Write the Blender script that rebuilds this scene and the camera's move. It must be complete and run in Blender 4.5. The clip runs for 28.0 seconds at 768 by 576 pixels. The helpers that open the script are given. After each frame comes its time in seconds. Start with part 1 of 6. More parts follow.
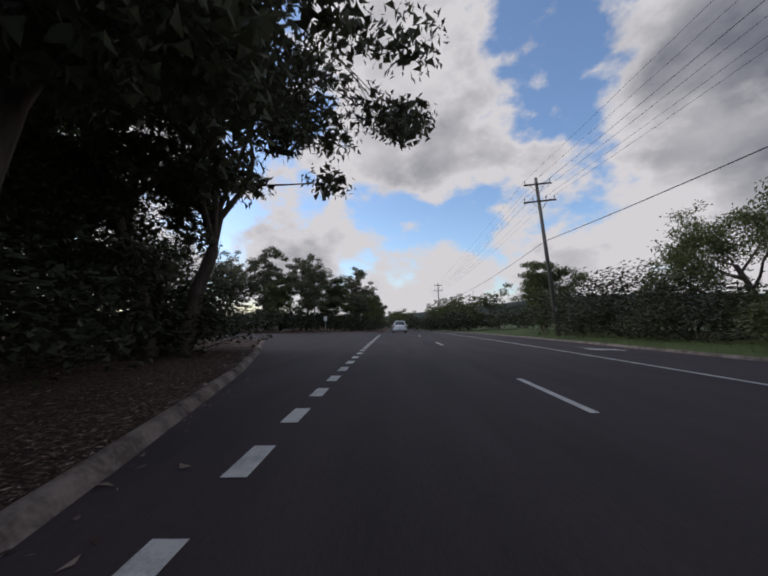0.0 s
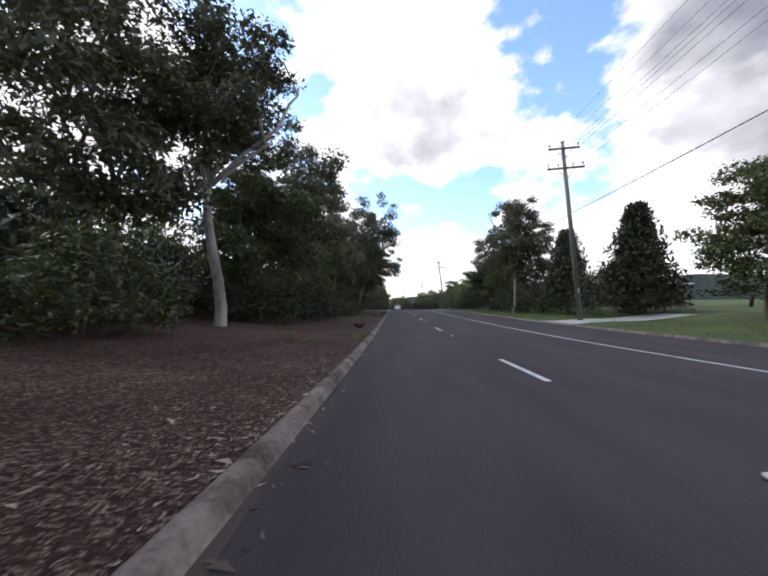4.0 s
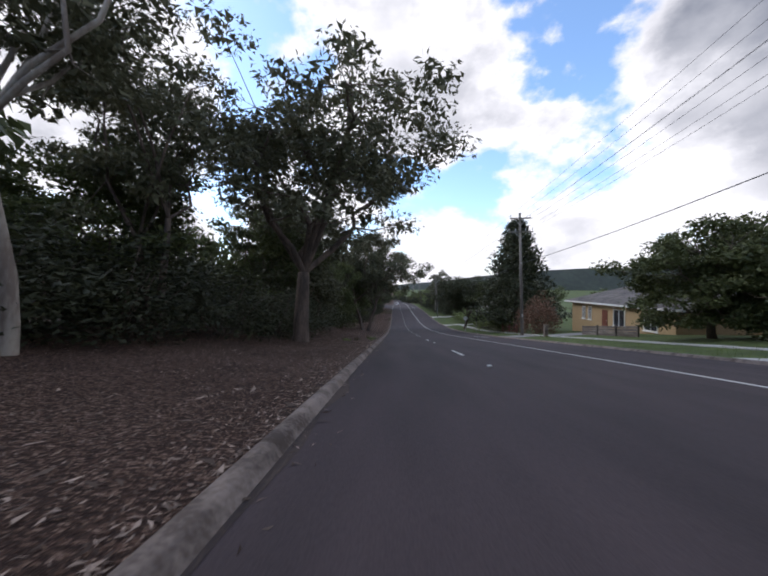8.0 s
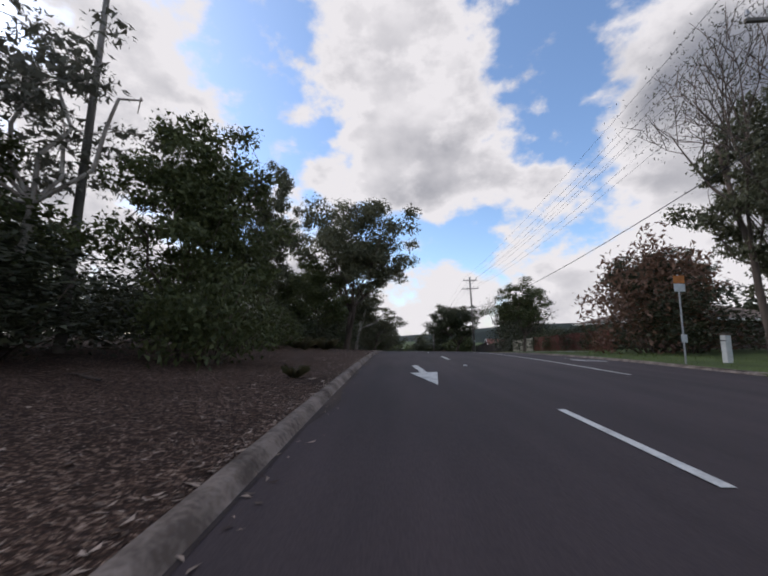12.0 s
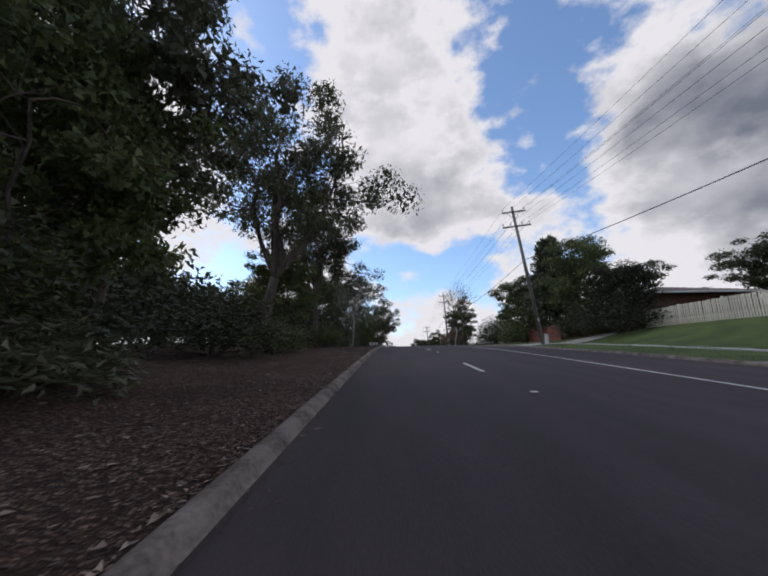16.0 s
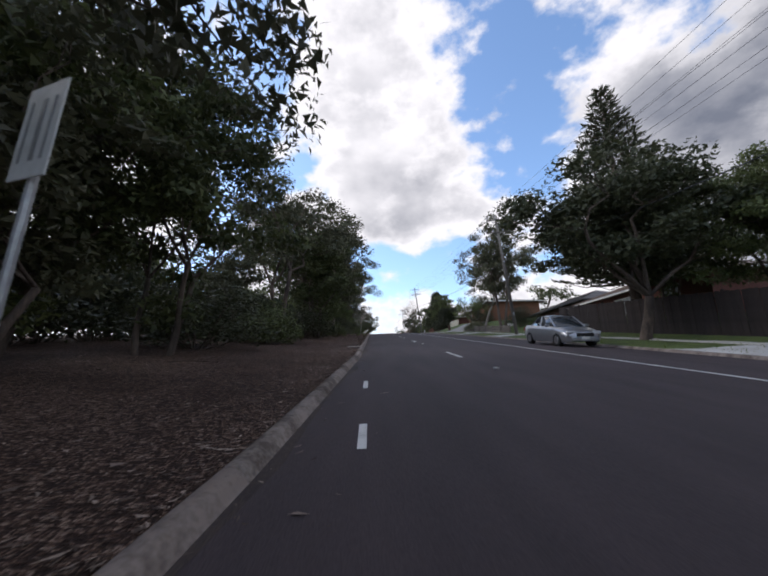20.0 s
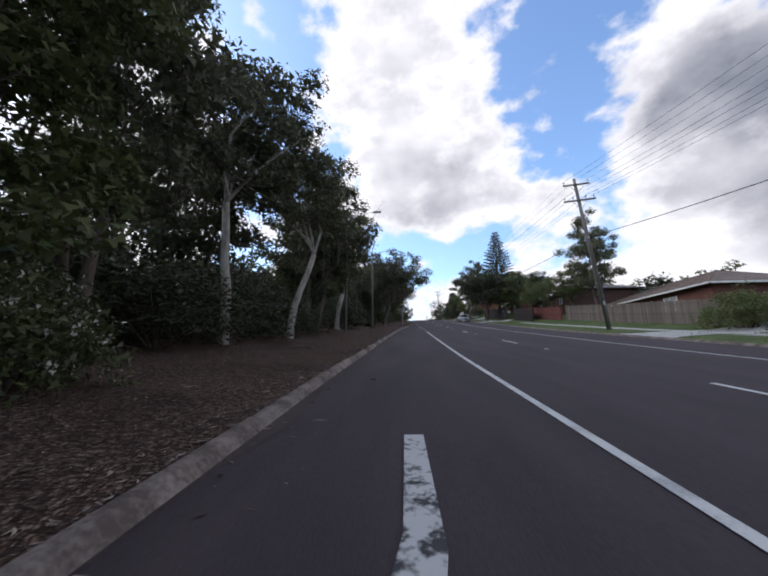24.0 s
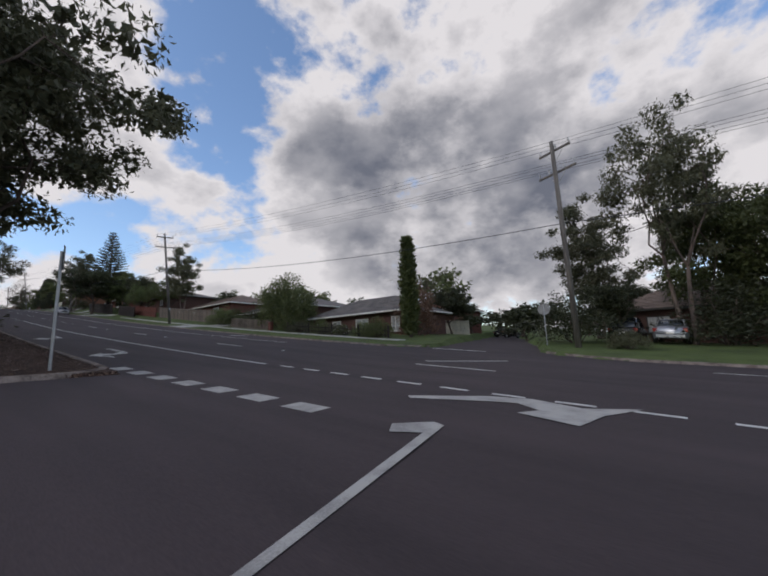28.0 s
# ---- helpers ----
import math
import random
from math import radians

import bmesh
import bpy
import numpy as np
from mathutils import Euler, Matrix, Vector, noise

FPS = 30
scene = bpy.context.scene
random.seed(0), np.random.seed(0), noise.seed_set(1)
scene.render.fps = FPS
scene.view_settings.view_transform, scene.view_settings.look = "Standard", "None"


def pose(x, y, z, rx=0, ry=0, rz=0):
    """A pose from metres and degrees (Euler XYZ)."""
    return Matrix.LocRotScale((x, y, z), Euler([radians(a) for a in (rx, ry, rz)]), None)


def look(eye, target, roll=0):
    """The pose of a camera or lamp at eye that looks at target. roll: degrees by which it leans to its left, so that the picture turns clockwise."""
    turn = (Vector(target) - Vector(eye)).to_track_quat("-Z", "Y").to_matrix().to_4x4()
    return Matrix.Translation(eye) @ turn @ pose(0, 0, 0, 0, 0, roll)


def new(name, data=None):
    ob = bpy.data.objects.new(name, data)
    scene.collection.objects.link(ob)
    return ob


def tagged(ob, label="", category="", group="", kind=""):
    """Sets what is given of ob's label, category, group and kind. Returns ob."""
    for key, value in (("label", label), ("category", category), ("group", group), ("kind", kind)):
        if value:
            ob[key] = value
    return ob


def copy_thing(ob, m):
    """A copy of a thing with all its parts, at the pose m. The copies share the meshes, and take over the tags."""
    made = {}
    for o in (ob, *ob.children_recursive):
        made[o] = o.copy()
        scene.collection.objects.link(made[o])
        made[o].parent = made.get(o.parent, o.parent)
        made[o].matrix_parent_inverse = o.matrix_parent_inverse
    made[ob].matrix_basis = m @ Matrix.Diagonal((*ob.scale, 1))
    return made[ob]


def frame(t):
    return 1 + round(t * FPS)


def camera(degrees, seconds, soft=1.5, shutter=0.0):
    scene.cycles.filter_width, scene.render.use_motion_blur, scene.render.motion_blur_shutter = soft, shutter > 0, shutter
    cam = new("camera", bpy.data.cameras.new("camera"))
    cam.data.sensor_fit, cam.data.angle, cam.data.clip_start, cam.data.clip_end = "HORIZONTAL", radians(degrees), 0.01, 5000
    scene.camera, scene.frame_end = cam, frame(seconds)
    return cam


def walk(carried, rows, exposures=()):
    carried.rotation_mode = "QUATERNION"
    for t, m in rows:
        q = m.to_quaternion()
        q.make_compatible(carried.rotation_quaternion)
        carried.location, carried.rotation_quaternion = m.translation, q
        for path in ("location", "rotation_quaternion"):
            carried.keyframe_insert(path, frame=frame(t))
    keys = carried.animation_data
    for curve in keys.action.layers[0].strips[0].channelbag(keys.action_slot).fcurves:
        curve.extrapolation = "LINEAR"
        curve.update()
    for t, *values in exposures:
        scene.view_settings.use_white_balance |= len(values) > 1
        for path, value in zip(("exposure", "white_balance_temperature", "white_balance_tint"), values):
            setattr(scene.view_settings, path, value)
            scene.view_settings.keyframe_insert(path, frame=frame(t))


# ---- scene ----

# ---------------------------------------------------------------- course of the road
def lerp_table(table, v):
    """Smooth reading of a small table of (key, value)."""
    if v <= table[0][0]:
        return table[0][1]
    for (a, p), (b, q) in zip(table, table[1:]):
        if v <= b:
            u = (v - a) / (b - a)
            return p + (q - p) * u
    return table[-1][1]


SLOPES = [(-600, 0.0), (-470, 0.03), (-425, 0.055), (-405, 0.085), (-381, 0.10), (-345, 0.115), (-310, 0.108), (-285, 0.105),
          (-269, 0.095), (-253, 0.075), (-225, 0.035), (-202, 0.0), (-185, -0.038), (-166, -0.066), (-148, -0.095),
          (-127, -0.118), (-107, -0.118), (-87, -0.10), (-65, -0.05), (-45, -0.015), (-25, -0.005), (0, -0.012),
          (20, -0.022), (60, -0.035), (120, -0.03), (200, -0.01), (400, 0.0)]
STEP = 1.0
Z_OF = {}
_z = 0.0
for _i in range(0, 1001):
    Z_OF[_i] = _z
    _z += STEP * lerp_table(SLOPES, _i - 600 + 0.5)
_z0 = Z_OF[600]


def zr(y):
    """Height of the road's gutter level at y."""
    y = min(max(y, -600), 399.9)
    i = int(math.floor(y + 600))
    u = y + 600 - i
    return Z_OF[i] * (1 - u) + Z_OF[min(i + 1, 1000)] * u - _z0


KERB_L = [(-430, -4.09), (-388, -4.05), (-376, -3.75), (-365, -3.35), (-356.5, -2.95), (-351.5, -2.3), (-340, -1.5), (-330, -1.07), (-195, -1.06), (-160, -0.97), (-60, -0.95), (-40, -0.92), (-2, -1.0), (3, -2.1),
          (8, -3.3), (13, -4.8), (19, -6.8), (24, -8.6), (47, -8.6), (52, -4.0), (58, -1.15)]
KERB_R = 10.4
CENTRE = 5.95
LANE = 2.28


def kl(y):
    return lerp_table(KERB_L, y)


def road_z(x, y):
    """Road surface with its camber."""
    a, b = kl(y), KERB_R
    u = (x - CENTRE) / (b - CENTRE) if x > CENTRE else (x - CENTRE) / (a - CENTRE)
    return zr(y) + 0.10 * (1 - min(1, abs(u)) ** 1.6)


# ---------------------------------------------------------------- camera
HEIGHT = 1.1
cam = camera(95.0, 28.0, soft=2.0, shutter=0.03)
# seconds, x, y, pitch, roll, yaw
PATH = [
    (0.0, 0.0, 0.3, 4.7, 0.0, 1.3),
    (0.5, 0.0, -5.8, 4.6, -0.3, 1.6),
    (1.0, 0.0, -12.4, 5.4, 0.8, 1.6),
    (1.5, 0.0, -19.9, 4.8, 1.0, 1.6),
    (2.0, 0.0, -27.5, 4.6, 1.0, 1.7),
    (2.5, 0.0, -35.6, 4.6, 1.0, 1.7),
    (3.0, 0.0, -44.2, 4.3, 1.0, 1.7),
    (3.5, 0.0, -52.4, 3.2, 0.9, 1.7),
    (4.5, 0.0, -70.0, 1.0, 0.3, 1.6),
    (5.5, 0.0, -89.3, -0.8, 0.0, 1.4),
    (6.0, 0.0, -99.2, -1.48, 0.0, 1.4),
    (6.5, 0.0, -109.1, -1.67, 0.0, 1.4),
    (7.0, 0.0, -119.0, -1.65, -0.6, 1.5),
    (7.5, 0.0, -129.0, -0.73, 0.2, 1.5),
    (8.0, 0.0, -139.3, -0.52, -0.2, 1.8),
    (8.5, 0.0, -149.3, 0.5, -0.6, 2.0),
    (9.0, 0.0, -159.3, 1.8, 0.0, 2.1),
    (9.5, 0.0, -169.0, 2.75, 0.2, 1.7),
    (10.0, 0.0, -178.4, 3.6, 0.0, 1.3),
    (10.5, 0.0, -187.6, 4.8, 0.0, 1.2),
    (11.0, 0.0, -196.6, 6.0, -0.4, 1.1),
    (11.5, 0.0, -205.5, 6.8, -0.5, 1.3),
    (12.0, 0.0, -214.2, 7.7, -0.8, 1.5),
    (12.5, 0.0, -222.9, 8.6, -0.4, 1.5),
    (13.5, 0.0, -240.0, 10.05, -0.2, 1.3),
    (14.5, 0.0, -256.2, 11.1, 0.0, 1.2),
    (15.0, 0.0, -264.3, 11.3, 0.6, 1.3),
    (15.5, 0.0, -272.5, 12.3, 0.7, 1.3),
    (16.0, 0.0, -280.7, 12.7, 0.5, 1.3),
    (16.5, 0.0, -288.9, 12.8, 0.5, 1.3),
    (17.0, 0.0, -297.0, 12.9, 0.6, 1.2),
    (17.5, 0.0, -304.7, 12.8, 0.4, 0.9),
    (18.0, 0.0, -312.7, 12.5, 0.4, 0.7),
    (18.5, 0.0, -320.5, 12.5, 0.3, 0.2),
    (19.0, -0.1, -328.3, 12.4, 0.6, -0.4),
    (19.5, -0.3, -335.8, 12.8, 0.0, -1.3),
    (20.0, -0.6, -343.1, 12.7, 1.0, -1.8),
    (20.5, -0.95, -350.4, 12.6, 1.4, -1.6),
    (21.0, -1.25, -357.5, 12.5, 1.5, -0.8),
    (21.5, -1.55, -364.2, 12.3, 1.6, 0.4),
    (22.5, -2.1, -377.4, 11.6, 1.0, 2.2),
    (23.5, -2.4, -389.4, 11.2, 0.5, 3.0),
    (24.0, -2.5, -395.2, 10.9, 0.4, 3.5),
    (24.5, -2.48, -399.2, 11.25, 0.65, 3.1),
    (25.0, -2.53, -403.0, 12.1, 1.5, 1.4),
    (25.5, -2.67, -406.8, 11.7, 2.1, -4.2),
    (26.0, -3.0, -410.2, 10.75, 3.0, -11.9),
    (26.5, -3.75, -413.1, 10.0, 3.9, -23.4),
    (27.0, -4.75, -415.6, 8.9, 3.9, -34.8),
    (27.5, -5.75, -417.6, 8.9, 3.3, -44.4),
    (28.0, -6.74, -419.07, 9.1, 2.1, -51.9),
]
# seconds, stops, kelvin, tint
EXPOSURES = [(0.0, -0.4, 6300, 15), (1.0, 0.0, 6350, 15), (2.0, 0.33, 6250, 15), (3.0, 0.5, 6350, 15), (6.0, 0.95, 6050, 15), (7.0, 0.86, 6050, 15), (8.0, 0.42, 6100, 15), (9.0, 0.3, 6150, 15), (10.0, -0.16, 6200, 15), (11.0, 0.06, 6220, 15), (12.0, -0.04, 6300, 15), (15.0, -0.1, 6200, 15), (17.0, -0.05, 6250, 15), (18.0, -0.05, 6380, 15), (19.0, 0.24, 6300, 15), (21.0, 0.27, 6200, 15),
             (24.0, 0.32, 6130, 15), (26.0, 0.33, 6150, 15), (27.0, 0.06, 6250, 15), (28.0, -0.2, 6350, 15)]
walk(cam, [(t, pose(x, y, zr(y) + HEIGHT, 90 + pitch, roll, yaw)) for t, x, y, pitch, roll, yaw in PATH],
     exposures=EXPOSURES)

# ---------------------------------------------------------------- sky and sun
world = bpy.data.worlds.new("world")
scene.world = world
world.use_nodes = True
WN, WL = world.node_tree.nodes, world.node_tree.links
WN.clear()
SUN_EL, SUN_AZ = 34.0, -72.0         # degrees; azimuth to the right of the road's direction


def wnode(kind, **values):
    n = WN.new(kind)
    for key, value in values.items():
        if key == "op":
            n.operation = value
        else:
            n.inputs[key].default_value = value
    return n


def wmath(op, a, b=None, clamp=False):
    n = WN.new("ShaderNodeMath")
    n.operation, n.use_clamp = op, clamp
    for i, v in enumerate((a, b)):
        if v is None:
            continue
        if isinstance(v, (int, float)):
            n.inputs[i].default_value = v
        else:
            WL.new(v, n.inputs[i])
    return n.outputs[0]


def sky_way(az, el):
    a, e = radians(az), radians(el)
    return (math.sin(a) * math.cos(e), math.cos(a) * math.cos(e), math.sin(e))


geo = WN.new("ShaderNodeTexCoord")
WAY = geo.outputs["Generated"]
sky = WN.new("ShaderNodeTexSky")
sky.sky_type, sky.sun_disc = "NISHITA", False
sky.sun_elevation, sky.sun_rotation = radians(SUN_EL), radians(SUN_AZ)
# clouds wider than they are tall
flat = WN.new("ShaderNodeMapping")
flat.inputs["Scale"].default_value = (1, 1, 1.5)
WL.new(WAY, flat.inputs[0])


def wnoise(scale, detail, rough, shift=(0, 0, 0)):
    m = WN.new("ShaderNodeMapping")
    m.inputs["Location"].default_value = shift
    WL.new(flat.outputs[0], m.inputs[0])
    n = wnode("ShaderNodeTexNoise", Scale=scale, Detail=detail, Roughness=rough)
    WL.new(m.outputs[0], n.inputs["Vector"])
    return n.outputs["Fac"]


def blob(az, el, radius, amount):
    """A soft round rise (or fall) of the cloud cover about one direction."""
    d = WN.new("ShaderNodeVectorMath")
    d.operation = "DOT_PRODUCT"
    WL.new(WAY, d.inputs[0])
    d.inputs[1].default_value = sky_way(az, el)
    m = WN.new("ShaderNodeMapRange")
    m.interpolation_type = "SMOOTHSTEP"
    m.inputs["From Min"].default_value = math.cos(radians(radius))
    m.inputs["From Max"].default_value = math.cos(radians(radius * 0.25))
    m.inputs["To Max"].default_value = amount
    WL.new(d.outputs["Value"], m.inputs["Value"])
    return m.outputs[0]


# banks of cloud and the blue gaps between them: azimuth, elevation, radius, amount
COVER = [(4, 36, 20, 0.32), (9, 27, 15, 0.26), (-6, 24, 9, 0.22), (0, 47, 14, 0.2), (22, 25, 7, 0.14), (4, 4, 14, 0.36), (25, 6, 15, 0.38), (42, 11, 13, 0.34), (-15, 7, 12, 0.32), (46, 26, 12, 0.32),
         (62, 20, 22, 0.34), (62, 38, 20, 0.24), (88, 30, 30, 0.28), (88, 10, 26, 0.34), (-38, 30, 14, 0.38), (-30, 20, 9, 0.32), (-40, 10, 14, 0.32),
         (-26, 34, 9, -0.42), (-13, 30.5, 4.5, -0.3), (-24, 25, 4, -0.22), (3, 15.5, 6, -0.40), (13, 16, 6, -0.38), (21, 15, 5, -0.22), (-5, 17, 5, -0.24), (24, 37, 9, -0.26), (32, 31, 6, -0.16),
         (40, 40, 5, -0.1), (42, 24, 12, 0.26), (46, 34, 9, 0.22), (36, 25, 8, 0.1)]
cover = wmath("ADD", wmath("MULTIPLY", wmath("SUBTRACT", wnoise(5.5, 9, 0.56), 0.5), 2.3),
              wmath("MULTIPLY", wmath("SUBTRACT", wnoise(15.0, 6, 0.55, (3, 1, 0)), 0.5), 0.75))
for row in COVER:
    cover = wmath("ADD", cover, blob(*row))
mask = WN.new("ShaderNodeMapRange")
mask.interpolation_type = "SMOOTHSTEP"
mask.inputs["From Min"].default_value, mask.inputs["From Max"].default_value = -0.17, 0.24
WL.new(cover, mask.inputs["Value"])
shade = WN.new("ShaderNodeMapRange")
shade.inputs["From Min"].default_value, shade.inputs["From Max"].default_value = -0.25, 0.68
shade.inputs["To Min"].default_value, shade.inputs["To Max"].default_value = 0.0, 1.05
billow = wmath("ADD", wmath("MULTIPLY", wnoise(4.2, 6, 0.5, (5, 2, 1)), 1.35), wmath("MULTIPLY", wnoise(11.0, 4, 0.5, (1, 7, 2)), 0.45))
depth_of = WN.new("ShaderNodeMapRange")
depth_of.interpolation_type = "SMOOTHSTEP"
depth_of.inputs["From Min"].default_value, depth_of.inputs["From Max"].default_value = 0.12, 0.75
depth_of.inputs["To Min"].default_value, depth_of.inputs["To Max"].default_value = 0.22, -0.16
WL.new(cover, depth_of.inputs["Value"])
thick = wmath("ADD", wmath("SUBTRACT", billow, 0.38), depth_of.outputs[0])
for row in [(6, 25, 12, -0.12), (44, 27, 18, -0.14), (66, 14, 26, -0.3), (60, 27, 26, -0.18), (86, 34, 30, -0.14), (45, 9, 9, 0.26), (30, 9, 17, 0.14), (5, 7, 15, 0.12), (84, 40, 12, 0.15)]:
    thick = wmath("ADD", thick, blob(*row))
WL.new(thick, shade.inputs["Value"])
white = WN.new("ShaderNodeMix")
white.data_type = "RGBA"
white.inputs["A"].default_value, white.inputs["B"].default_value = (0.20, 0.22, 0.265, 1), (1.0, 0.98, 0.96, 1)
WL.new(shade.outputs[0], white.inputs["Factor"])
bg_sky, bg_cloud = wnode("ShaderNodeBackground", Strength=0.215), wnode("ShaderNodeBackground", Strength=0.86)
deep = WN.new("ShaderNodeMix")
deep.data_type, deep.blend_type = "RGBA", "MULTIPLY"
deep.inputs["Factor"].default_value, deep.inputs["B"].default_value = 1.0, (0.95, 1.05, 1.10, 1)
WL.new(sky.outputs[0], deep.inputs["A"])
WL.new(deep.outputs["Result"], bg_sky.inputs["Color"])
WL.new(white.outputs["Result"], bg_cloud.inputs["Color"])
blend = WN.new("ShaderNodeMixShader")
WL.new(mask.outputs[0], blend.inputs[0])
WL.new(bg_sky.outputs[0], blend.inputs[1])
WL.new(bg_cloud.outputs[0], blend.inputs[2])
WL.new(blend.outputs[0], WN.new("ShaderNodeOutputWorld").inputs[0])

sun = new("sun", bpy.data.lights.new("sun", "SUN"))
sun.data.energy, sun.data.angle, sun.data.color = 0.5, radians(12), (1.0, 0.95, 0.88)
sun.matrix_world = look((0, 0, 60), Vector((0, 0, 60)) - Vector(sky_way(SUN_AZ, SUN_EL)))

# ---------------------------------------------------------------- materials
def material(name, colour, other=None, scale=4.0, fine=60.0, rough=0.8, bump=0.3, metal=0.0, vary=0.0, stretch=(1, 1, 1), depth=0.02,
             spec=0.3, low=0.35, high=0.65):
    """Two colours mixed by coarse and fine noise, with relief. vary: change of brightness from object to object."""
    m = bpy.data.materials.new(name)
    m.use_nodes = True
    n, l = m.node_tree.nodes, m.node_tree.links
    b = n["Principled BSDF"]
    b.inputs["Roughness"].default_value, b.inputs["Metallic"].default_value = rough, metal
    b.inputs["Specular IOR Level"].default_value = spec
    other = other or tuple(c * 0.72 for c in colour)
    co = n.new("ShaderNodeTexCoord")
    mp = n.new("ShaderNodeMapping")
    mp.inputs["Scale"].default_value = stretch
    l.new(co.outputs["Object"], mp.inputs[0])
    a, f = n.new("ShaderNodeTexNoise"), n.new("ShaderNodeTexNoise")
    a.inputs["Scale"].default_value, a.inputs["Detail"].default_value = scale, 6
    f.inputs["Scale"].default_value, f.inputs["Detail"].default_value = fine, 4
    l.new(mp.outputs[0], a.inputs["Vector"])
    l.new(mp.outputs[0], f.inputs["Vector"])
    add = n.new("ShaderNodeMath")
    add.operation = "MULTIPLY_ADD"
    l.new(f.outputs["Fac"], add.inputs[0])
    add.inputs[1].default_value = 0.55
    l.new(a.outputs["Fac"], add.inputs[2])
    rng = n.new("ShaderNodeMapRange")
    rng.inputs["From Min"].default_value, rng.inputs["From Max"].default_value = low + 0.27, high + 0.27
    l.new(add.outputs[0], rng.inputs["Value"])
    mix = n.new("ShaderNodeMix")
    mix.data_type = "RGBA"
    mix.inputs["A"].default_value, mix.inputs["B"].default_value = (*other, 1), (*colour, 1)
    l.new(rng.outputs[0], mix.inputs["Factor"])
    out = mix.outputs["Result"]
    if vary:
        info, hsv, mr = n.new("ShaderNodeObjectInfo"), n.new("ShaderNodeHueSaturation"), n.new("ShaderNodeMapRange")
        mr.inputs["To Min"].default_value, mr.inputs["To Max"].default_value = 1 - vary, 1 + vary
        l.new(info.outputs["Random"], mr.inputs["Value"])
        l.new(mr.outputs[0], hsv.inputs["Value"])
        l.new(out, hsv.inputs["Color"])
        out = hsv.outputs["Color"]
    l.new(out, b.inputs["Base Color"])
    if bump:
        bp = n.new("ShaderNodeBump")
        bp.inputs["Strength"].default_value, bp.inputs["Distance"].default_value = bump, depth
        l.new(add.outputs[0], bp.inputs["Height"])
        l.new(bp.outputs[0], b.inputs["Normal"])
    return m


def leaf_material(name, colour, other, through_light=0.25, rough=0.55, rare=1.0):
    """Leaves: colour varied leaf by leaf and tree by tree, with some light passing through."""
    m = bpy.data.materials.new(name)
    m.use_nodes = True
    n, l = m.node_tree.nodes, m.node_tree.links
    b = n["Principled BSDF"]
    b.inputs["Roughness"].default_value = rough
    b.inputs["Specular IOR Level"].default_value = 0.3
    g, info = n.new("ShaderNodeNewGeometry"), n.new("ShaderNodeObjectInfo")
    mix, hsv, mr = n.new("ShaderNodeMix"), n.new("ShaderNodeHueSaturation"), n.new("ShaderNodeMapRange")
    mix.data_type = "RGBA"
    mix.inputs["A"].default_value, mix.inputs["B"].default_value = (*colour, 1), (*other, 1)
    power = n.new("ShaderNodeMath")
    power.operation = "POWER"
    power.inputs[1].default_value = rare
    l.new(g.outputs["Random Per Island"], power.inputs[0])
    l.new(power.outputs[0], mix.inputs["Factor"])
    mr.inputs["To Min"].default_value, mr.inputs["To Max"].default_value = 0.75, 1.3
    l.new(info.outputs["Random"], mr.inputs["Value"])
    l.new(mr.outputs[0], hsv.inputs["Value"])
    l.new(mix.outputs["Result"], hsv.inputs["Color"])
    l.new(hsv.outputs["Color"], b.inputs["Base Color"])
    t = n.new("ShaderNodeBsdfTranslucent")
    l.new(hsv.outputs["Color"], t.inputs["Color"])
    s = n.new("ShaderNodeMixShader")
    s.inputs[0].default_value = through_light
    l.new(b.outputs[0], s.inputs[1])
    l.new(t.outputs[0], s.inputs[2])
    l.new(s.outputs[0], n["Material Output"].inputs["Surface"])
    return m


M_ASPHALT = material("asphalt", (0.064, 0.0475, 0.0498), (0.028, 0.0216, 0.0232), scale=0.9, fine=60, rough=0.85, bump=0.6, depth=0.008,
                     stretch=(1.5, 0.22, 1), low=0.2, high=0.8)
M_GUTTER = material("gutter_dust", (0.066, 0.049, 0.041), (0.034, 0.027, 0.026), scale=1.2, fine=30, rough=0.95, bump=0.6, depth=0.01, stretch=(2, 0.5, 1), low=0.3, high=0.6)
M_PAINT = material("road_paint", (0.62, 0.61, 0.58), (0.36, 0.355, 0.34), scale=3, fine=45, rough=0.7, bump=0.2, depth=0.003, low=0.25, high=0.55)
M_OLD_PAINT = material("old_road_paint", (0.40, 0.385, 0.36), (0.24, 0.23, 0.22), scale=3, fine=60, rough=0.75, bump=0.2, depth=0.003, low=0.3, high=0.6)
M_WORN = material("worn_paint", (0.52, 0.51, 0.49), (0.05, 0.05, 0.052), scale=5, fine=22, rough=0.75, bump=0.2, depth=0.003, low=0.38, high=0.52)
M_KERB = material("kerb_concrete", (0.235, 0.192, 0.165), (0.095, 0.074, 0.062), scale=2.6, fine=22, rough=0.9, bump=0.4, depth=0.01)
M_PATH = material("path_concrete", (0.46, 0.45, 0.42), (0.34, 0.33, 0.31), scale=0.9, fine=30, rough=0.9, bump=0.2, depth=0.006, vary=0.08)


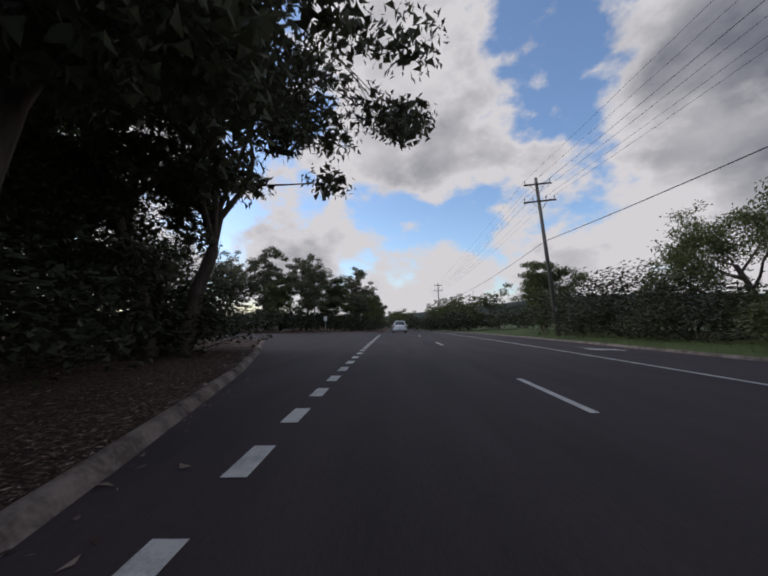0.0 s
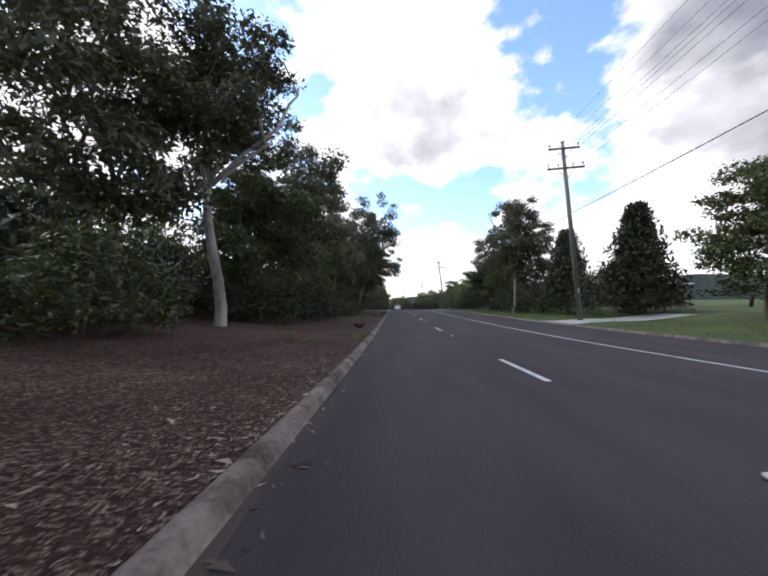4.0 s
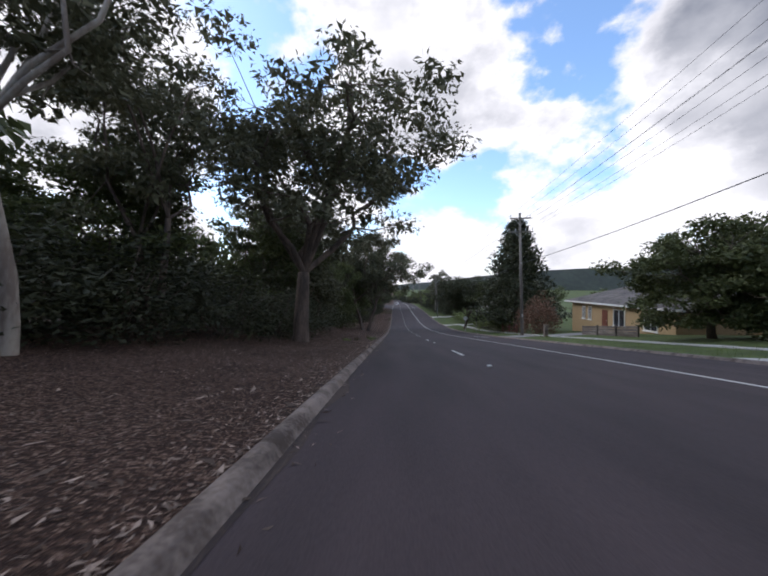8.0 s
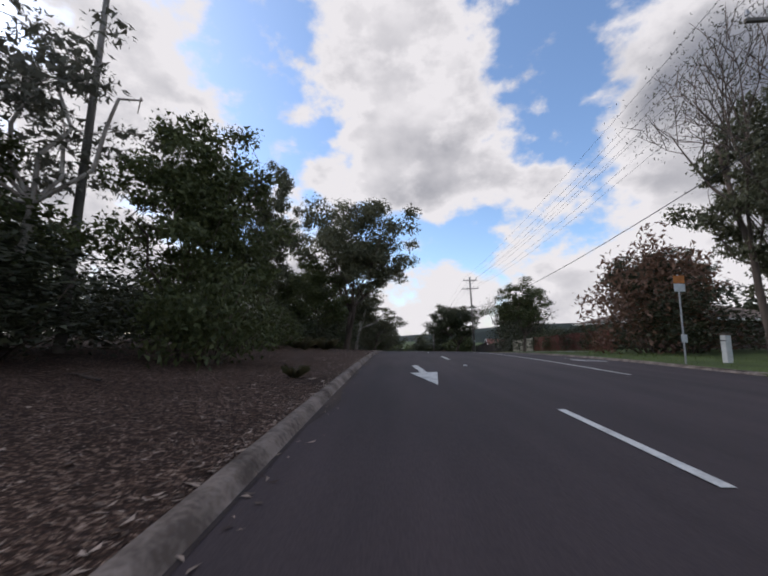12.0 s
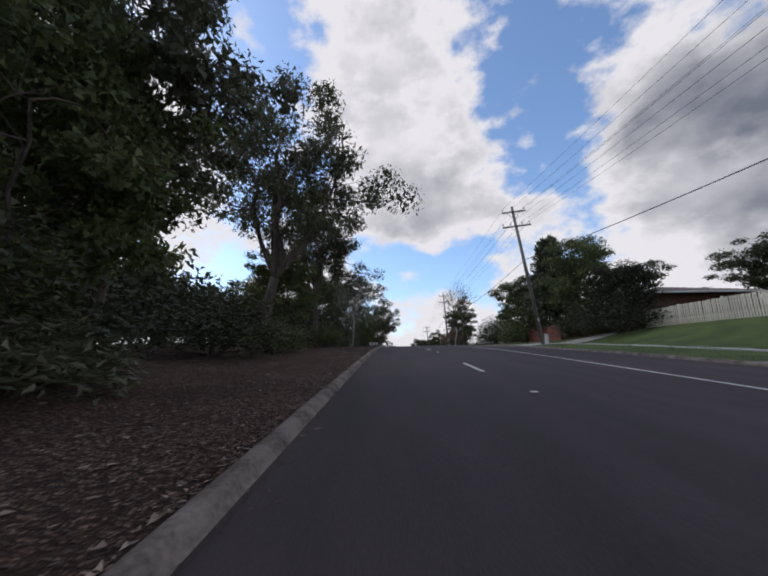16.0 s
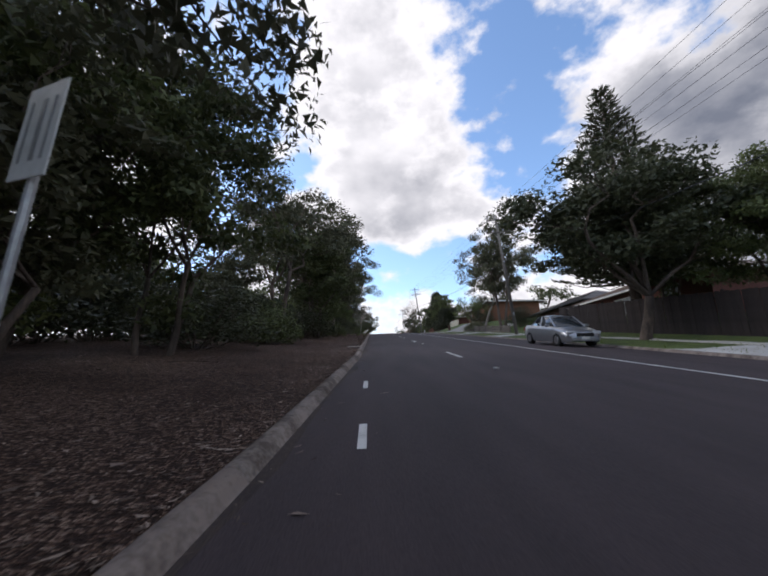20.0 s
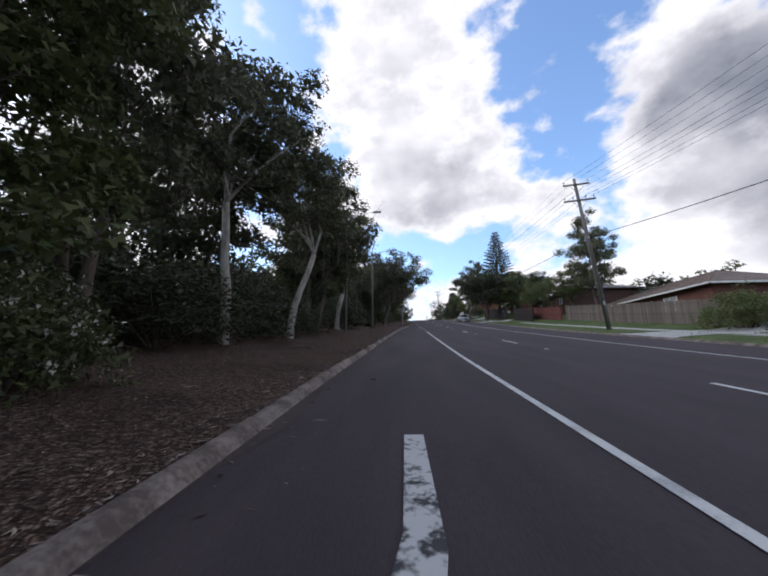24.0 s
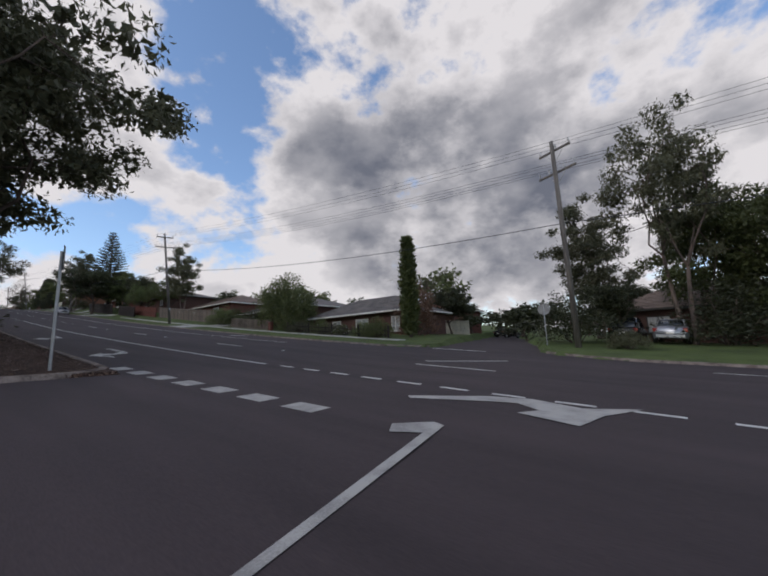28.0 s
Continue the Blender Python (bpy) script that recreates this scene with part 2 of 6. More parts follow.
def litter_material(name, dark, mid, pale):
    """Ground under a mat of bark chips: cells of random tone at chip size, patchy at metre size."""
    m = bpy.data.materials.new(name)
    m.use_nodes = True
    n, l = m.node_tree.nodes, m.node_tree.links
    bsdf = n["Principled BSDF"]
    bsdf.inputs["Roughness"].default_value, bsdf.inputs["Specular IOR Level"].default_value = 0.95, 0.2
    co = n.new("ShaderNodeTexCoord")
    tones, edges = [], []
    for size, stretch, turn in ((17.0, (1.0, 2.6, 1.0), 0.5), (24.0, (2.4, 1.0, 1.0), 0.2), (44.0, (1.0, 1.8, 1.0), 1.1)):
        mp, v = n.new("ShaderNodeMapping"), n.new("ShaderNodeTexVoronoi")
        mp.inputs["Scale"].default_value, mp.inputs["Rotation"].default_value = stretch, (0, 0, turn)
        v.inputs["Scale"].default_value, v.inputs["Randomness"].default_value = size, 1.0
        l.new(co.outputs["Object"], mp.inputs[0])
        l.new(mp.outputs[0], v.inputs["Vector"])
        sep = n.new("ShaderNodeSeparateColor")
        l.new(v.outputs["Color"], sep.inputs[0])
        tones.append(sep.outputs[0])
        edges.append(v.outputs["Distance"])

    def calc(op, p, q):
        k = n.new("ShaderNodeMath")
        k.operation = op
        for s, val in enumerate((p, q)):
            if isinstance(val, float):
                k.inputs[s].default_value = val
            else:
                l.new(val, k.inputs[s])
        return k.outputs[0]

    chip = calc("MULTIPLY", calc("MULTIPLY", tones[0], tones[1]), calc("ADD", tones[2], 0.35))
    patch = n.new("ShaderNodeTexNoise")
    patch.inputs["Scale"].default_value, patch.inputs["Detail"].default_value = 0.45, 7
    l.new(co.outputs["Object"], patch.inputs["Vector"])
    value = calc("MULTIPLY", chip, calc("MULTIPLY", calc("ADD", patch.outputs["Fac"], 0.05), 2.0))
    ramp = n.new("ShaderNodeValToRGB")
    ramp.color_ramp.elements[0].color, ramp.color_ramp.elements[1].color = (*dark, 1), (*pale, 1)
    ramp.color_ramp.elements[0].position, ramp.color_ramp.elements[1].position = 0.05, 0.9
    e = ramp.color_ramp.elements.new(0.35)
    e.color = (*mid, 1)
    l.new(value, ramp.inputs["Fac"])
    l.new(ramp.outputs["Color"], bsdf.inputs["Base Color"])
    bp = n.new("ShaderNodeBump")
    bp.inputs["Strength"].default_value, bp.inputs["Distance"].default_value = 0.8, 0.03
    l.new(calc("ADD", calc("ADD", edges[0], edges[1]), chip), bp.inputs["Height"])
    l.new(bp.outputs[0], bsdf.inputs["Normal"])
    return m


M_GROUND = litter_material("litter_ground", (0.028, 0.0160, 0.0115), (0.104, 0.061, 0.043), (0.30, 0.215, 0.165))
M_CHIP = leaf_material("bark_litter", (0.032, 0.0195, 0.014), (0.40, 0.31, 0.25), 0.05, 0.9, 1.95)
M_GRASS_LAND = material("lawn", (0.085, 0.115, 0.030), (0.050, 0.070, 0.022), scale=0.7, fine=16, rough=0.95, bump=0.8, depth=0.04)
M_BARK = material("bark", (0.15, 0.112, 0.09), (0.06, 0.047, 0.04), scale=2.2, fine=14, rough=0.95, bump=0.9, depth=0.03, stretch=(1, 1, 0.25))
M_PALE_BARK = material("pale_bark", (0.40, 0.365, 0.32), (0.20, 0.165, 0.14), scale=1.6, fine=9, rough=0.85, bump=0.5, depth=0.02, stretch=(1, 1, 0.3))
M_POLE = material("weathered_pole", (0.20, 0.18, 0.16), (0.10, 0.09, 0.08), scale=3, fine=20, rough=0.9, bump=0.5, stretch=(1, 1, 0.08))
M_STEEL = material("galvanised_steel", (0.42, 0.42, 0.42), (0.33, 0.33, 0.34), scale=5, fine=30, rough=0.5, bump=0.1, metal=0.6)
M_WIRE = material("wire", (0.045, 0.045, 0.05), rough=0.6, bump=0)
M_LEAF = leaf_material("gum_leaf", (0.064, 0.069, 0.038), (0.130, 0.128, 0.072))
M_LEAF_GREEN = leaf_material("wattle_leaf", (0.058, 0.074, 0.028), (0.122, 0.138, 0.050))
M_LEAF_DARK = leaf_material("dark_leaf", (0.032, 0.038, 0.020), (0.068, 0.074, 0.036), 0.18)
M_LEAF_FRESH = leaf_material("fresh_leaf", (0.10, 0.135, 0.045), (0.19, 0.22, 0.085), 0.4)
M_LEAF_GREY = leaf_material("grey_leaf", (0.085, 0.085, 0.062), (0.15, 0.145, 0.11), 0.3)
M_LEAF_RED = leaf_material("russet_leaf", (0.10, 0.055, 0.035), (0.17, 0.10, 0.065), 0.3)
M_FLOWER = leaf_material("white_flower", (0.42, 0.42, 0.36), (0.55, 0.54, 0.48), 0.2)
M_GRASS = leaf_material("grass_blade", (0.075, 0.110, 0.028), (0.13, 0.155, 0.045), 0.3)
M_TUSSOCK = leaf_material("tussock_blade", (0.06, 0.058, 0.026), (0.115, 0.095, 0.045), 0.3)


# ---------------------------------------------------------------- mesh helpers
def mesh_from(name, verts, faces, mat, smooth=False):
    me = bpy.data.meshes.new(name)
    me.from_pydata([tuple(v) for v in verts], [], faces)
    if mat:
        me.materials.append(mat)
    if smooth:
        me.polygons.foreach_set("use_smooth", [True] * len(me.polygons))
    me.update()
    return me


def mesh_part(name, me, parent=None, label="", at=None):
    ob = new(name, me)
    if parent is not None:
        ob.parent = parent
    if at is not None:
        ob.matrix_basis = at
    if label:
        ob["label"] = label
    return ob


def part(name, bm, mat, parent=None, label="", smooth=False):
    me = bpy.data.meshes.new(name)
    bm.to_mesh(me)
    bm.free()
    me.materials.append(mat)
    if smooth:
        me.polygons.foreach_set("use_smooth", [True] * len(me.polygons))
    return mesh_part(name, me, parent, label)


def thing(name, at, label, category, group="", kind=""):
    ob = new(name)
    ob.empty_display_size = 0.2
    ob.matrix_basis = at
    return tagged(ob, label, category, group, kind)


def box(size, centre=(0, 0, 0), bevel=0.0, bm=None, turn=None):
    bm = bm or bmesh.new()
    m = Matrix.Translation(centre) @ (turn or Matrix()) @ Matrix.Diagonal((*size, 1))
    made = bmesh.ops.create_cube(bm, size=1, matrix=m)
    if bevel:
        edges = list({e for v in made["verts"] for e in v.link_edges})
        bmesh.ops.bevel(bm, geom=edges, offset=bevel, segments=1, affect="EDGES")
    return bm


def cyl(r0, r1, a, b, sides=10, bm=None):
    """A tapered round bar from a to b."""
    bm = bm or bmesh.new()
    a, b = Vector(a), Vector(b)
    m = Matrix.Translation((a + b) / 2) @ (b - a).to_track_quat("Z", "Y").to_matrix().to_4x4()
    bmesh.ops.create_cone(bm, cap_ends=True, segments=sides, radius1=r0, radius2=r1, depth=(b - a).length, matrix=m)
    return bm


def tube(verts, faces, path, sides=7):
    """Adds a tapered tube along path, a list of (place, radius)."""
    base = len(verts)
    side = Vector((1, 0, 0))
    for i, (p, r) in enumerate(path):
        q, o = path[min(i + 1, len(path) - 1)][0], path[max(i - 1, 0)][0]
        d = (q - o).normalized()
        s = (side - d * side.dot(d))
        s = s.normalized() if s.length > 1e-3 else d.orthogonal().normalized()
        side = s
        c = d.cross(s)
        for k in range(sides):
            a = 2 * math.pi * k / sides
            verts.append(p + (s * math.cos(a) + c * math.sin(a)) * r)
    for i in range(len(path) - 1):
        for k in range(sides):
            a, b = base + i * sides + k, base + i * sides + (k + 1) % sides
            faces.append((a, b, b + sides, a + sides))
    faces.append(tuple(base + (len(path) - 1) * sides + k for k in range(sides)))


# ---------------------------------------------------------------- ground
# stretches where a side street opens: y from, y to
OPEN_L = [(25.0, 45.0), (-436.0, -409.7)]
OPEN_R = [(-218.0, -206.0)]
BANK_L = [(-140, 0.5), (-112, 1.2), (-100, 2.2), (-80, 2.2), (-62, 1.2), (-40, 0.7), (-10, 0.4), (30, 0.2)]
BANK_R = [(-400, 0.3), (-360, 0.7), (-330, 1.3), (-300, 1.9), (-262, 1.9), (-240, 0.6), (-190, 0.4), (-120, 0.3), (-60, 0.6), (0, 0.5)]


def smooth01(u):
    u = min(1.0, max(0.0, u))
    return u * u * (3 - 2 * u)


def inside(y, spans, soft=0.0):
    return any(a - soft < y < b + soft for a, b in spans)


def steps(a, b, d):
    n = max(1, int(round(abs(b - a) / d)))
    return [a + (b - a) * i / n for i in range(n + 1)]


def street_north(x):
    """The edges of the slanting street opposite the junction, widened at its mouth."""
    return -408.6 + 0.3 * (x - KERB_R) + 0.35 * max(0.0, 13.4 - x) ** 2


def street_south(x):
    return -415.0 + 0.3 * (x - KERB_R) - 0.35 * max(0.0, 13.4 - x) ** 2


def in_street(x, y):
    return KERB_R - 0.2 < x < 76 and street_south(x) < y < street_north(x)


def ground_z(x, y):
    """Height of the land beside the road."""
    z = zr(y)
    if x < kl(y):
        d = kl(y) - x
        if inside(y, OPEN_L):
            return z - 0.02
        return z + 0.075 + lerp_table(BANK_L, y) * smooth01((d - 1.2) / 12.0) + 0.05 * noise.noise((x * 0.4, y * 0.4, 0))* smooth01(d / 2)
    d = x - KERB_R
    if inside(y, OPEN_R) or in_street(x, y):
        return z - 0.02
    return z + 0.075 + 0.14 * smooth01(d / 3) + lerp_table(BANK_R, y) * smooth01((d - 3.5) / 7.0)


def build_ground():
    ys = [-2600, -1500, -900, -600]
    y = -540.0
    while y < 320:
        ys.append(y)
        y += 2.5
    for spans in (OPEN_L, OPEN_R):
        for a, b in spans:
            ys += [a - 0.05, a + 0.05, b - 0.05, b + 0.05]
    ys += steps(-422, -384, 0.4)
    ys += [420, 600, 900, 1500, 2600]
    ys = sorted(ys)
    left = [-2600, -1200, -500, -250, -130, -80, -55, -40, -30, -23, -18, -14, -11, -8.5, -6.5, -5, -3.8, -2.8, -2, -1.3, -0.7, -0.085]
    right = [0.09, 0.8, 1.3, 1.8, 2.4, 3.0, 3.5, 4.6, 5.5, 6.5, 8, 9.5, 11, 12.5, 14, 16, 18, 21, 24, 28, 32, 38, 45, 65, 100, 170, 300, 600, 1200, 2600]
    verts, faces, grass = [], [], []
    cols = len(left) + len(right) + 2
    for y in ys:
        a = kl(y)
        for d in left:
            verts.append((a + d, y, ground_z(a + d, y)))
        verts.append((a - 0.06, y, zr(y) - 0.35))
        verts.append((KERB_R + 0.06, y, zr(y) - 0.35))
        for d in right:
            verts.append((KERB_R + d, y, ground_z(KERB_R + d, y)))
    for i in range(len(ys) - 1):
        for k in range(cols - 1):
            p = i * cols + k
            faces.append((p, p + 1, p + 1 + cols, p + cols))
            grass.append(1 if k > len(left) else 0)
    me = mesh_from("ground", verts, faces, M_GROUND)
    me.materials.append(M_GRASS_LAND)
    me.polygons.foreach_set("material_index", grass)
    tagged(new("ground", me), "brown leaf-littered verge and green lawn ground", "ground", kind="structure")


build_ground()


def ribbon(name, ys, xa, xb, lift, mat, cols=2):
    """A strip of road between the lines xa(y) and xb(y)."""
    verts, faces = [], []
    for y in ys:
        for k in range(cols):
            x = xa(y) + (xb(y) - xa(y)) * k / (cols - 1)
            verts.append((x, y, road_z(x, y) + lift))
    for i in range(len(ys) - 1):
        for k in range(cols - 1):
            p = i * cols + k
            faces.append((p, p + 1, p + 1 + cols, p + cols))
    return mesh_from(name, verts, faces, mat)


road = tagged(new("road", ribbon("road", steps(-540, 320, 2.5), kl, lambda y: KERB_R, 0.0, M_ASPHALT, 13)),
              "dark grey asphalt road with wheel tracks", "road", kind="structure")

r_dust = random.Random(31)
dust = [0.08 + 0.22 * r_dust.random() ** 2 for _ in range(400)]
tagged(new("gutter", ribbon("gutter", steps(-407.5, 0, 1.25), lambda y: kl(y) + 0.02, lambda y: kl(y) + dust[int(-y / 1.25) % 400], 0.004, M_GUTTER, 2)),
       "brown dust swept into the road's gutter", "gutter", kind="structure")


def side_street(name, x0, x1, y0, y1, label):
    """An asphalt arm that leaves the road between y0 and y1, from x0 to x1."""
    verts, faces = [], []
    xs, yy = steps(min(x0, x1), max(x0, x1), 4.0), steps(y0, y1, 2.0)
    for y in yy:
        for x in xs:
            verts.append((x, y, zr(y) + 0.004))
    w = len(xs)
    for i in range(len(yy) - 1):
        for k in range(w - 1):
            p = i * w + k
            faces.append((p, p + 1, p + 1 + w, p + w))
    return tagged(new(name, mesh_from(name, verts, faces, M_ASPHALT)), label, "road", kind="structure")


side_street("side_street", -8.45, -70, 25.0, 45.0, "asphalt side street leaving beside the trees")
side_street("side_street", -4.05, -60, -436.0, -409.7, "asphalt side street at the junction")
verts, faces = [], []
xs = steps(10.3, 14.3, 0.5) + steps(15.3, 76, 2.0)
for x in xs:
    for k in range(9):
        y = street_south(x) + (street_north(x) - street_south(x)) * k / 8
        verts.append((x, y, zr(y) + 0.006))
for i in range(len(xs) - 1):
    for k in range(8):
        p = i * 9 + k
        faces.append((p, p + 9, p + 10, p + 1))
tagged(new("side_street", mesh_from("side_street", verts, faces, M_ASPHALT)), "asphalt street opposite the junction", "road", kind="structure")
side_street("side_street", 10.3, 60, -218.0, -206.0, "asphalt side street between the hedges")


# ---------------------------------------------------------------- kerbs
def kerb(name, line, label, stones=False):
    """A concrete kerb swept along line, a list of (x, y); the road lies to its right. stones: cast in lengths with open joints."""
    prof = [(0.05, -0.004), (0.03, 0.012), (0.005, 0.05), (-0.02, 0.08), (-0.05, 0.096), (-0.09, 0.1), (-0.14, 0.096), (-0.17, 0.08), (-0.18, 0.02)]
    verts, faces = [], []
    w = len(prof)
    for i, (x, y) in enumerate(line):
        p, q = line[max(0, i - 1)], line[min(len(line) - 1, i + 1)]
        d = Vector((q[0] - p[0], q[1] - p[1], 0)).normalized()
        side = Vector((d.y, -d.x, 0))
        for a, z in prof:
            verts.append((x + side.x * a, y + side.y * a, zr(y + side.y * a) + z + 0.008))
    if stones:
        root = thing(name, Matrix(), label, "kerb", kind="structure")
        for i in range(0, len(line) - 1, 2):
            j = min(i + 2, len(line) - 1)
            vs = [Vector(p) for p in verts[i * w:(j + 1) * w]]
            n = j - i
            for k in range(w):
                for e, o in ((k, w + k), (n * w + k, (n - 1) * w + k)):
                    vs[e] += (vs[o] - vs[e]).normalized() * 0.012
            fs = [(p * w + k, p * w + k + 1, (p + 1) * w + k + 1, (p + 1) * w + k) for p in range(n) for k in range(w - 1)]
            fs += [tuple(range(w))[::-1], tuple(range(n * w, n * w + w))]
            mesh_part("kerb_stone", mesh_from("kerb_stone", vs, fs, M_KERB, True), root)
        return root
    for i in range(len(line) - 1):
        for k in range(w - 1):
            p = i * w + k
            faces.append((p, p + 1, p + 1 + w, p + w))
    return tagged(new(name, mesh_from(name, verts, faces, M_KERB, True)), label, "kerb", kind="structure")


def arc(cx, cy, r, a0, a1, n=9):
    return [(cx + r * math.cos(radians(a0 + (a1 - a0) * i / n)), cy + r * math.sin(radians(a0 + (a1 - a0) * i / n))) for i in range(n + 1)]


CORNER_Y = -408.6
kerb("kerb", [(-60, CORNER_Y - 1.1), (-25, CORNER_Y - 1.1), (-8.4, CORNER_Y - 1.1)] + arc(-5.19, CORNER_Y, 1.1, 270, 360) +
     [(kl(y), y) for y in steps(CORNER_Y + 0.8, 22.5, 1.5)] + arc(-11.1, 22.5, 2.5, 0, 90) + [(-16, 25.0), (-70, 25.0)],
     "weathered grey concrete kerb along the verge", True)
kerb("kerb", [(-70, 45), (-14, 45)] + arc(-10.6, 47, 2.0, -90, 0, 6) + [(kl(y), y) for y in steps(48, 320, 4)], "grey concrete kerb beyond the side street")
kerb("kerb", [(KERB_R, y) for y in steps(320, -203.0, 4)[::1]] + arc(KERB_R + 3, -203.0, 3.0, 180, 270, 6) + [(60, -206)], "grey concrete kerb along the lawn")
kerb("kerb", [(60, -218)] + arc(KERB_R + 3, -221.0, 3.0, 90, 180, 6) + [(KERB_R, y) for y in steps(-221, -405.4, 4)] +
     [(x, street_north(x)) for x in (10.6, 11.0, 11.5, 12.2, 13.0, 14.0, 20.0, 40.0, 76.0)], "grey concrete kerb along the lawn")
kerb("kerb", [(x, street_south(x)) for x in (76.0, 40.0, 20.0, 14.0, 13.0, 12.2, 11.5, 11.0, 10.6)] + [(KERB_R, y) for y in steps(-418.2, -540, 4)], "grey concrete kerb past the junction")


# ---------------------------------------------------------------- road markings
def stripe(name, y0, y1, x, width, label, group="", mat=None):
    fx = x if callable(x) else (lambda y: x)
    me = ribbon(name, steps(y0, y1, 2.0), lambda y: fx(y) - width / 2, lambda y: fx(y) + width / 2, 0.008, mat or M_PAINT)
    return tagged(new(name, me), label, "road marking", group, "structure")


def slip_x(y):
    return lerp_table([(-410, -0.85), (-385, -0.85), (-368, -0.68), (-355, -0.6), (-345, -0.66), (-333, -0.76)], y)


stripe("centre_line", -205, 310, CENTRE, 0.11, "continuous white centre line")
stripe("centre_line", -402, -220, CENTRE, 0.11, "continuous white centre line")
k = 0
while 6.8 - 12 * k > -415:
    far = 6.8 - 12 * k
    stripe("lane_dash", far - 2.4, far, LANE, 0.11, "white dash of the lane line", "lane line dashes")
    k += 1
for k in range(1, 12):
    stripe("lane_dash", 6.8 + 12 * k - 2.4, 6.8 + 12 * k, LANE, 0.11, "white dash of the lane line", "lane line dashes")
for k in range(24):
    stripe("taper_dash", 1.5 + 1.31 * k, 2.12 + 1.31 * k, -1.1, 0.19, "short white dash across the side street", "side street dashes")
for k in range(9):
    stripe("taper_dash", -336.7 - 3.07 * k, -335.9 - 3.07 * k, slip_x, 0.085, "short white dash of the slip lane", "slip lane dashes")
stripe("slip_line", -410.2, -364.4, slip_x, 0.105, "continuous white line of the slip lane")
for k in range(40):
    y = 1.3 - 12 * k
    if -408 < y:
        b = box((0.11, 0.10, 0.035), (LANE + 0.02, y, road_z(LANE, y) + 0.02), 0.012)
        tagged(part("road_stud", b, M_PAINT), "white raised road stud on the asphalt", "road stud", "road studs")

# junction: dashes past the slip line, holding dashes across the side street, its centre line and the turn arrows
for k in range(20):
    stripe("lane_dash", -411.35 - 0.98 * k, -410.8 - 0.98 * k, -0.78, 0.105, "short white dash through the junction", "junction dashes")
for k in range(7):
    stripe("holding_dash", -409.0 - 1.06 * k, -408.4 - 1.06 * k, lambda y: -3.84 + (-408.4 - y) * 0.06, 0.36, "thick greyish white holding dash across the side street", "holding dashes", M_OLD_PAINT)
stripe("centre_line", -431, -420, CENTRE, 0.11, "continuous white centre line")


def paint_shape(name, outline, label, mat):
    """A flat painted figure on the road from its outline in (x, y)."""
    bm = bmesh.new()
    bm.faces.new([bm.verts.new((x, y, (road_z(x, y) if x > kl(y) else zr(y)) + 0.012)) for x, y in outline])
    bmesh.ops.triangulate(bm, faces=bm.faces[:])
    return tagged(part(name, bm, mat), label, "road marking", kind="structure")


paint_shape("centre_line", [(-3.34, -416.48), (-2.96, -416.82), (-3.03, -416.99), (-5.01, -417.365), (-5.85, -417.53), (-24, -420.96), (-24, -420.86), (-5.76, -417.43), (-5.01, -417.27), (-3.41, -416.94), (-3.61, -416.64)],
            "greyish white centre line of the side street", M_OLD_PAINT)
paint_shape("road_arrow", [(-1.86, -415.69), (-1.06, -416.72), (-0.83, -417.35), (-1.05, -418.07), (-0.58, -418.75), (-1.36, -418.36), (-2.07, -418.2), (-1.88, -417.44), (-1.55, -417.63),
                           (-1.28, -417.25), (-1.42, -416.91), (-1.99, -415.83)], "greyish white curved turn arrow on the asphalt", M_OLD_PAINT)
paint_shape("centre_line", [(3.16, -413.0), (3.26, -412.9), (5.43, -414.84), (5.33, -414.94)], "slanting white line in the junction", M_PAINT)
paint_shape("holding_line", [(11.3, -408.4), (11.6, -408.4), (11.6, -411.6), (11.3, -411.6)], "white holding line across the opposite street", M_PAINT)


def turn_arrow(x, y):
    """A left-turn arrow, its shaft along the road and its head to the kerb."""
    shape = [(-0.1, 2.65), (0.08, 2.65), (0.11, 0.95), (0.03, 0.38), (-0.28, 0.06), (-0.64, -0.1), (-0.7, -1.02), (-1.15, 0.0),
             (-0.68, 0.75), (-0.65, 0.42), (-0.38, 0.48), (-0.16, 0.72), (-0.1, 1.1)]
    shaft = [(x + u, y + v) for u, v in shape]
    paint_shape("road_arrow", shaft, "cracked worn white left-turn arrow on the asphalt", M_WORN)


turn_arrow(-2.43, -394.3)
turn_arrow(-2.47, -404.8)
paint_shape("road_arrow", [(0.60, -202.6), (0.80, -202.6), (0.90, -204.7), (1.18, -204.6), (0.90, -207.0), (0.44, -204.8), (0.72, -204.75)], "white straight arrow in the lane", M_PAINT)
for x0, y0 in ((8.1, -2), (8.1, 14), (8.2, -199), (8.2, -209), (8.1, -106), (8.2, -393)):
    for k, (dx, dy) in enumerate(((-0.4, 0.0), (0.35, 0.05), (0.0, 0.5), (-0.1, 1.1))):
        a = [(x0 + dx + 0.36 * math.cos(q * 0.785), y0 + dy + 0.5 * math.sin(q * 0.785)) for q in range(8)] if k < 2 else \
            [(x0 + dx - 0.4, y0 + dy), (x0 + dx + 0.4, y0 + dy + 0.1), (x0 + dx + 0.4, y0 + dy + 0.22), (x0 + dx - 0.4, y0 + dy + 0.12)]
        paint_shape("bicycle_marking", a, "worn white bicycle lane marking", M_WORN)
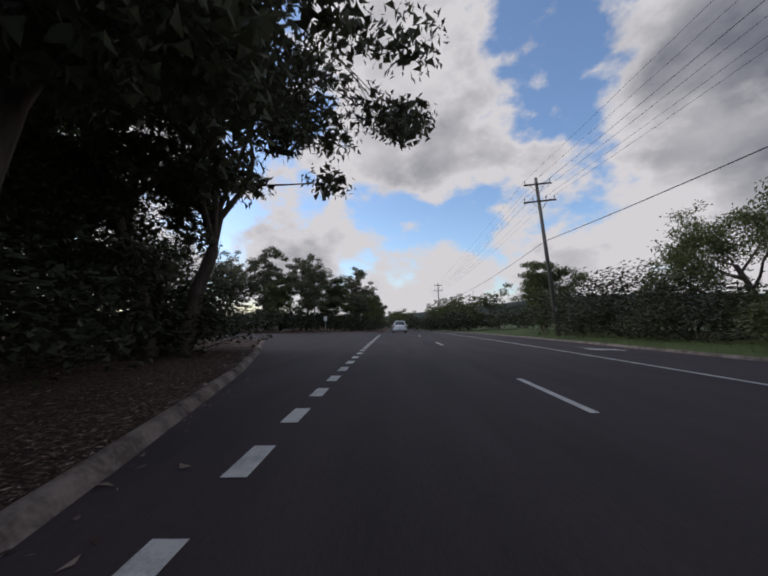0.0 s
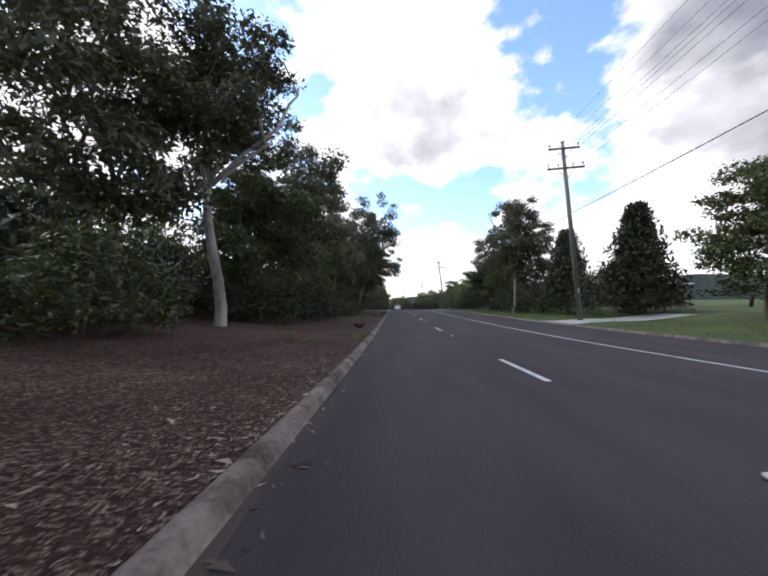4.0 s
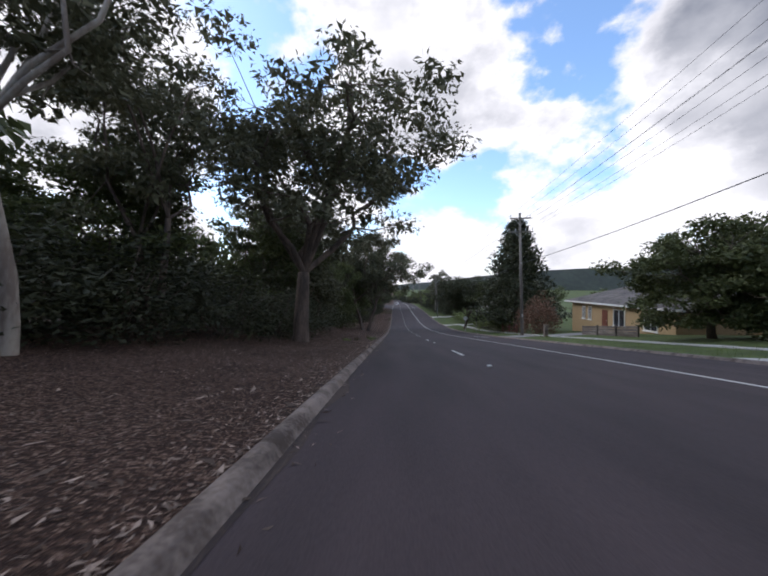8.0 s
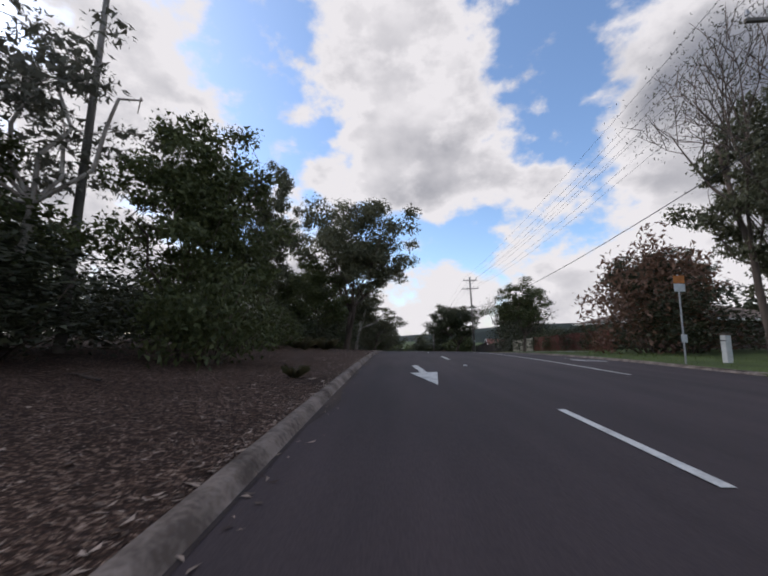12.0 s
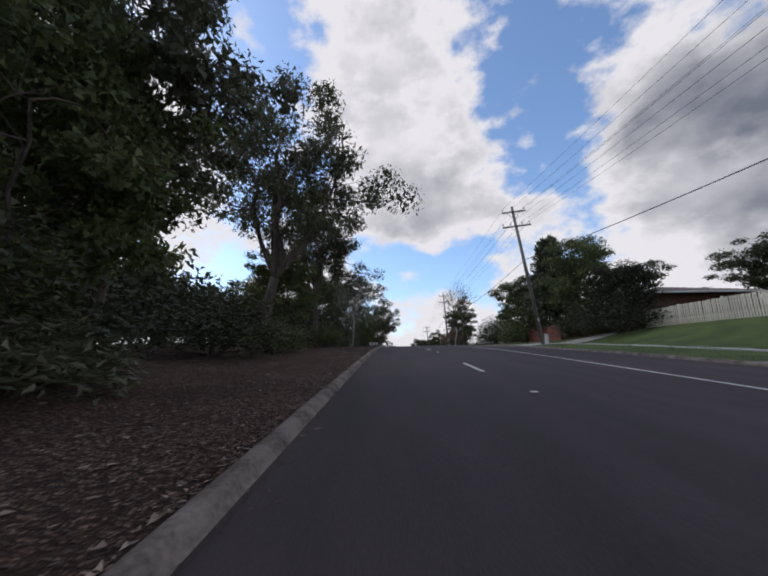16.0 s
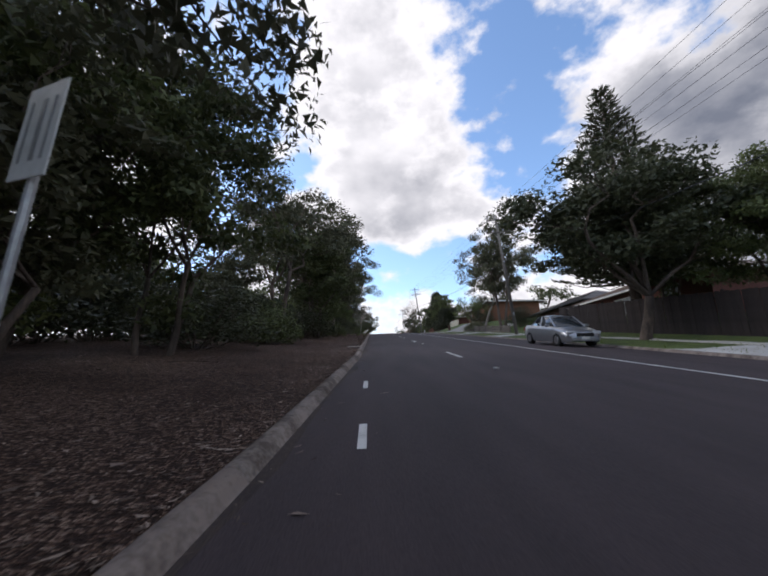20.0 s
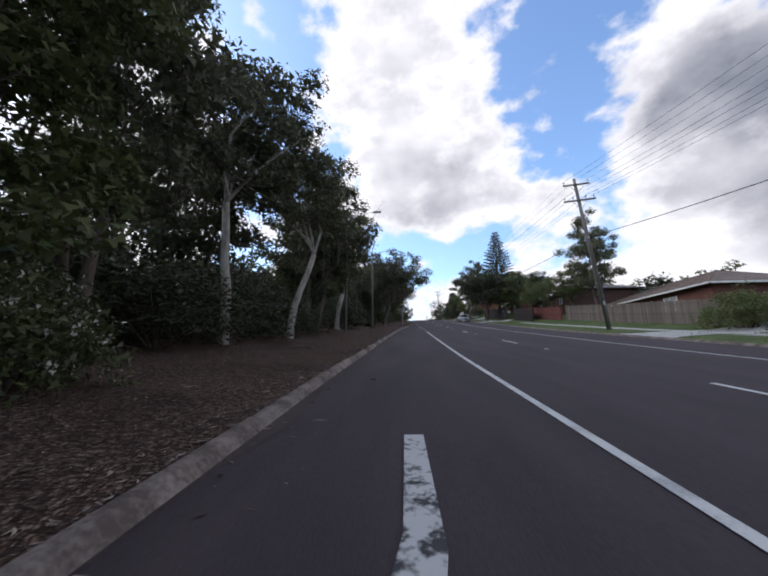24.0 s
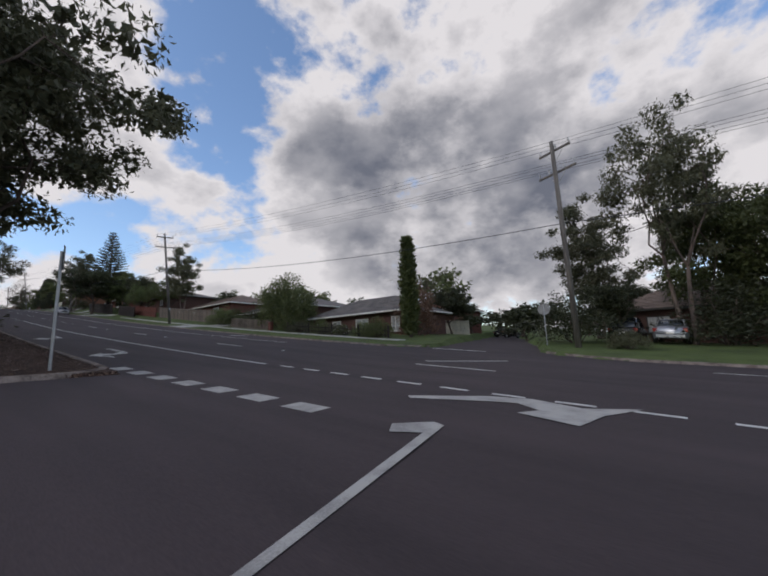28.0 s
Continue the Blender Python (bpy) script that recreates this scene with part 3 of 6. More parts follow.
M_TAR = material("tar_seal", (0.016, 0.014, 0.014), (0.010, 0.009, 0.009), scale=6, fine=40, rough=0.6, bump=0.3, depth=0.004)
edge = [(-0.36 + 0.05 * math.sin(1.9 * k) + 0.02 * math.sin(5.1 * k), -98.0 + 0.3 * k) for k in range(14)]
paint_shape("road_crack", [(x - 0.035, y) for x, y in edge] + [(x + 0.035 + 0.02 * math.sin(3 * y), y) for x, y in edge[::-1]], "dark tar-sealed crack in the asphalt", M_TAR)


# ---------------------------------------------------------------- trees
RNG = random.Random(7)


def rvec(r):
    return Vector((r.gauss(0, 1), r.gauss(0, 1), r.gauss(0, 1)))


def leaf(verts, faces, p, axis, side, length, width):
    b = len(verts)
    verts += [p - side * width * 0.12, p + axis * length * 0.45 + side * width * 0.75, p + axis * length]
    faces.append((b, b + 1, b + 2))


def clump(r, verts, faces, c, radius, count, length, width, droop, squash=0.75):
    """A loose tuft of leaves about c."""
    for _ in range(count):
        v = rvec(r).normalized() * radius * (r.random() ** 0.5)
        v.z *= squash
        axis = (rvec(r) * 0.55 + Vector((0, 0, -droop)) + v * 0.3 / max(radius, 0.1)).normalized()
        side = axis.cross(rvec(r)).normalized()
        k = r.uniform(0.7, 1.25)
        leaf(verts, faces, c + v, axis, side, length * k, width * k)


def limb(r, wood, p, d, length, radius, level, spec, tips):
    """Grows one limb and its branches; the ends go to tips."""
    n = (6, 4, 3, 3)[level]
    path, q, way = [(p, radius)], p.copy(), d.normalized()
    for i in range(n):
        way = (way + rvec(r) * spec["bend"] * (0.6 if level == 0 else 1) + Vector((0, 0, spec["rise"][level]))).normalized()
        q = q + way * (length / n)
        path.append((q.copy(), radius * (1 - (i + 1) / n * (0.45 if level == 0 else 0.7))))
    tube(wood[0], wood[1], path, spec.get("sides", (8, 6, 4, 3))[min(level, 3)])
    if level >= spec["levels"]:
        for q, _ in path[1:]:
            tips.append(q)
        return
    count = spec["forks"][level]
    for k in range(count):
        f = spec["from"][level] + (1 - spec["from"][level]) * (k + r.random()) / count
        i = min(n - 1, int(f * n))
        a, b = path[i], path[i + 1]
        u = f * n - i
        at = a[0].lerp(b[0], u)
        axis = (b[0] - a[0]).normalized()
        out = axis.cross(Vector((math.cos(k * 2.4 + p.x), math.sin(k * 2.4 + p.x), r.uniform(-0.3, 0.3)))).normalized()
        spread = spec["spread"][level] * r.uniform(0.75, 1.25)
        way2 = (axis * math.cos(spread) + out * math.sin(spread))
        limb(r, wood, at, way2, length * spec["shrink"][level] * r.uniform(0.75, 1.15) * (1.15 - 0.35 * f), max(0.012, (a[1] + (b[1] - a[1]) * u) * 0.62),
             level + 1, spec, tips)


def make_tree(name, seed, spec, bark, foliage, label, category="tree"):
    """One tree with trunk and crown, at the origin, to be copied."""
    r = random.Random(seed)
    wood, leaves, tips = ([], []), ([], []), []
    for k in range(spec.get("stem", 1)):
        lean = Vector((r.uniform(-1, 1), r.uniform(-1, 1), 0)) * spec.get("lean", 0.1) * (2.2 if spec.get("stem", 1) > 1 else 1)
        limb(r, wood, Vector((lean.x * 0.3, lean.y * 0.3, -0.3)), Vector((0, 0, 1)) + lean, spec["height"] * spec["trunk"], spec["girth"], 0, spec, tips)
    top = spec["height"]
    for c in tips:
        if c.z < spec.get("low", 0.25) * top:
            continue
        clump(r, leaves[0], leaves[1], c + rvec(r) * 0.2, spec["tuft"] * r.uniform(0.7, 1.3), int(spec["leaves"] * r.uniform(0.6, 1.3)), spec["leaf"][0], spec["leaf"][1],
              spec["droop"])
    tall = max((v.z for v in (leaves[0] or wood[0])), default=top)
    for v in wood[0] + leaves[0]:
        v *= top / tall
    root = thing(name, Matrix(), label, category)
    mesh_part("trunk", mesh_from("trunk", wood[0], wood[1], bark, True), root)
    if leaves[0]:
        mesh_part("crown", mesh_from("crown", leaves[0], leaves[1], foliage), root)
    return root


def make_bush(name, seed, height, width, count, size, foliage, label, category="bush", flowers=None):
    """A bush of many tufts on short stems."""
    r = random.Random(seed)
    wood, leaves, bloom = ([], []), ([], []), ([], [])
    for k in range(count):
        a, rad = r.uniform(0, 6.283), width * 0.5 * r.random() ** 0.6
        h = height * (0.12 + 0.88 * r.random() ** 0.8) * math.sqrt(max(0.05, 1 - (rad / (width * 0.55)) ** 2)) * r.uniform(0.8, 1.12)
        c = Vector((rad * math.cos(a), rad * math.sin(a), h))
        if k % 7 == 0:
            tube(wood[0], wood[1], [(Vector((c.x * 0.15, c.y * 0.15, -0.1)), 0.035), (Vector((c.x * 0.6, c.y * 0.6, h * 0.5)), 0.025), (c, 0.008)], 4)
        clump(r, leaves[0], leaves[1], c, height * 0.13 + 0.12, size[2], size[0], size[1], 0.1, 0.9)
        if flowers and r.random() < 0.6:
            clump(r, bloom[0], bloom[1], c + Vector((0, 0, 0.1)), 0.25, 10, 0.10, 0.08, -0.3)
    root = thing(name, Matrix(), label, category)
    mesh_part("stem", mesh_from("stem", wood[0], wood[1], M_BARK, True), root)
    mesh_part("foliage", mesh_from("foliage", leaves[0], leaves[1], foliage), root)
    if flowers:
        mesh_part("blossom", mesh_from("blossom", bloom[0], bloom[1], flowers), root)
    return root


def make_conifer(name, seed, height, width, tiers, foliage, label, layered=False, column=False):
    """A cone of foliage on one stem; layered: open whorls of upswept branches."""
    r = random.Random(seed)
    wood, leaves = ([], []), ([], [])
    tube(wood[0], wood[1], [(Vector((0, 0, -0.3)), 0.02 * height), (Vector((0, 0, height * 0.5)), 0.013 * height), (Vector((0, 0, height)), 0.02)], 7)
    for i in range(tiers):
        u = i / tiers
        z = height * ((0.16 if layered else 0.06) + (0.84 if layered else 0.92) * u)
        rad = width * 0.5 * ((1 - u) ** 0.8 if not column else min(1, 0.55 + u * 2.2) * (1 - u ** 3.0)) * r.uniform(0.85, 1.1)
        arms = 7 if layered else 9
        for k in range(arms):
            a = 6.283 * (k + r.random() * (0.3 if layered else 0.9)) / arms + i
            out = Vector((math.cos(a), math.sin(a), 0))
            if layered:
                tip = Vector((0, 0, z + rad * 0.16)) + out * rad
                tube(wood[0], wood[1], [(Vector((0, 0, z)), 0.05), (Vector((0, 0, z)) + out * rad * 0.6, 0.03), (tip, 0.01)], 4)
                for s in range(max(5, int(rad * 9))):
                    f = 0.18 + 0.82 * (s + r.random()) / max(5, int(rad * 9))
                    p = Vector((0, 0, z + rad * 0.16 * f * f)) + out * rad * f
                    for sd in (-1, 1):
                        axis = (out * 0.7 + out.cross(Vector((0, 0, 1))) * sd * 0.8 + Vector((0, 0, r.uniform(0.1, 0.6)))).normalized()
                        leaf(leaves[0], leaves[1], p, axis, axis.cross(rvec(r)).normalized(), r.uniform(0.4, 0.65), 0.16)
            else:
                for f in (0.45, 0.75, 1.0):
                    c = Vector((0, 0, z + rad * 0.2 * f)) + out * rad * f * r.uniform(0.85, 1.1)
                    clump(r, leaves[0], leaves[1], c, 0.30 + width * 0.05, 16, 0.42, 0.2, -0.5)
    root = thing(name, Matrix(), label, "tree")
    mesh_part("trunk", mesh_from("trunk", wood[0], wood[1], M_BARK, True), root)
    mesh_part("crown", mesh_from("crown", leaves[0], leaves[1], foliage), root)
    return root


def clump_tree(name, seed, height, width, base, clumps, size, leaves, leaf_size, bark, foliage, label, fork=0.3, stems=1, girth=0.3, limbs=6, droop=0.6,
               core=26, open_top=0.0, category="tree"):
    """A tree whose crown is built of separate rounded tufts inside a lobed envelope, each carried by a twig from a main limb.
    base: where the crown begins, as a share of the height; size: radius of a tuft; core: broad inner leaves of a tuft."""
    r = random.Random(seed)
    wood, leafy = ([], []), ([], [])
    mid, half_h, half_w = height * (1 + base) / 2, height * (1 - base) / 2, width / 2
    heads = []
    for k in range(stems):
        a = 6.283 * (k + r.random()) / stems
        off = Vector((math.cos(a), math.sin(a), 0)) * (0.0 if stems == 1 else 0.35)
        p, way, path = off - Vector((0, 0, 0.4)), Vector((off.x * 0.5, off.y * 0.5, 1)).normalized(), []
        g = girth * (1.0 if stems == 1 else r.uniform(0.55, 0.8))
        top = height * fork * r.uniform(0.85, 1.15) + 0.4
        for i in range(6):
            path.append((p.copy(), g * (1.25 if i == 0 else 1 - 0.07 * i)))
            way = (way + rvec(r) * 0.07 + Vector((0, 0, 0.08))).normalized()
            p = p + way * top / 5
        tube(wood[0], wood[1], path, 9)
        heads.append((path[-1][0], path[-1][1]))
    # main limbs
    ways = []
    for k in range(limbs):
        h, g = heads[k % len(heads)]
        a = 6.283 * (k + 0.6 * r.random()) / limbs + seed
        reach = r.uniform(0.35, 0.72)
        end = Vector((math.cos(a) * half_w * reach, math.sin(a) * half_w * reach, mid + half_h * r.uniform(-0.25, 0.55)))
        if k == 0:
            end = Vector((end.x * 0.3, end.y * 0.3, mid + half_h * 0.7))
        path = []
        bow = rvec(r) * 0.06 * height
        for i in range(7):
            u = i / 6
            q = h.lerp(end, u) + bow * math.sin(3.14 * u) + Vector((0, 0, 1)) * math.sin(3.14 * u) * 0.05 * height + rvec(r) * 0.012 * height * (1 if i else 0)
            path.append((q, g * 0.62 * (1 - 0.75 * u)))
        tube(wood[0], wood[1], path, 6)
        ways += path[2:]
    # tufts
    for k in range(clumps):
        for _ in range(30):
            v = rvec(r).normalized() * r.random() ** 0.42
            lobe = 0.8 + 0.45 * noise.noise((v.x * 1.7 + seed, v.y * 1.7, v.z * 1.7))
            c = Vector((v.x * half_w * lobe, v.y * half_w * lobe, mid + v.z * half_h * min(1.0, lobe + 0.12)))
            if c.z > base * height and not (open_top and r.random() < open_top * (1 - abs(v.z))):
                break
        rad = size * r.uniform(0.6, 1.3)
        near = min(ways, key=lambda w: (w[0] - c).length + max(0.0, w[0].z - c.z) * 0.8)
        bend = near[0].lerp(c, 0.5) + rvec(r) * 0.12 * size + Vector((0, 0, -0.1 * size))
        tube(wood[0], wood[1], [(near[0], max(0.015, near[1] * 0.5)), (bend, max(0.012, near[1] * 0.35)), (c, 0.01)], 4)
        for _ in range(int(core * 2.3 * rad / size)):
            v = rvec(r).normalized() * rad * 0.74 * r.random() ** 0.45
            v.z *= 0.62
            axis = (rvec(r) + Vector((0, 0, -droop * 0.5))).normalized()
            leaf(leafy[0], leafy[1], c + v, axis, axis.cross(rvec(r)).normalized(), leaf_size[0] * 1.6, leaf_size[0] * 1.1)
        for _ in range(int(leaves * (rad / size) ** 1.5)):
            v = rvec(r).normalized() * rad * (0.5 + 0.46 * r.random() ** 0.7)
            v.z = v.z * 0.68 if v.z > 0 else v.z * 0.5
            axis = (rvec(r) * 0.6 + Vector((0, 0, -droop)) + v * 0.4 / rad).normalized()
            q = r.uniform(0.65, 1.3)
            leaf(leafy[0], leafy[1], c + v, axis, axis.cross(rvec(r)).normalized(), leaf_size[0] * q, leaf_size[1] * q)
    # brought to the given height and width
    far = sorted(math.hypot(v.x, v.y) for v in leafy[0])[int(len(leafy[0]) * 0.95)]
    tall = sorted(v.z for v in leafy[0])[int(len(leafy[0]) * 0.995)]
    for v in wood[0] + leafy[0]:
        v.x, v.y, v.z = v.x * half_w / far, v.y * half_w / far, v.z * height / tall
    root = thing(name, Matrix(), label, category)
    mesh_part("trunk", mesh_from("trunk", wood[0], wood[1], bark, True), root)
    mesh_part("crown", mesh_from("crown", leafy[0], leafy[1], foliage), root)
    return root


GUM = dict(height=14, trunk=0.52, girth=0.30, levels=3, forks=(5, 4, 4), spread=(0.75, 0.75, 0.8), shrink=(0.72, 0.62, 0.6), bend=0.16,
           rise=(0.06, 0.10, 0.02, -0.12), tuft=0.68, leaves=70, leaf=(0.25, 0.072), droop=0.75, lean=0.12)
GUM["from"] = (0.45, 0.35, 0.3)
ROUND = dict(GUM, height=9, trunk=0.36, forks=(7, 4, 4), spread=(1.0, 0.8, 0.8), shrink=(0.95, 0.6, 0.55), rise=(0.05, 0.14, 0.06, 0.0), droop=0.15,
             leaf=(0.19, 0.115), tuft=0.62, leaves=58, girth=0.2, low=0.3, lean=0.04)
BARE = dict(GUM, height=9, trunk=0.55, stem=2, forks=(5, 5, 5), leaves=5, leaf=(0.085, 0.03), spread=(0.7, 0.6, 0.6), shrink=(0.6, 0.6, 0.55), rise=(0.05, 0.15, 0.1, 0.05), girth=0.085)


def dead_tree(seed, height):
    """A bleached trunk that parts high up into crooked bare limbs and twigs."""
    r = random.Random(seed)
    trunk, limbs = ([], []), ([], [])

    def branch(start, way, length, girth, depth):
        n = 7
        path = [(start, girth)]
        q, d = start.copy(), way.normalized()
        for k in range(1, n):
            d = (d + rvec(r) * 0.2 + Vector((0, 0, 0.07))).normalized()
            q = q + d * (length / n)
            path.append((q.copy(), girth * (1 - 0.8 * k / n)))
            if depth < 3 and k > 1 and r.random() < 0.85:
                side = d.cross(rvec(r)).normalized()
                branch(q.copy(), d * 0.75 + side * r.uniform(0.5, 0.9), length * r.uniform(0.35, 0.6) * (1 - 0.4 * k / n), path[-1][1] * 0.6, depth + 1)
        tube(limbs[0], limbs[1], path, 6 if depth < 2 else 4)

    path = [(Vector((0.05 * math.sin(k * 1.9), 0.06 * math.cos(k * 1.3), height * 0.56 * k / 8)), 0.3 - 0.019 * k) for k in range(9)]
    tube(trunk[0], trunk[1], path, 9)
    for k in range(6):
        a = k * 1.047 + r.uniform(-0.3, 0.3)
        z = height * (0.42 + 0.14 * (k % 3) / 2)
        branch(Vector((0, 0, z)), Vector((0.72 * math.cos(a), 0.72 * math.sin(a), 0.8)), height * r.uniform(0.42, 0.52), 0.14, 1)
    root = thing("dead_tree", Matrix(), "dead bleached tree with bare crooked limbs", "tree")
    mesh_part("trunk", mesh_from("trunk", trunk[0], trunk[1], M_PALE_BARK, True), root)
    mesh_part("crown", mesh_from("crown", limbs[0], limbs[1], M_PALE_BARK, True), root)
    return root


KINDS = {
    "gum": clump_tree("gum_tree", 11, 14, 9.5, 0.12, 96, 1.0, 150, (0.2, 0.085), M_BARK, M_LEAF, "tall dark green gum tree on the littered verge", 0.3, 2, 0.26, 8, 0.6, 36),
    "gum2": clump_tree("gum_tree", 12, 14, 8.5, 0.3, 72, 0.92, 160, (0.2, 0.075), M_BARK, M_LEAF, "tall open olive gum tree with drooping leaves", 0.34, 2, 0.22, 8, 0.8, 20),
    "spread": clump_tree("gum_tree", 21, 13, 13, 0.36, 118, 1.05, 160, (0.2, 0.085), M_BARK, M_LEAF, "broad gum tree with limbs reaching over the road", 0.24, 1, 0.34, 9, 0.6, 22),
    "spread2": clump_tree("gum_tree", 24, 13, 13, 0.26, 128, 1.12, 160, (0.2, 0.085), M_BARK, M_LEAF, "broad spreading gum tree with a wide dark crown", 0.26, 2, 0.34, 9, 0.6, 36),
    "slim": clump_tree("gum_tree", 31, 16, 6.5, 0.4, 62, 0.92, 160, (0.2, 0.08), M_PALE_BARK, M_LEAF, "slender gum tree with pale smooth trunk", 0.5, 1, 0.2, 6, 0.6, 30),
    "slim2": clump_tree("gum_tree", 33, 15, 6.5, 0.45, 58, 0.95, 160, (0.2, 0.08), M_PALE_BARK, M_LEAF, "slender pale-barked gum tree with a high crown", 0.4, 1, 0.2, 6, 0.6, 26),
    "multi": clump_tree("wattle_tree", 41, 11, 8, 0.03, 104, 0.95, 140, (0.17, 0.085), M_BARK, M_LEAF_GREEN, "many-stemmed dense dark green wattle tree", 0.22, 3, 0.17, 8, 0.3, 40),
    "multi2": clump_tree("wattle_tree", 44, 10, 7, 0.12, 72, 0.85, 150, (0.18, 0.075), M_BARK, M_LEAF, "two-stemmed feathery grey-green wattle tree", 0.25, 2, 0.14, 7, 0.5, 34),
    "round": clump_tree("street_tree", 51, 9, 8.6, 0.28, 135, 0.92, 120, (0.16, 0.085), M_BARK, M_LEAF_DARK, "dense dark round-crowned street tree on the grass", 0.22, 1, 0.2, 8, 0.3, 40),
    "round2": clump_tree("street_tree", 52, 9, 8.0, 0.3, 76, 0.85, 120, (0.16, 0.08), M_BARK, M_LEAF_GREEN, "open round-crowned street tree on the grass", 0.25, 1, 0.17, 8, 0.3, 32),
    "fresh": make_tree("garden_tree", 55, dict(ROUND, trunk=0.45, leaves=60, leaf=(0.17, 0.09), droop=0.4), M_BARK, M_LEAF_FRESH, "pale green garden tree in fresh leaf"),
    "wispy": clump_tree("garden_tree", 56, 10, 6, 0.25, 60, 0.62, 90, (0.15, 0.05), M_PALE_BARK, M_LEAF_GREY, "sparse grey-leaved tree with pale bark", 0.35, 1, 0.11, 8, 0.8, 10),
    "bare": make_tree("bare_tree", 61, BARE, M_BARK, M_LEAF_GREY, "nearly leafless tree with fine twigs"),
    "dead": dead_tree(62, 16.0),
    "bush": make_bush("bush", 71, 3.0, 3.8, 110, (0.19, 0.10, 46), M_LEAF_GREEN, "dense green bush under the gum trees"),
    "bush2": make_bush("bush", 72, 4.6, 4.2, 110, (0.2, 0.1, 52), M_LEAF_DARK, "tall dark bush under the gum trees"),
    "bush3": make_bush("bush", 73, 2.0, 3.2, 100, (0.26, 0.08, 30), M_LEAF, "low olive scrub beside the road"),
    "flower": make_bush("flowering_bush", 74, 2.4, 3.2, 130, (0.18, 0.09, 40), M_LEAF_GREEN, "green bush covered in small white flowers", "bush", M_FLOWER),
    "fresh_bush": make_bush("bush", 75, 2.4, 3.0, 100, (0.18, 0.1, 36), M_LEAF_FRESH, "light green garden bush"),
    "russet": make_bush("bush", 76, 3.6, 3.6, 120, (0.2, 0.1, 34), M_LEAF_RED, "russet garden bush beside the drive"),
    "hedge": make_bush("hedge", 77, 3.2, 4.6, 150, (0.22, 0.14, 40), M_LEAF_DARK, "dense clipped dark hedge along the fence", "hedge"),
    "dome": make_bush("garden_tree", 78, 5.6, 8.0, 300, (0.28, 0.17, 42), M_LEAF_GREEN, "wide dome-shaped green tree clipped near the ground", "tree"),
    "cypress": make_conifer("cypress_tree", 81, 13.5, 6.6, 30, M_LEAF_DARK, "tall dense dark cypress tree"),
    "spruce": make_conifer("conifer_tree", 82, 8, 5, 18, M_LEAF_DARK, "dark pointed conifer in a garden"),
    "pine": make_conifer("pine_tree", 83, 18, 9.5, 24, M_LEAF_DARK, "tall layered pine with upswept branches", True),
    "pencil": make_conifer("pencil_cypress", 84, 9, 1.0, 26, M_LEAF_GREEN, "narrow pencil cypress beside the house", False, True),
}
KINDS["ball"] = clump_tree("garden_tree", 57, 6.6, 8.4, 0.03, 170, 0.8, 120, (0.16, 0.085), M_BARK, M_LEAF_GREEN, "dense dome-shaped green tree on a short trunk", 0.14, 1, 0.2, 8, 0.2, 44)
KINDS["far"] = make_tree("tree", 91, dict(ROUND, sides=(4, 3, 3), levels=2, forks=(6, 4), leaves=15, tuft=0.95, leaf=(0.65, 0.42)), M_BARK, M_LEAF_DARK, "dark tree among the gardens")
KINDS["far2"] = make_tree("tree", 92, dict(GUM, height=12, sides=(4, 3, 3), levels=2, forks=(5, 4), leaves=20, tuft=1.0, leaf=(0.65, 0.34)), M_BARK, M_LEAF_GREEN, "green tree among the gardens")
KINDS["under"] = make_bush("bush", 79, 4.4, 6.0, 60, (0.36, 0.22, 32), M_LEAF_DARK, "dark thicket behind the gum trees")
USED = set()
SIZES = {"gum": (14, 9.5), "gum2": (14, 8.5), "spread": (13, 13), "spread2": (13, 13), "slim": (16, 6.5), "slim2": (15, 6.5), "multi": (11, 8), "multi2": (10, 7), "wispy": (10, 6),
         "bush": (3.0, 3.8), "bush2": (4.6, 4.2), "bush3": (2.0, 3.2), "flower": (2.4, 3.2), "dead": (16, 10), "under": (4.4, 6.0)}


def plant(kind, x, y, scale=1.0, turn=None, wide=1.0, sink=0.0, over=0.0):
    """Sets a tree or bush on the ground. over: degrees by which it leans over the road."""
    t = (x * 97.31 + y * 53.77) % 360 if turn is None else turn
    m = pose(x, y, ground_z(x, y) - sink, 0, over, 0) @ pose(0, 0, 0, 0, 0, t) @ Matrix.Diagonal((scale * wide, scale * wide, scale, 1))
    if kind not in USED:
        USED.add(kind)
        KINDS[kind].matrix_basis = m
        return KINDS[kind]
    return copy_thing(KINDS[kind], m)


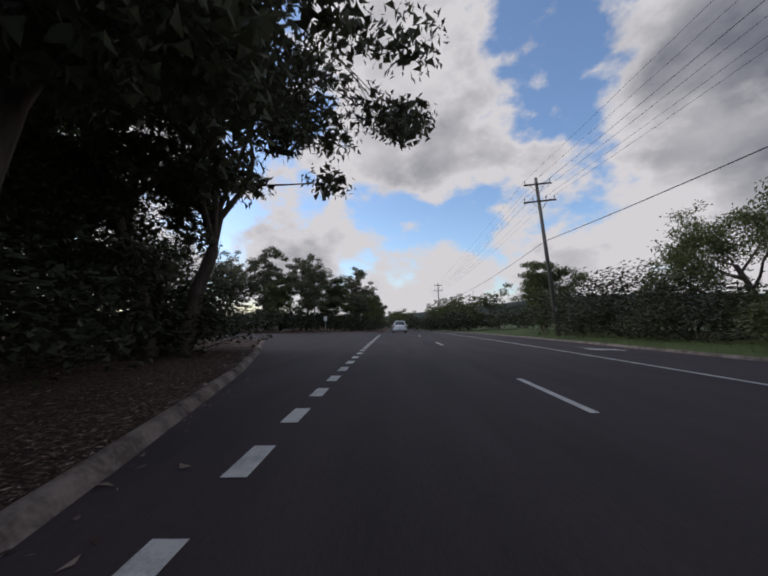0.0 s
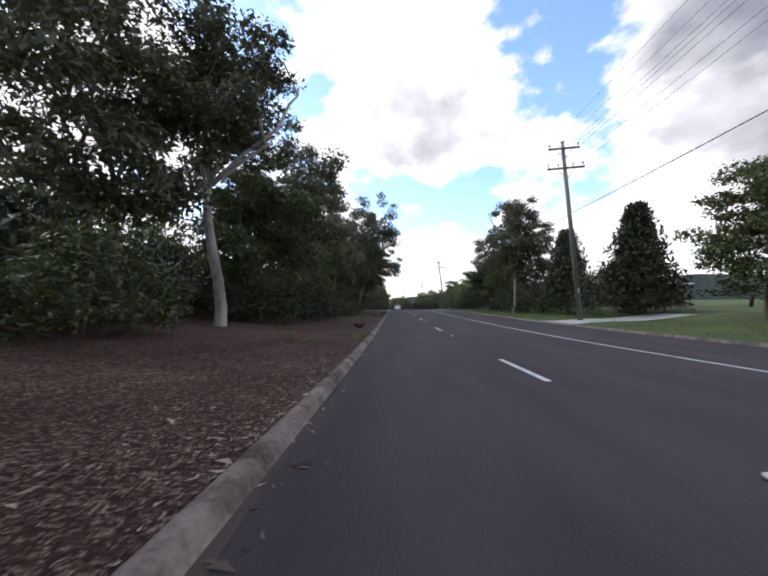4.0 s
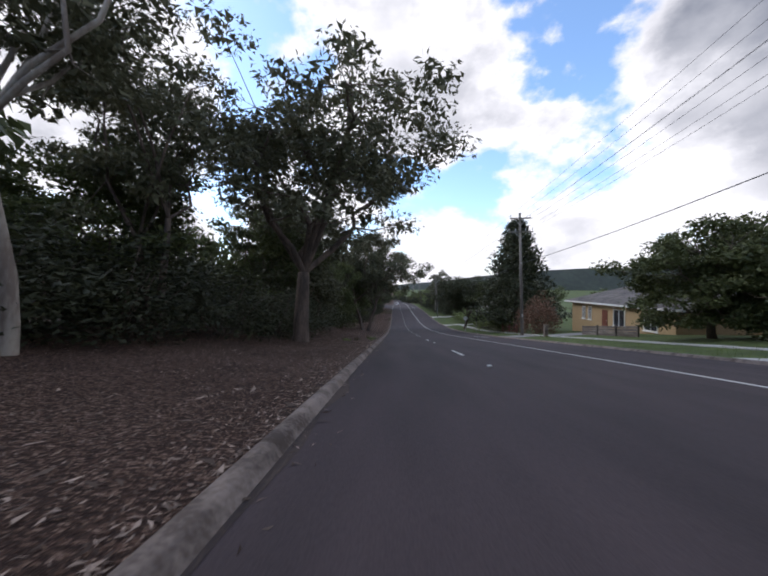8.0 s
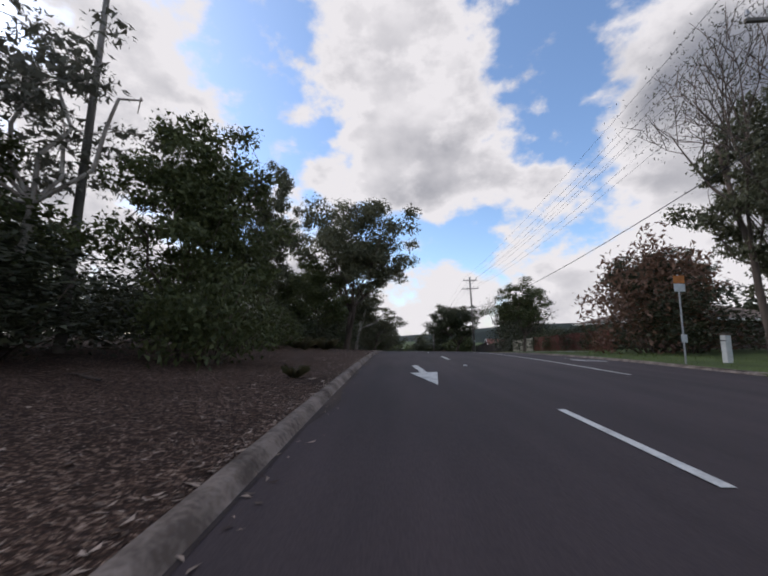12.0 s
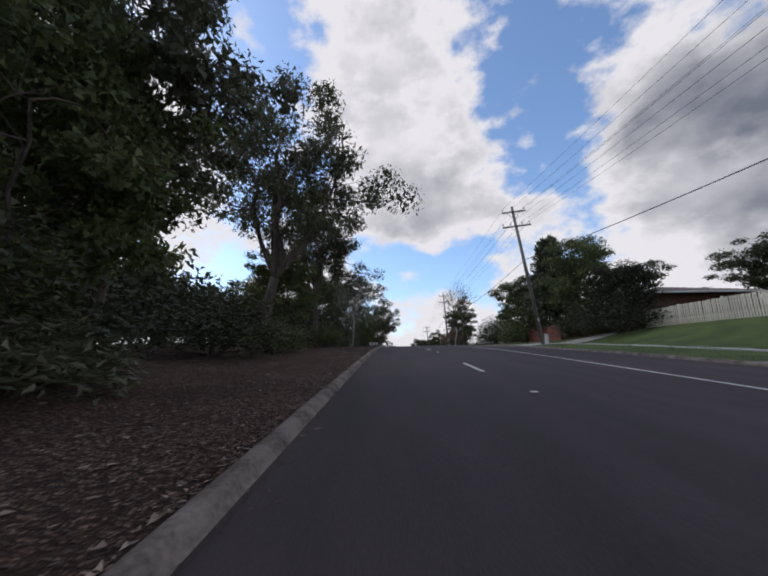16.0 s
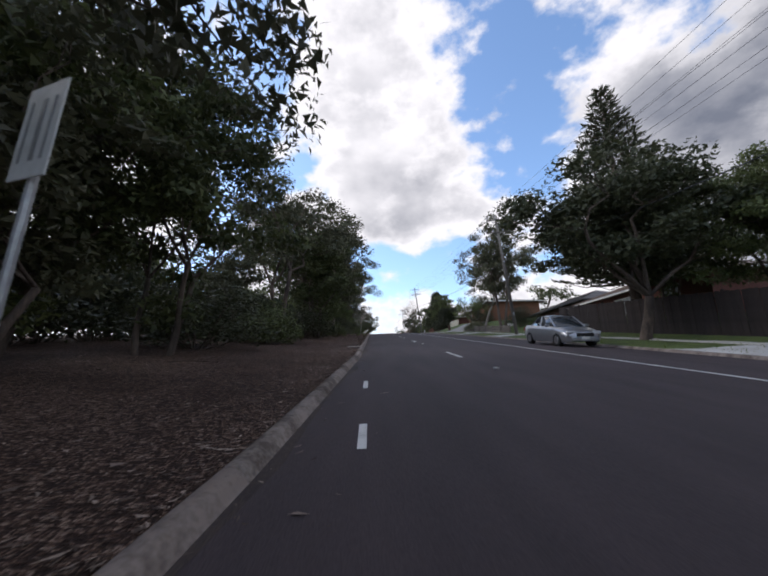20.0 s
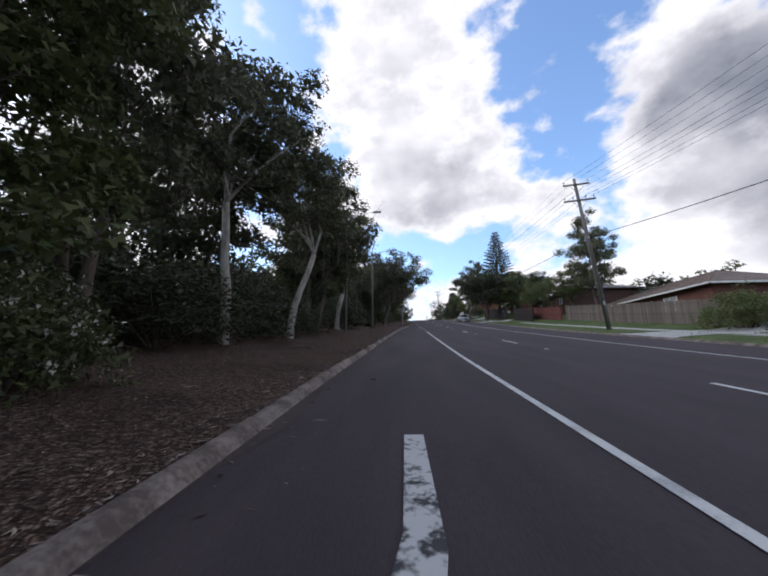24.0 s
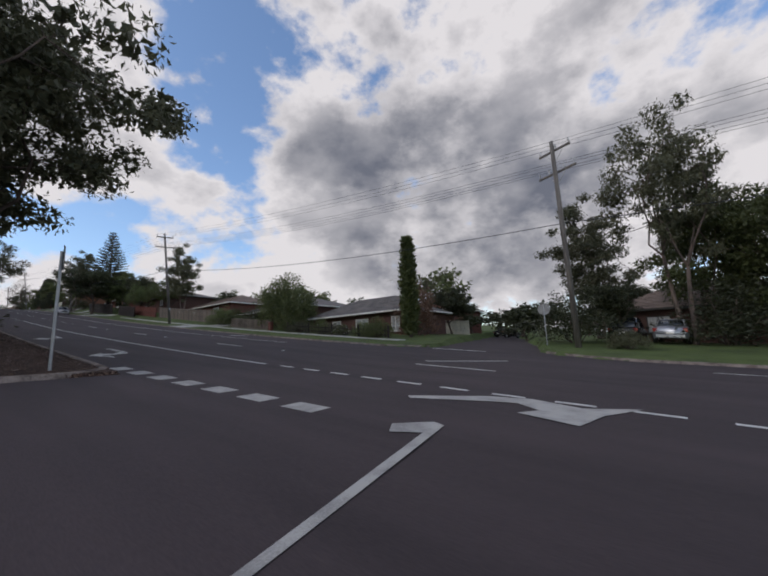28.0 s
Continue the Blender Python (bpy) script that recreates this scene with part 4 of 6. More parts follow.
# trees of the wooded side: kind, x, y, height, crown width, lean over the road in degrees
WOOD = [
    # from the first side street down to the foot of the bank
    ("spread2", -7, 11, 14, 12.5, 5), ("gum", -5.8, 4, 15, 9.5, 13), ("bush2", -8, 8, 4, 5, 0), ("bush2", -7.2, 4.5, 3.6, 4.5, 0), ("multi", -12, 7, 11, 8, 0), ("bush2", -9, 12, 4.5, 5, 0), ("multi2", -8, 9.4, 7.5, 6, 0), ("multi", -9.8, 5.4, 8.5, 6.5, 0), ("bush2", -7.4, 12.6, 3.6, 4.4, 0), ("multi", -13, 13, 9, 7, 0),
    ("gum2", -7.5, 0.3, 14, 8, 0), ("gum", -7.6, -2.6, 14, 9, 0), ("multi", -10.5, -5, 11, 8, 0), ("bush2", -8, -1.5, 3, 4.5, 0), ("bush2", -8.6, -6, 3.5, 4.5, 0),
    ("gum2", -5.6, -10, 17.0, 8.5, 12), ("multi2", -6.4, -9, 11.5, 6, 4), ("multi", -7.4, -15.2, 10, 6, 0), ("bush2", -6.8, -19.2, 3.4, 4.4, 0), ("bush3", -6.2, -22.6, 1.6, 3.6, 0), ("bush2", -8, -11, 4, 5, 0), ("multi", -8, -12.5, 9, 6, 0), ("gum2", -10.5, -15, 12, 7, 0), ("bush2", -7.6, -16.5, 3.6, 5, 0),
    ("gum", -7.5, -21.5, 14.3, 8, 0), ("bush2", -7.2, -20, 3.2, 5, 0), ("multi", -9.2, -26.5, 7.5, 6, 0), ("bush", -7.4, -25, 3, 4, 0), ("bush2", -8, -29.5, 3.6, 5, 0),
    ("gum2", -10.5, -31, 12, 8, 0), ("gum", -7.8, -35.6, 13, 8.5, 4), ("bush2", -7.4, -34, 3.4, 5, 0), ("multi", -9.4, -39, 9.5, 8, 0), ("bush2", -7.8, -40, 3, 4.5, 0),
    ("slim2", -8, -45, 14, 7, 0), ("gum", -9.5, -49, 12.5, 9, 0), ("bush", -8.2, -52, 3, 4.5, 0), ("multi2", -8.5, -58, 11, 7.5, 0), ("gum2", -9.2, -64, 13.5, 8.5, 0),
    ("bush2", -7.2, -66, 4, 4.5, 0), ("gum", -8.6, -71, 13, 8.5, 0), ("gum2", -7.6, -79, 12.5, 8, 4), ("multi", -10.5, -83, 10, 8, 0), ("bush2", -8.2, -77, 4, 4.2, 0),
    # top of the bank and the broad tree beside the kerb
    ("spread2", -4.4, -88.2, 13.0, 14, 7), ("multi", -6.4, -85, 8, 5, 0), ("wispy", -13, -88, 11, 7, 0), ("multi", -14.5, -91, 8.5, 8, 0), ("gum2", -15, -81.5, 11, 7, 0), ("multi", -18, -84.5, 8.5, 7.5, 0), ("wispy", -12.5, -79.5, 10, 6, 0), ("multi2", -16.5, -97, 8, 8, 0), ("wispy", -11, -92, 9, 6, 0), ("bush2", -13, -95, 3, 5, 0), ("multi", -7.4, -95.5, 8.4, 5.5, 0),
    ("multi2", -9, -99, 8, 6, 0), ("bush", -6.6, -98, 2.6, 3.6, 0), ("gum", -10, -103, 10, 7, 0), ("multi2", -7.4, -104.5, 7.5, 5.5, 0), ("bush2", -8.8, -107, 3.5, 4.5, 0),
    ("multi2", -7.6, -111, 13, 10.5, 3), ("multi", -9.5, -113.5, 9, 8, 0), ("bush2", -7.4, -109, 3, 4.5, 0), ("bush2", -7.6, -113.6, 3.4, 4.6, 0), ("bush2", -8.8, -116, 3.4, 4.5, 0),
    ("spread", -4.9, -121.3, 13.8, 14, 5), ("gum2", -9, -126.5, 11.2, 7.4, 0), ("bush2", -7, -119, 3.2, 4.2, 0), ("bush2", -8.2, -123, 3.6, 4.5, 0), ("bush2", -9.4, -128, 4, 5, 0),
    ("slim2", -7.9, -132.4, 11, 4, 7), ("bush2", -10.5, -131, 4, 5, 0), ("multi", -12, -124, 8, 8, 0),
    ("multi2", -5.4, -142, 10.6, 5.8, 0), ("bush2", -7.5, -137.5, 4, 4.5, 0), ("gum2", -7.6, -149.5, 12.6, 5.5, 2), ("gum", -8.4, -152.2, 13, 7.5, 0), ("multi", -9.5, -145, 8, 6.5, 0),
    ("bush2", -8.5, -150, 3.6, 4.5, 0), ("bush2", -9.5, -156, 3.4, 4.5, 0),
    # the open stretch with low trees
    ("slim2", -5.4, -163.2, 8.6, 6, 8), ("multi", -7.6, -163.8, 7.4, 4.8, 0), ("bush2", -10, -167.5, 5.2, 4.4, 0), ("wispy", -12, -161.5, 11, 3.6, 0), ("wispy", -14, -164, 9, 3.6, 0),
    ("bush2", -9.6, -160, 4, 4.5, 0), ("multi2", -6.6, -157.5, 6.5, 5, 0), ("bush", -7.4, -170, 2.2, 3.4, 0), ("bush2", -11, -172, 4, 4.4, 0),
    ("spread2", -4.7, -179.8, 13.4, 13.4, 5), ("bush2", -6.4, -177.5, 5, 4.6, 0), ("multi", -7.5, -181, 8, 6.5, 0), ("bush2", -7.8, -184, 3.5, 4.5, 0),
    ("gum", -9, -189.5, 12.5, 5, 0), ("multi", -9, -186, 6, 5.5, 0), ("bush2", -9.2, -187, 4.4, 4.8, 0), ("bush", -7.4, -194, 2.6, 4, 0), ("multi2", -9, -197, 6.5, 6, 0),
    ("multi", -6.3, -203.2, 7.4, 5.4, 0), ("bush", -5.2, -204.4, 3.2, 3.4, 0), ("wispy", -10.5, -205.5, 9, 6, 0), ("bush2", -9.5, -200, 4, 4.6, 0), ("multi", -11.6, -206.8, 6.2, 6, 0), ("bush2", -9, -206.4, 3.4, 4.6, 0), ("multi2", -13.5, -203, 6.5, 6, 0), ("bush2", -12, -209.5, 3.6, 5, 0),
    # round the street lamp and up the hill
    ("multi2", -9, -214, 9, 7, 0), ("gum2", -10, -222, 12, 8.5, 0), ("bush", -8, -219, 3, 4.5, 0), ("wispy", -5.8, -231, 9, 6, 0), ("bush2", -8, -236, 3.6, 5, 0), ("bush", -7.4, -229, 2.7, 4.5, 0),
    ("multi", -9, -241, 8, 7, 0), ("wispy", -3.9, -246, 7.4, 4.8, 12), ("bush2", -6.2, -243, 3.2, 4.4, 0), ("spread", -6.6, -250, 12.5, 8, 0), ("bush2", -7, -247.5, 3.6, 4.5, 0),
    ("multi", -8.6, -255, 7, 6, 0), ("bush", -5.4, -253, 1.8, 3.2, 0), ("spread", -8.2, -259, 16.0, 11.5, 8), ("bush2", -8.4, -256.5, 3.4, 4.5, 0), ("bush", -5.8, -263, 1.6, 3, 0),
    ("gum", -8.2, -271, 13.5, 8.5, 0), ("multi", -7.6, -273.5, 9, 6, 0), ("bush2", -7, -267, 3, 4.5, 0), ("bush2", -7.8, -275.5, 4, 4.6, 0), ("gum2", -11.5, -273, 14, 8, 0), ("bush3", -5.8, -275.5, 1.4, 3, 0),
    ("gum", -6.6, -288, 15.5, 11, 4), ("slim", -7.2, -284.6, 15, 6, 0), ("multi", -10.2, -282, 9, 7.5, 0), ("bush2", -9.4, -287, 4, 4.5, 0), ("bush3", -5.6, -286, 1.0, 2.8, 0), ("gum2", -10.5, -291, 13, 8, 0),
    ("multi", -7.4, -294.5, 8, 6.5, 0), ("bush2", -8.8, -297, 3, 4.5, 0),
    ("spread", -9, -303.4, 14, 14, 8), ("bush", -4.9, -301.5, 1.5, 2.4, 0), ("bush3", -6.4, -300.5, 1.2, 3, 0), ("multi", -6.2, -309, 10.4, 9, 0), ("bush2", -6.6, -312, 3, 4.4, 0),
    ("gum2", -7.8, -316.5, 13, 10, 2), ("bush2", -8.2, -319.5, 3.2, 4.6, 0), ("multi2", -10.5, -320, 9, 7, 0), ("bush", -6.4, -323, 2.2, 3.4, 0),
    ("multi", -7.6, -331.5, 11.2, 7.6, 0), ("multi", -9.6, -335, 10, 7.5, 0), ("bush2", -8, -328, 3.4, 4.6, 0),
    # the gum beside the parking sign, the dead tree and the woods by the slip lane
    ("spread", -5.6, -342.5, 10.6, 9.4, 15), ("multi", -10.2, -339, 6, 6, 0), ("dead", -13.2, -336.5, 22, 14, 4), ("gum2", -9.6, -347, 8.6, 6.5, 0), ("gum2", -12.8, -343, 13.2, 8.5, 0), ("gum", -16, -344, 13.4, 9, 0),
    ("multi", -17.5, -347, 9, 8, 0), ("multi2", -8.4, -336.5, 10, 7.5, 0), ("bush2", -13.4, -339.5, 3.6, 5, 0),
    ("multi2", -12, -353, 9, 7, 0), ("slim2", -9, -362, 13.5, 6, 0), ("multi", -10.4, -366, 11, 8.5, 0), ("bush2", -9.2, -360, 3.6, 4.8, 0), ("gum", -9.5, -368.5, 13, 8, 0),
    ("slim2", -9, -375.7, 12.6, 5.4, 3), ("slim", -10, -381, 13.4, 6.6, 3), ("gum", -13, -379, 13, 8, 0), ("bush2", -10.8, -372, 3.4, 4.6, 0), ("bush2", -11.2, -378, 3.6, 4.6, 0), ("bush2", -11, -383.5, 3.6, 4.6, 0),
    ("flower", -8.2, -390.4, 1.9, 2.5, 0), ("gum", -11.1, -386.2, 13, 8.5, 0), ("multi", -10.7, -391, 9, 7, 0), ("bush2", -10.1, -394, 3.6, 4.6, 0), ("gum", -10.9, -398, 13, 8, 2), ("bush2", -9.7, -398.5, 3.4, 4.2, 0),
    ("spread2", -8.9, -401.4, 13.6, 13, 4), ("gum", -7.4, -399.4, 13.6, 8.6, 5), ("bush2", -7.9, -400.4, 3, 4, 0), ("bush2", -9.4, -403.4, 2.6, 3.6, 0), ("bush", -7.4, -396, 2.4, 3.4, 0), ("multi2", -8, -397.2, 8.5, 5.6, 0), ("gum", -10, -404.6, 11, 6.5, 3), ("gum", -12, -403, 13, 8, 0), ("bush2", -10.2, -402.5, 3.4, 4.4, 0), ("multi", -11.4, -406, 7, 5, 0),
]
for kind, x, y, high, across, over in WOOD:
    s = high / SIZES[kind][0]
    plant(kind, x, y, s, None, across / SIZES[kind][1] / s, 0.0, over)
# thicket and a second row behind
y = 4.0
i = 0
while y > -407:
    thin = -206 < y < -152 or -100 < y < -64
    plant("under", RNG.uniform(-15, -12.5) - (6 if thin else 0), y, RNG.uniform(0.8, 1.15) * (0.75 if thin else 1), None, 1.1)
    if i % 2 == 0:
        plant("far2", RNG.uniform(-24, -17) - (8 if thin else 0), y, RNG.uniform(0.8, 1.1) * (0.6 if thin else 1))
        plant("under", RNG.uniform(-24, -20), y - 2, RNG.uniform(1.2, 1.5), None, 1.4)
    if not thin:
        plant("under", -18 + 1.5 * math.sin(y), y - 1.0, 1.75, None, 0.85)
    y -= RNG.uniform(4.2, 5.6)
    i += 1
# the wood beyond the first side street
for x, y, s, kind in [(-12.5, 54, 0.75, "gum"), (-10, 60, 0.8, "multi"), (-17, 53, 0.7, "multi"), (-23, 51, 0.7, "gum2"), (-7, 66, 0.9, "multi2"), (-8, 76, 0.9, "gum"), (-6.5, 88, 0.9, "multi"),
                      (-7, 100, 0.8, "gum2"), (-6, 116, 0.9, "multi"), (-7, 135, 0.9, "gum"), (-31, 54, 0.7, "multi"), (-39, 58, 0.7, "gum"), (-14.5, 60, 0.9, "gum2"), (-20, 57, 0.9, "gum"), (-27, 55, 0.9, "gum2"), (-6, 160, 0.9, "multi")]:
    plant(kind, x, y, s)
    plant("under", x - 1, y - 2, 1.0, None, 1.2)
    plant("under", x + 0.8, y + 3, 0.8, None, 1.1)


# ---------------------------------------------------------------- power poles and wires
# y, x, lean towards the road in degrees
POLES = [(92, 12.4, 2), (27, 12.4, 6), (-37, 12.4, 4), (-103.8, 12.7, 1.5), (-158, 12.8, 3), (-204.5, 12.1, 3), (-251.5, 12.3, 7), (-310, 13.1, 5), (-368, 12.6, 6), (-415.3, 15.8, 4), (-470, 12.5, 2)]
POLE_H = 12.2
POLE_TURN = {-415.3: 64}     # the pole at the junction holds its arms across the corner


def power_pole(x, y, lean=0.0):
    root = thing("power_pole", pose(x, y, ground_z(x, y), 0, lean, 0) @ pose(0, 0, 0, 0, 0, POLE_TURN.get(y, 0)), "weathered timber power pole with two crossarms", "power pole", "power poles")
    part("shaft", cyl(0.17, 0.11, (0, 0, -0.5), (0, 0, POLE_H), 12), M_POLE, root, smooth=True)
    for z, w in ((POLE_H - 0.55, 2.1), (POLE_H - 1.9, 2.5)):
        arm = part("crossarm", box((w, 0.11, 0.12), (0, -0.16, z), 0.012), M_POLE, root)
        xs = (-0.95, -0.1, 0.95) if w < 2.3 else (-1.15, -0.5, 0.5, 1.15)
        for a in xs:
            b = cyl(0.02, 0.02, (a, -0.16, z + 0.05), (a, -0.16, z + 0.3), 6)
            cyl(0.06, 0.05, (a, -0.16, z + 0.18), (a, -0.16, z + 0.33), 8, b)
            part("insulator", b, M_STEEL, arm, "grey insulator")
        for s in (-1, 1):
            part("brace", cyl(0.018, 0.018, (0, -0.13, z - 0.75), (s * 0.62, -0.16, z - 0.02), 5), M_STEEL, root)
    part("cable_bracket", box((0.12, 0.3, 0.12), (0, -0.05, POLE_H - 5.0), 0.01), M_STEEL, root)
    part("pole_plate", box((0.16, 0.02, 0.3), (0, -0.175, 2.0), 0.004), M_STEEL, root)
    return root


def wire(a, b, sag, r, label):
    verts, faces = [], []
    path = []
    for i in range(15):
        u = i / 14
        p = Vector(a).lerp(Vector(b), u)
        p.z -= sag * 4 * u * (1 - u)
        path.append((p, r))
    tube(verts, faces, path, 4)
    return tagged(new("overhead_wire", mesh_from("overhead_wire", verts, faces, M_WIRE)), label, "wire", "overhead wires")


for y, x, lean in POLES:
    power_pole(x, y, -lean)


def pole_point(pole, off, drop):
    y, x, lean = pole
    return pose(x, y, ground_z(x, y), 0, -lean, 0) @ pose(0, 0, 0, 0, 0, POLE_TURN.get(y, 0)) @ Vector((off, -0.16, POLE_H - drop))


for pa, pb in zip(POLES, POLES[1:]):
    for off, drop, r, sag in ((-0.95, 0.2, 0.009, 0.7), (-0.1, 0.2, 0.009, 0.75), (0.95, 0.2, 0.009, 0.7), (-1.15, 1.55, 0.009, 0.8), (-0.5, 1.55, 0.009, 0.85),
                              (0.5, 1.55, 0.009, 0.8), (1.15, 1.55, 0.009, 0.82), (0.0, 5.0, 0.022, 0.9)):
        wire(pole_point(pa, off, drop), pole_point(pb, off, drop), sag, r, "thick black overhead cable" if r > 0.02 else "thin overhead power wire")

# ---------------------------------------------------------------- trees of the housing side: kind, x, y, scale, width
GARDEN = [
    ("fresh", 18.5, 18.5, 0.85, 1.0), ("fresh", 15.5, 7, 0.8, 1.1), ("bush2", 15.0, 18, 0.85, 1.4), ("bush", 15, 12, 0.9, 1.5), ("bush2", 15, 5, 1.0, 1.3), ("bush2", 15.5, 24, 1.1, 1.4), ("bush2", 16, 32, 1.1, 1.4),
    ("multi", 17, 40, 0.7, 1.3), ("gum", 19, 6, 1.0, 0.9), ("round", 15.5, -3, 0.75, 1.1), ("multi", 16.5, -9, 0.8, 1.1), ("gum2", 15.5, -14, 0.72, 1.0), ("bush2", 15.6, -6, 1.0, 1.4), ("bush2", 16, -16, 1.0, 1.4),
    ("slim", 13.4, -21, 0.85, 1.0), ("gum", 14.8, -21.8, 0.82, 0.95), ("bush2", 16, -22.5, 0.9, 1.3), ("spruce", 16.2, -27.6, 0.98, 1.0), ("bush2", 18, -33, 1.0, 1.4), ("spruce", 17, -36, 1.0, 1.0),
    ("multi", 18, -44, 0.7, 1.2), ("bush", 17, -52, 1.0, 1.5), ("fresh_bush", 17, -58, 1.2, 1.4), ("fresh_bush", 18, -64, 1.3, 1.4), ("bush2", 18, -68, 0.8, 1.5), ("round", 12.3, -76.5, 1.36, 1.02),
    ("round2", 16.5, -83, 0.95, 1.0), ("fresh_bush", 17.5, -80, 1.1, 1.4), ("cypress", 16.5, -91, 1.12, 1.4), ("russet", 15.9, -99.6, 1.15, 1.0), ("bush", 15.5, -88, 0.8, 1.2), ("ball", 18.4, -118.4, 1.0, 1.0),
    ("bush", 20, -128, 0.8, 1.4), ("bush2", 19.5, -122.5, 0.5, 1.2), ("hedge", 18.8, -139.5, 0.75, 1.2), ("hedge", 18.8, -143.5, 0.8, 1.2), ("hedge", 18.8, -147.5, 0.8, 1.2), ("round", 12.4, -143.0, 1.5, 1.0), ("dome", 25, -150, 1.0, 0.9), ("hedge", 18.5, -158, 1.0, 1.0),
    ("hedge", 18.5, -162, 1.1, 1.0), ("bush2", 18.0, -166, 1.5, 1.1), ("bare", 17.5, -156, 1.2, 1.0), ("round", 18.6, -161.5, 1.05, 0.8), ("round", 21, -153, 0.9, 1.0), ("hedge", 18.6, -171, 1.0, 1.0), ("hedge", 18.6, -175, 1.0, 1.0),
    ("hedge", 18.6, -179, 1.0, 1.0), ("hedge", 18.6, -183, 1.0, 1.0), ("round2", 13.2, -178, 0.85, 0.9), ("round", 17.5, -190, 0.95, 1.0), ("bush2", 16.5, -194, 1.0, 1.3), ("russet", 15.8, -192, 1.7, 0.95),
    ("bare", 15.2, -199.5, 1.6, 0.9), ("gum", 17, -199, 0.8, 0.8), ("slim2", 13.6, -204, 0.6, 1.0), ("bush2", 17, -222, 1.0, 1.4), ("bush2", 17.5, -227, 1.0, 1.4), ("multi", 18, -232, 0.8, 1.2),
    ("bush", 17, -236, 1.2, 1.4), ("spruce", 18.5, -241, 1.5, 1.0), ("multi", 19, -246, 0.9, 1.0), ("round", 20, -251, 0.8, 1.1), ("bush2", 17.5, -249, 0.8, 1.4), ("bush2", 18.0, -253, 0.9, 1.4),
    ("round", 26, -258, 0.8, 1.2), ("round", 27, -266, 0.8, 1.2), ("fresh", 17.0, -281, 0.75, 1.0), ("bush2", 18.5, -283, 0.6, 1.3), ("gum", 17.0, -297, 1.05, 0.9), ("wispy", 15.6, -293, 1.15, 1.0),
    ("bush3", 16, -288, 0.8, 1.3), ("bush2", 17.2, -302, 0.6, 1.3), ("round2", 27, -312, 1.0, 0.9), ("pine", 17.5, -320, 1.05, 1.0), ("round", 19.5, -334, 1.05, 0.9),
    ("fresh", 18.4, -342, 0.84, 0.9), ("round2", 20.5, -346, 0.8, 1.0), ("gum", 20, -353, 0.85, 0.8), ("fresh_bush", 16.8, -374, 0.8, 1.0), ("bush", 16.5, -378, 0.7, 1.2), ("hedge", 16.8, -383, 0.7, 0.9), ("bush2", 17.2, -380.5, 0.55, 1.2),
    ("dome", 18.2, -385.6, 1.1, 0.8), ("bush3", 15.6, -391, 0.6, 1.2), ("flower", 15.4, -397, 0.5, 1.2), ("bush", 16.2, -393.4, 0.45, 1.1), ("bush3", 15.9, -395.4, 0.6, 1.1), ("fresh_bush", 16.0, -399.2, 0.45, 1.0), ("bush", 16.2, -388.6, 0.5, 1.1), ("bush", 15.6, -401, 0.5, 1.3), ("pencil", 17.5, -402.9, 0.95, 1.0),
    ("round", 30, -400.2, 0.75, 1.0), ("gum2", 20.9, -420.4, 1.05, 0.8), ("multi", 25.3, -422.4, 0.95, 0.95), ("multi", 24.6, -425.6, 0.9, 1.0), ("multi", 20, -430, 1.0, 1.1), ("bush2", 21.6, -422.2, 0.9, 1.3), ("round", 38, -417, 0.8, 1.0), ("bush2", 16, -431, 1.1, 1.4),
    ("bush3", 16.2, -417.6, 0.6, 0.9), ("round", 22, -416.6, 0.6, 1.0), ("bush2", 19.2, -414.6, 0.8, 1.2), ("gum", 38, -413.6, 1.05, 0.9), ("round", 45, -392, 0.8, 1.1), ("round", 60, -399, 0.8, 1.1),
    ("bare", 26, -398.5, 0.7, 1.0), ("russet", 20.4, -401.6, 1.1, 0.8),
]
for kind, x, y, s, w in GARDEN:
    plant(kind, x, y, s, None, w)

plant("round", 13.6, -325, 1.42, 248, 1.1)
plant("multi", 18.6, -327.5, 0.75, None, 1.0)
plant("multi", 19.4, -320.5, 0.8, None, 0.9)

# trees of the gardens behind, closing the view
y = 150.0
i = 0
while y > -440:
    plant(("far", "far2", "far")[i % 3], RNG.uniform(34, 60), y, RNG.uniform(0.7, 1.0), None, 1.3)
    plant("far", RNG.uniform(30, 42), y - 4, RNG.uniform(0.4, 0.6), None, 1.5)
    y -= RNG.uniform(8, 13)
    i += 1
for x, y, s in ((52, -405, 0.9), (62, -382, 0.8), (84, -386, 0.9), (88, -392, 1.0), (82, -380, 0.8), (72, -408, 0.8), (85, -420, 0.9), (95, -405, 0.9), (110, -415, 1.0), (45, -423, 0.9), (70, -426, 0.9), (120, -400, 1.0)):
    plant("far", x, y, s, None, 1.2)
for x, y, s in ((13, 75, 0.8), (16, 95, 0.9), (13, 120, 0.9), (6, 170, 1.0), (15, 150, 0.9), (22, 135, 0.9), (-2, 215, 1.0), (12, 205, 1.0), (18, 60, 0.7), (20, 110, 0.8), (28, 180, 1.0), (-12, 190, 1.0), (3, 225, 1.0)):
    plant("far2", x, y, s, None, 1.2)
    plant("under", x + 2, y - 4, 1.1, None, 1.5)
    plant("under", x - 4, y + 6, 1.2, None, 1.5)


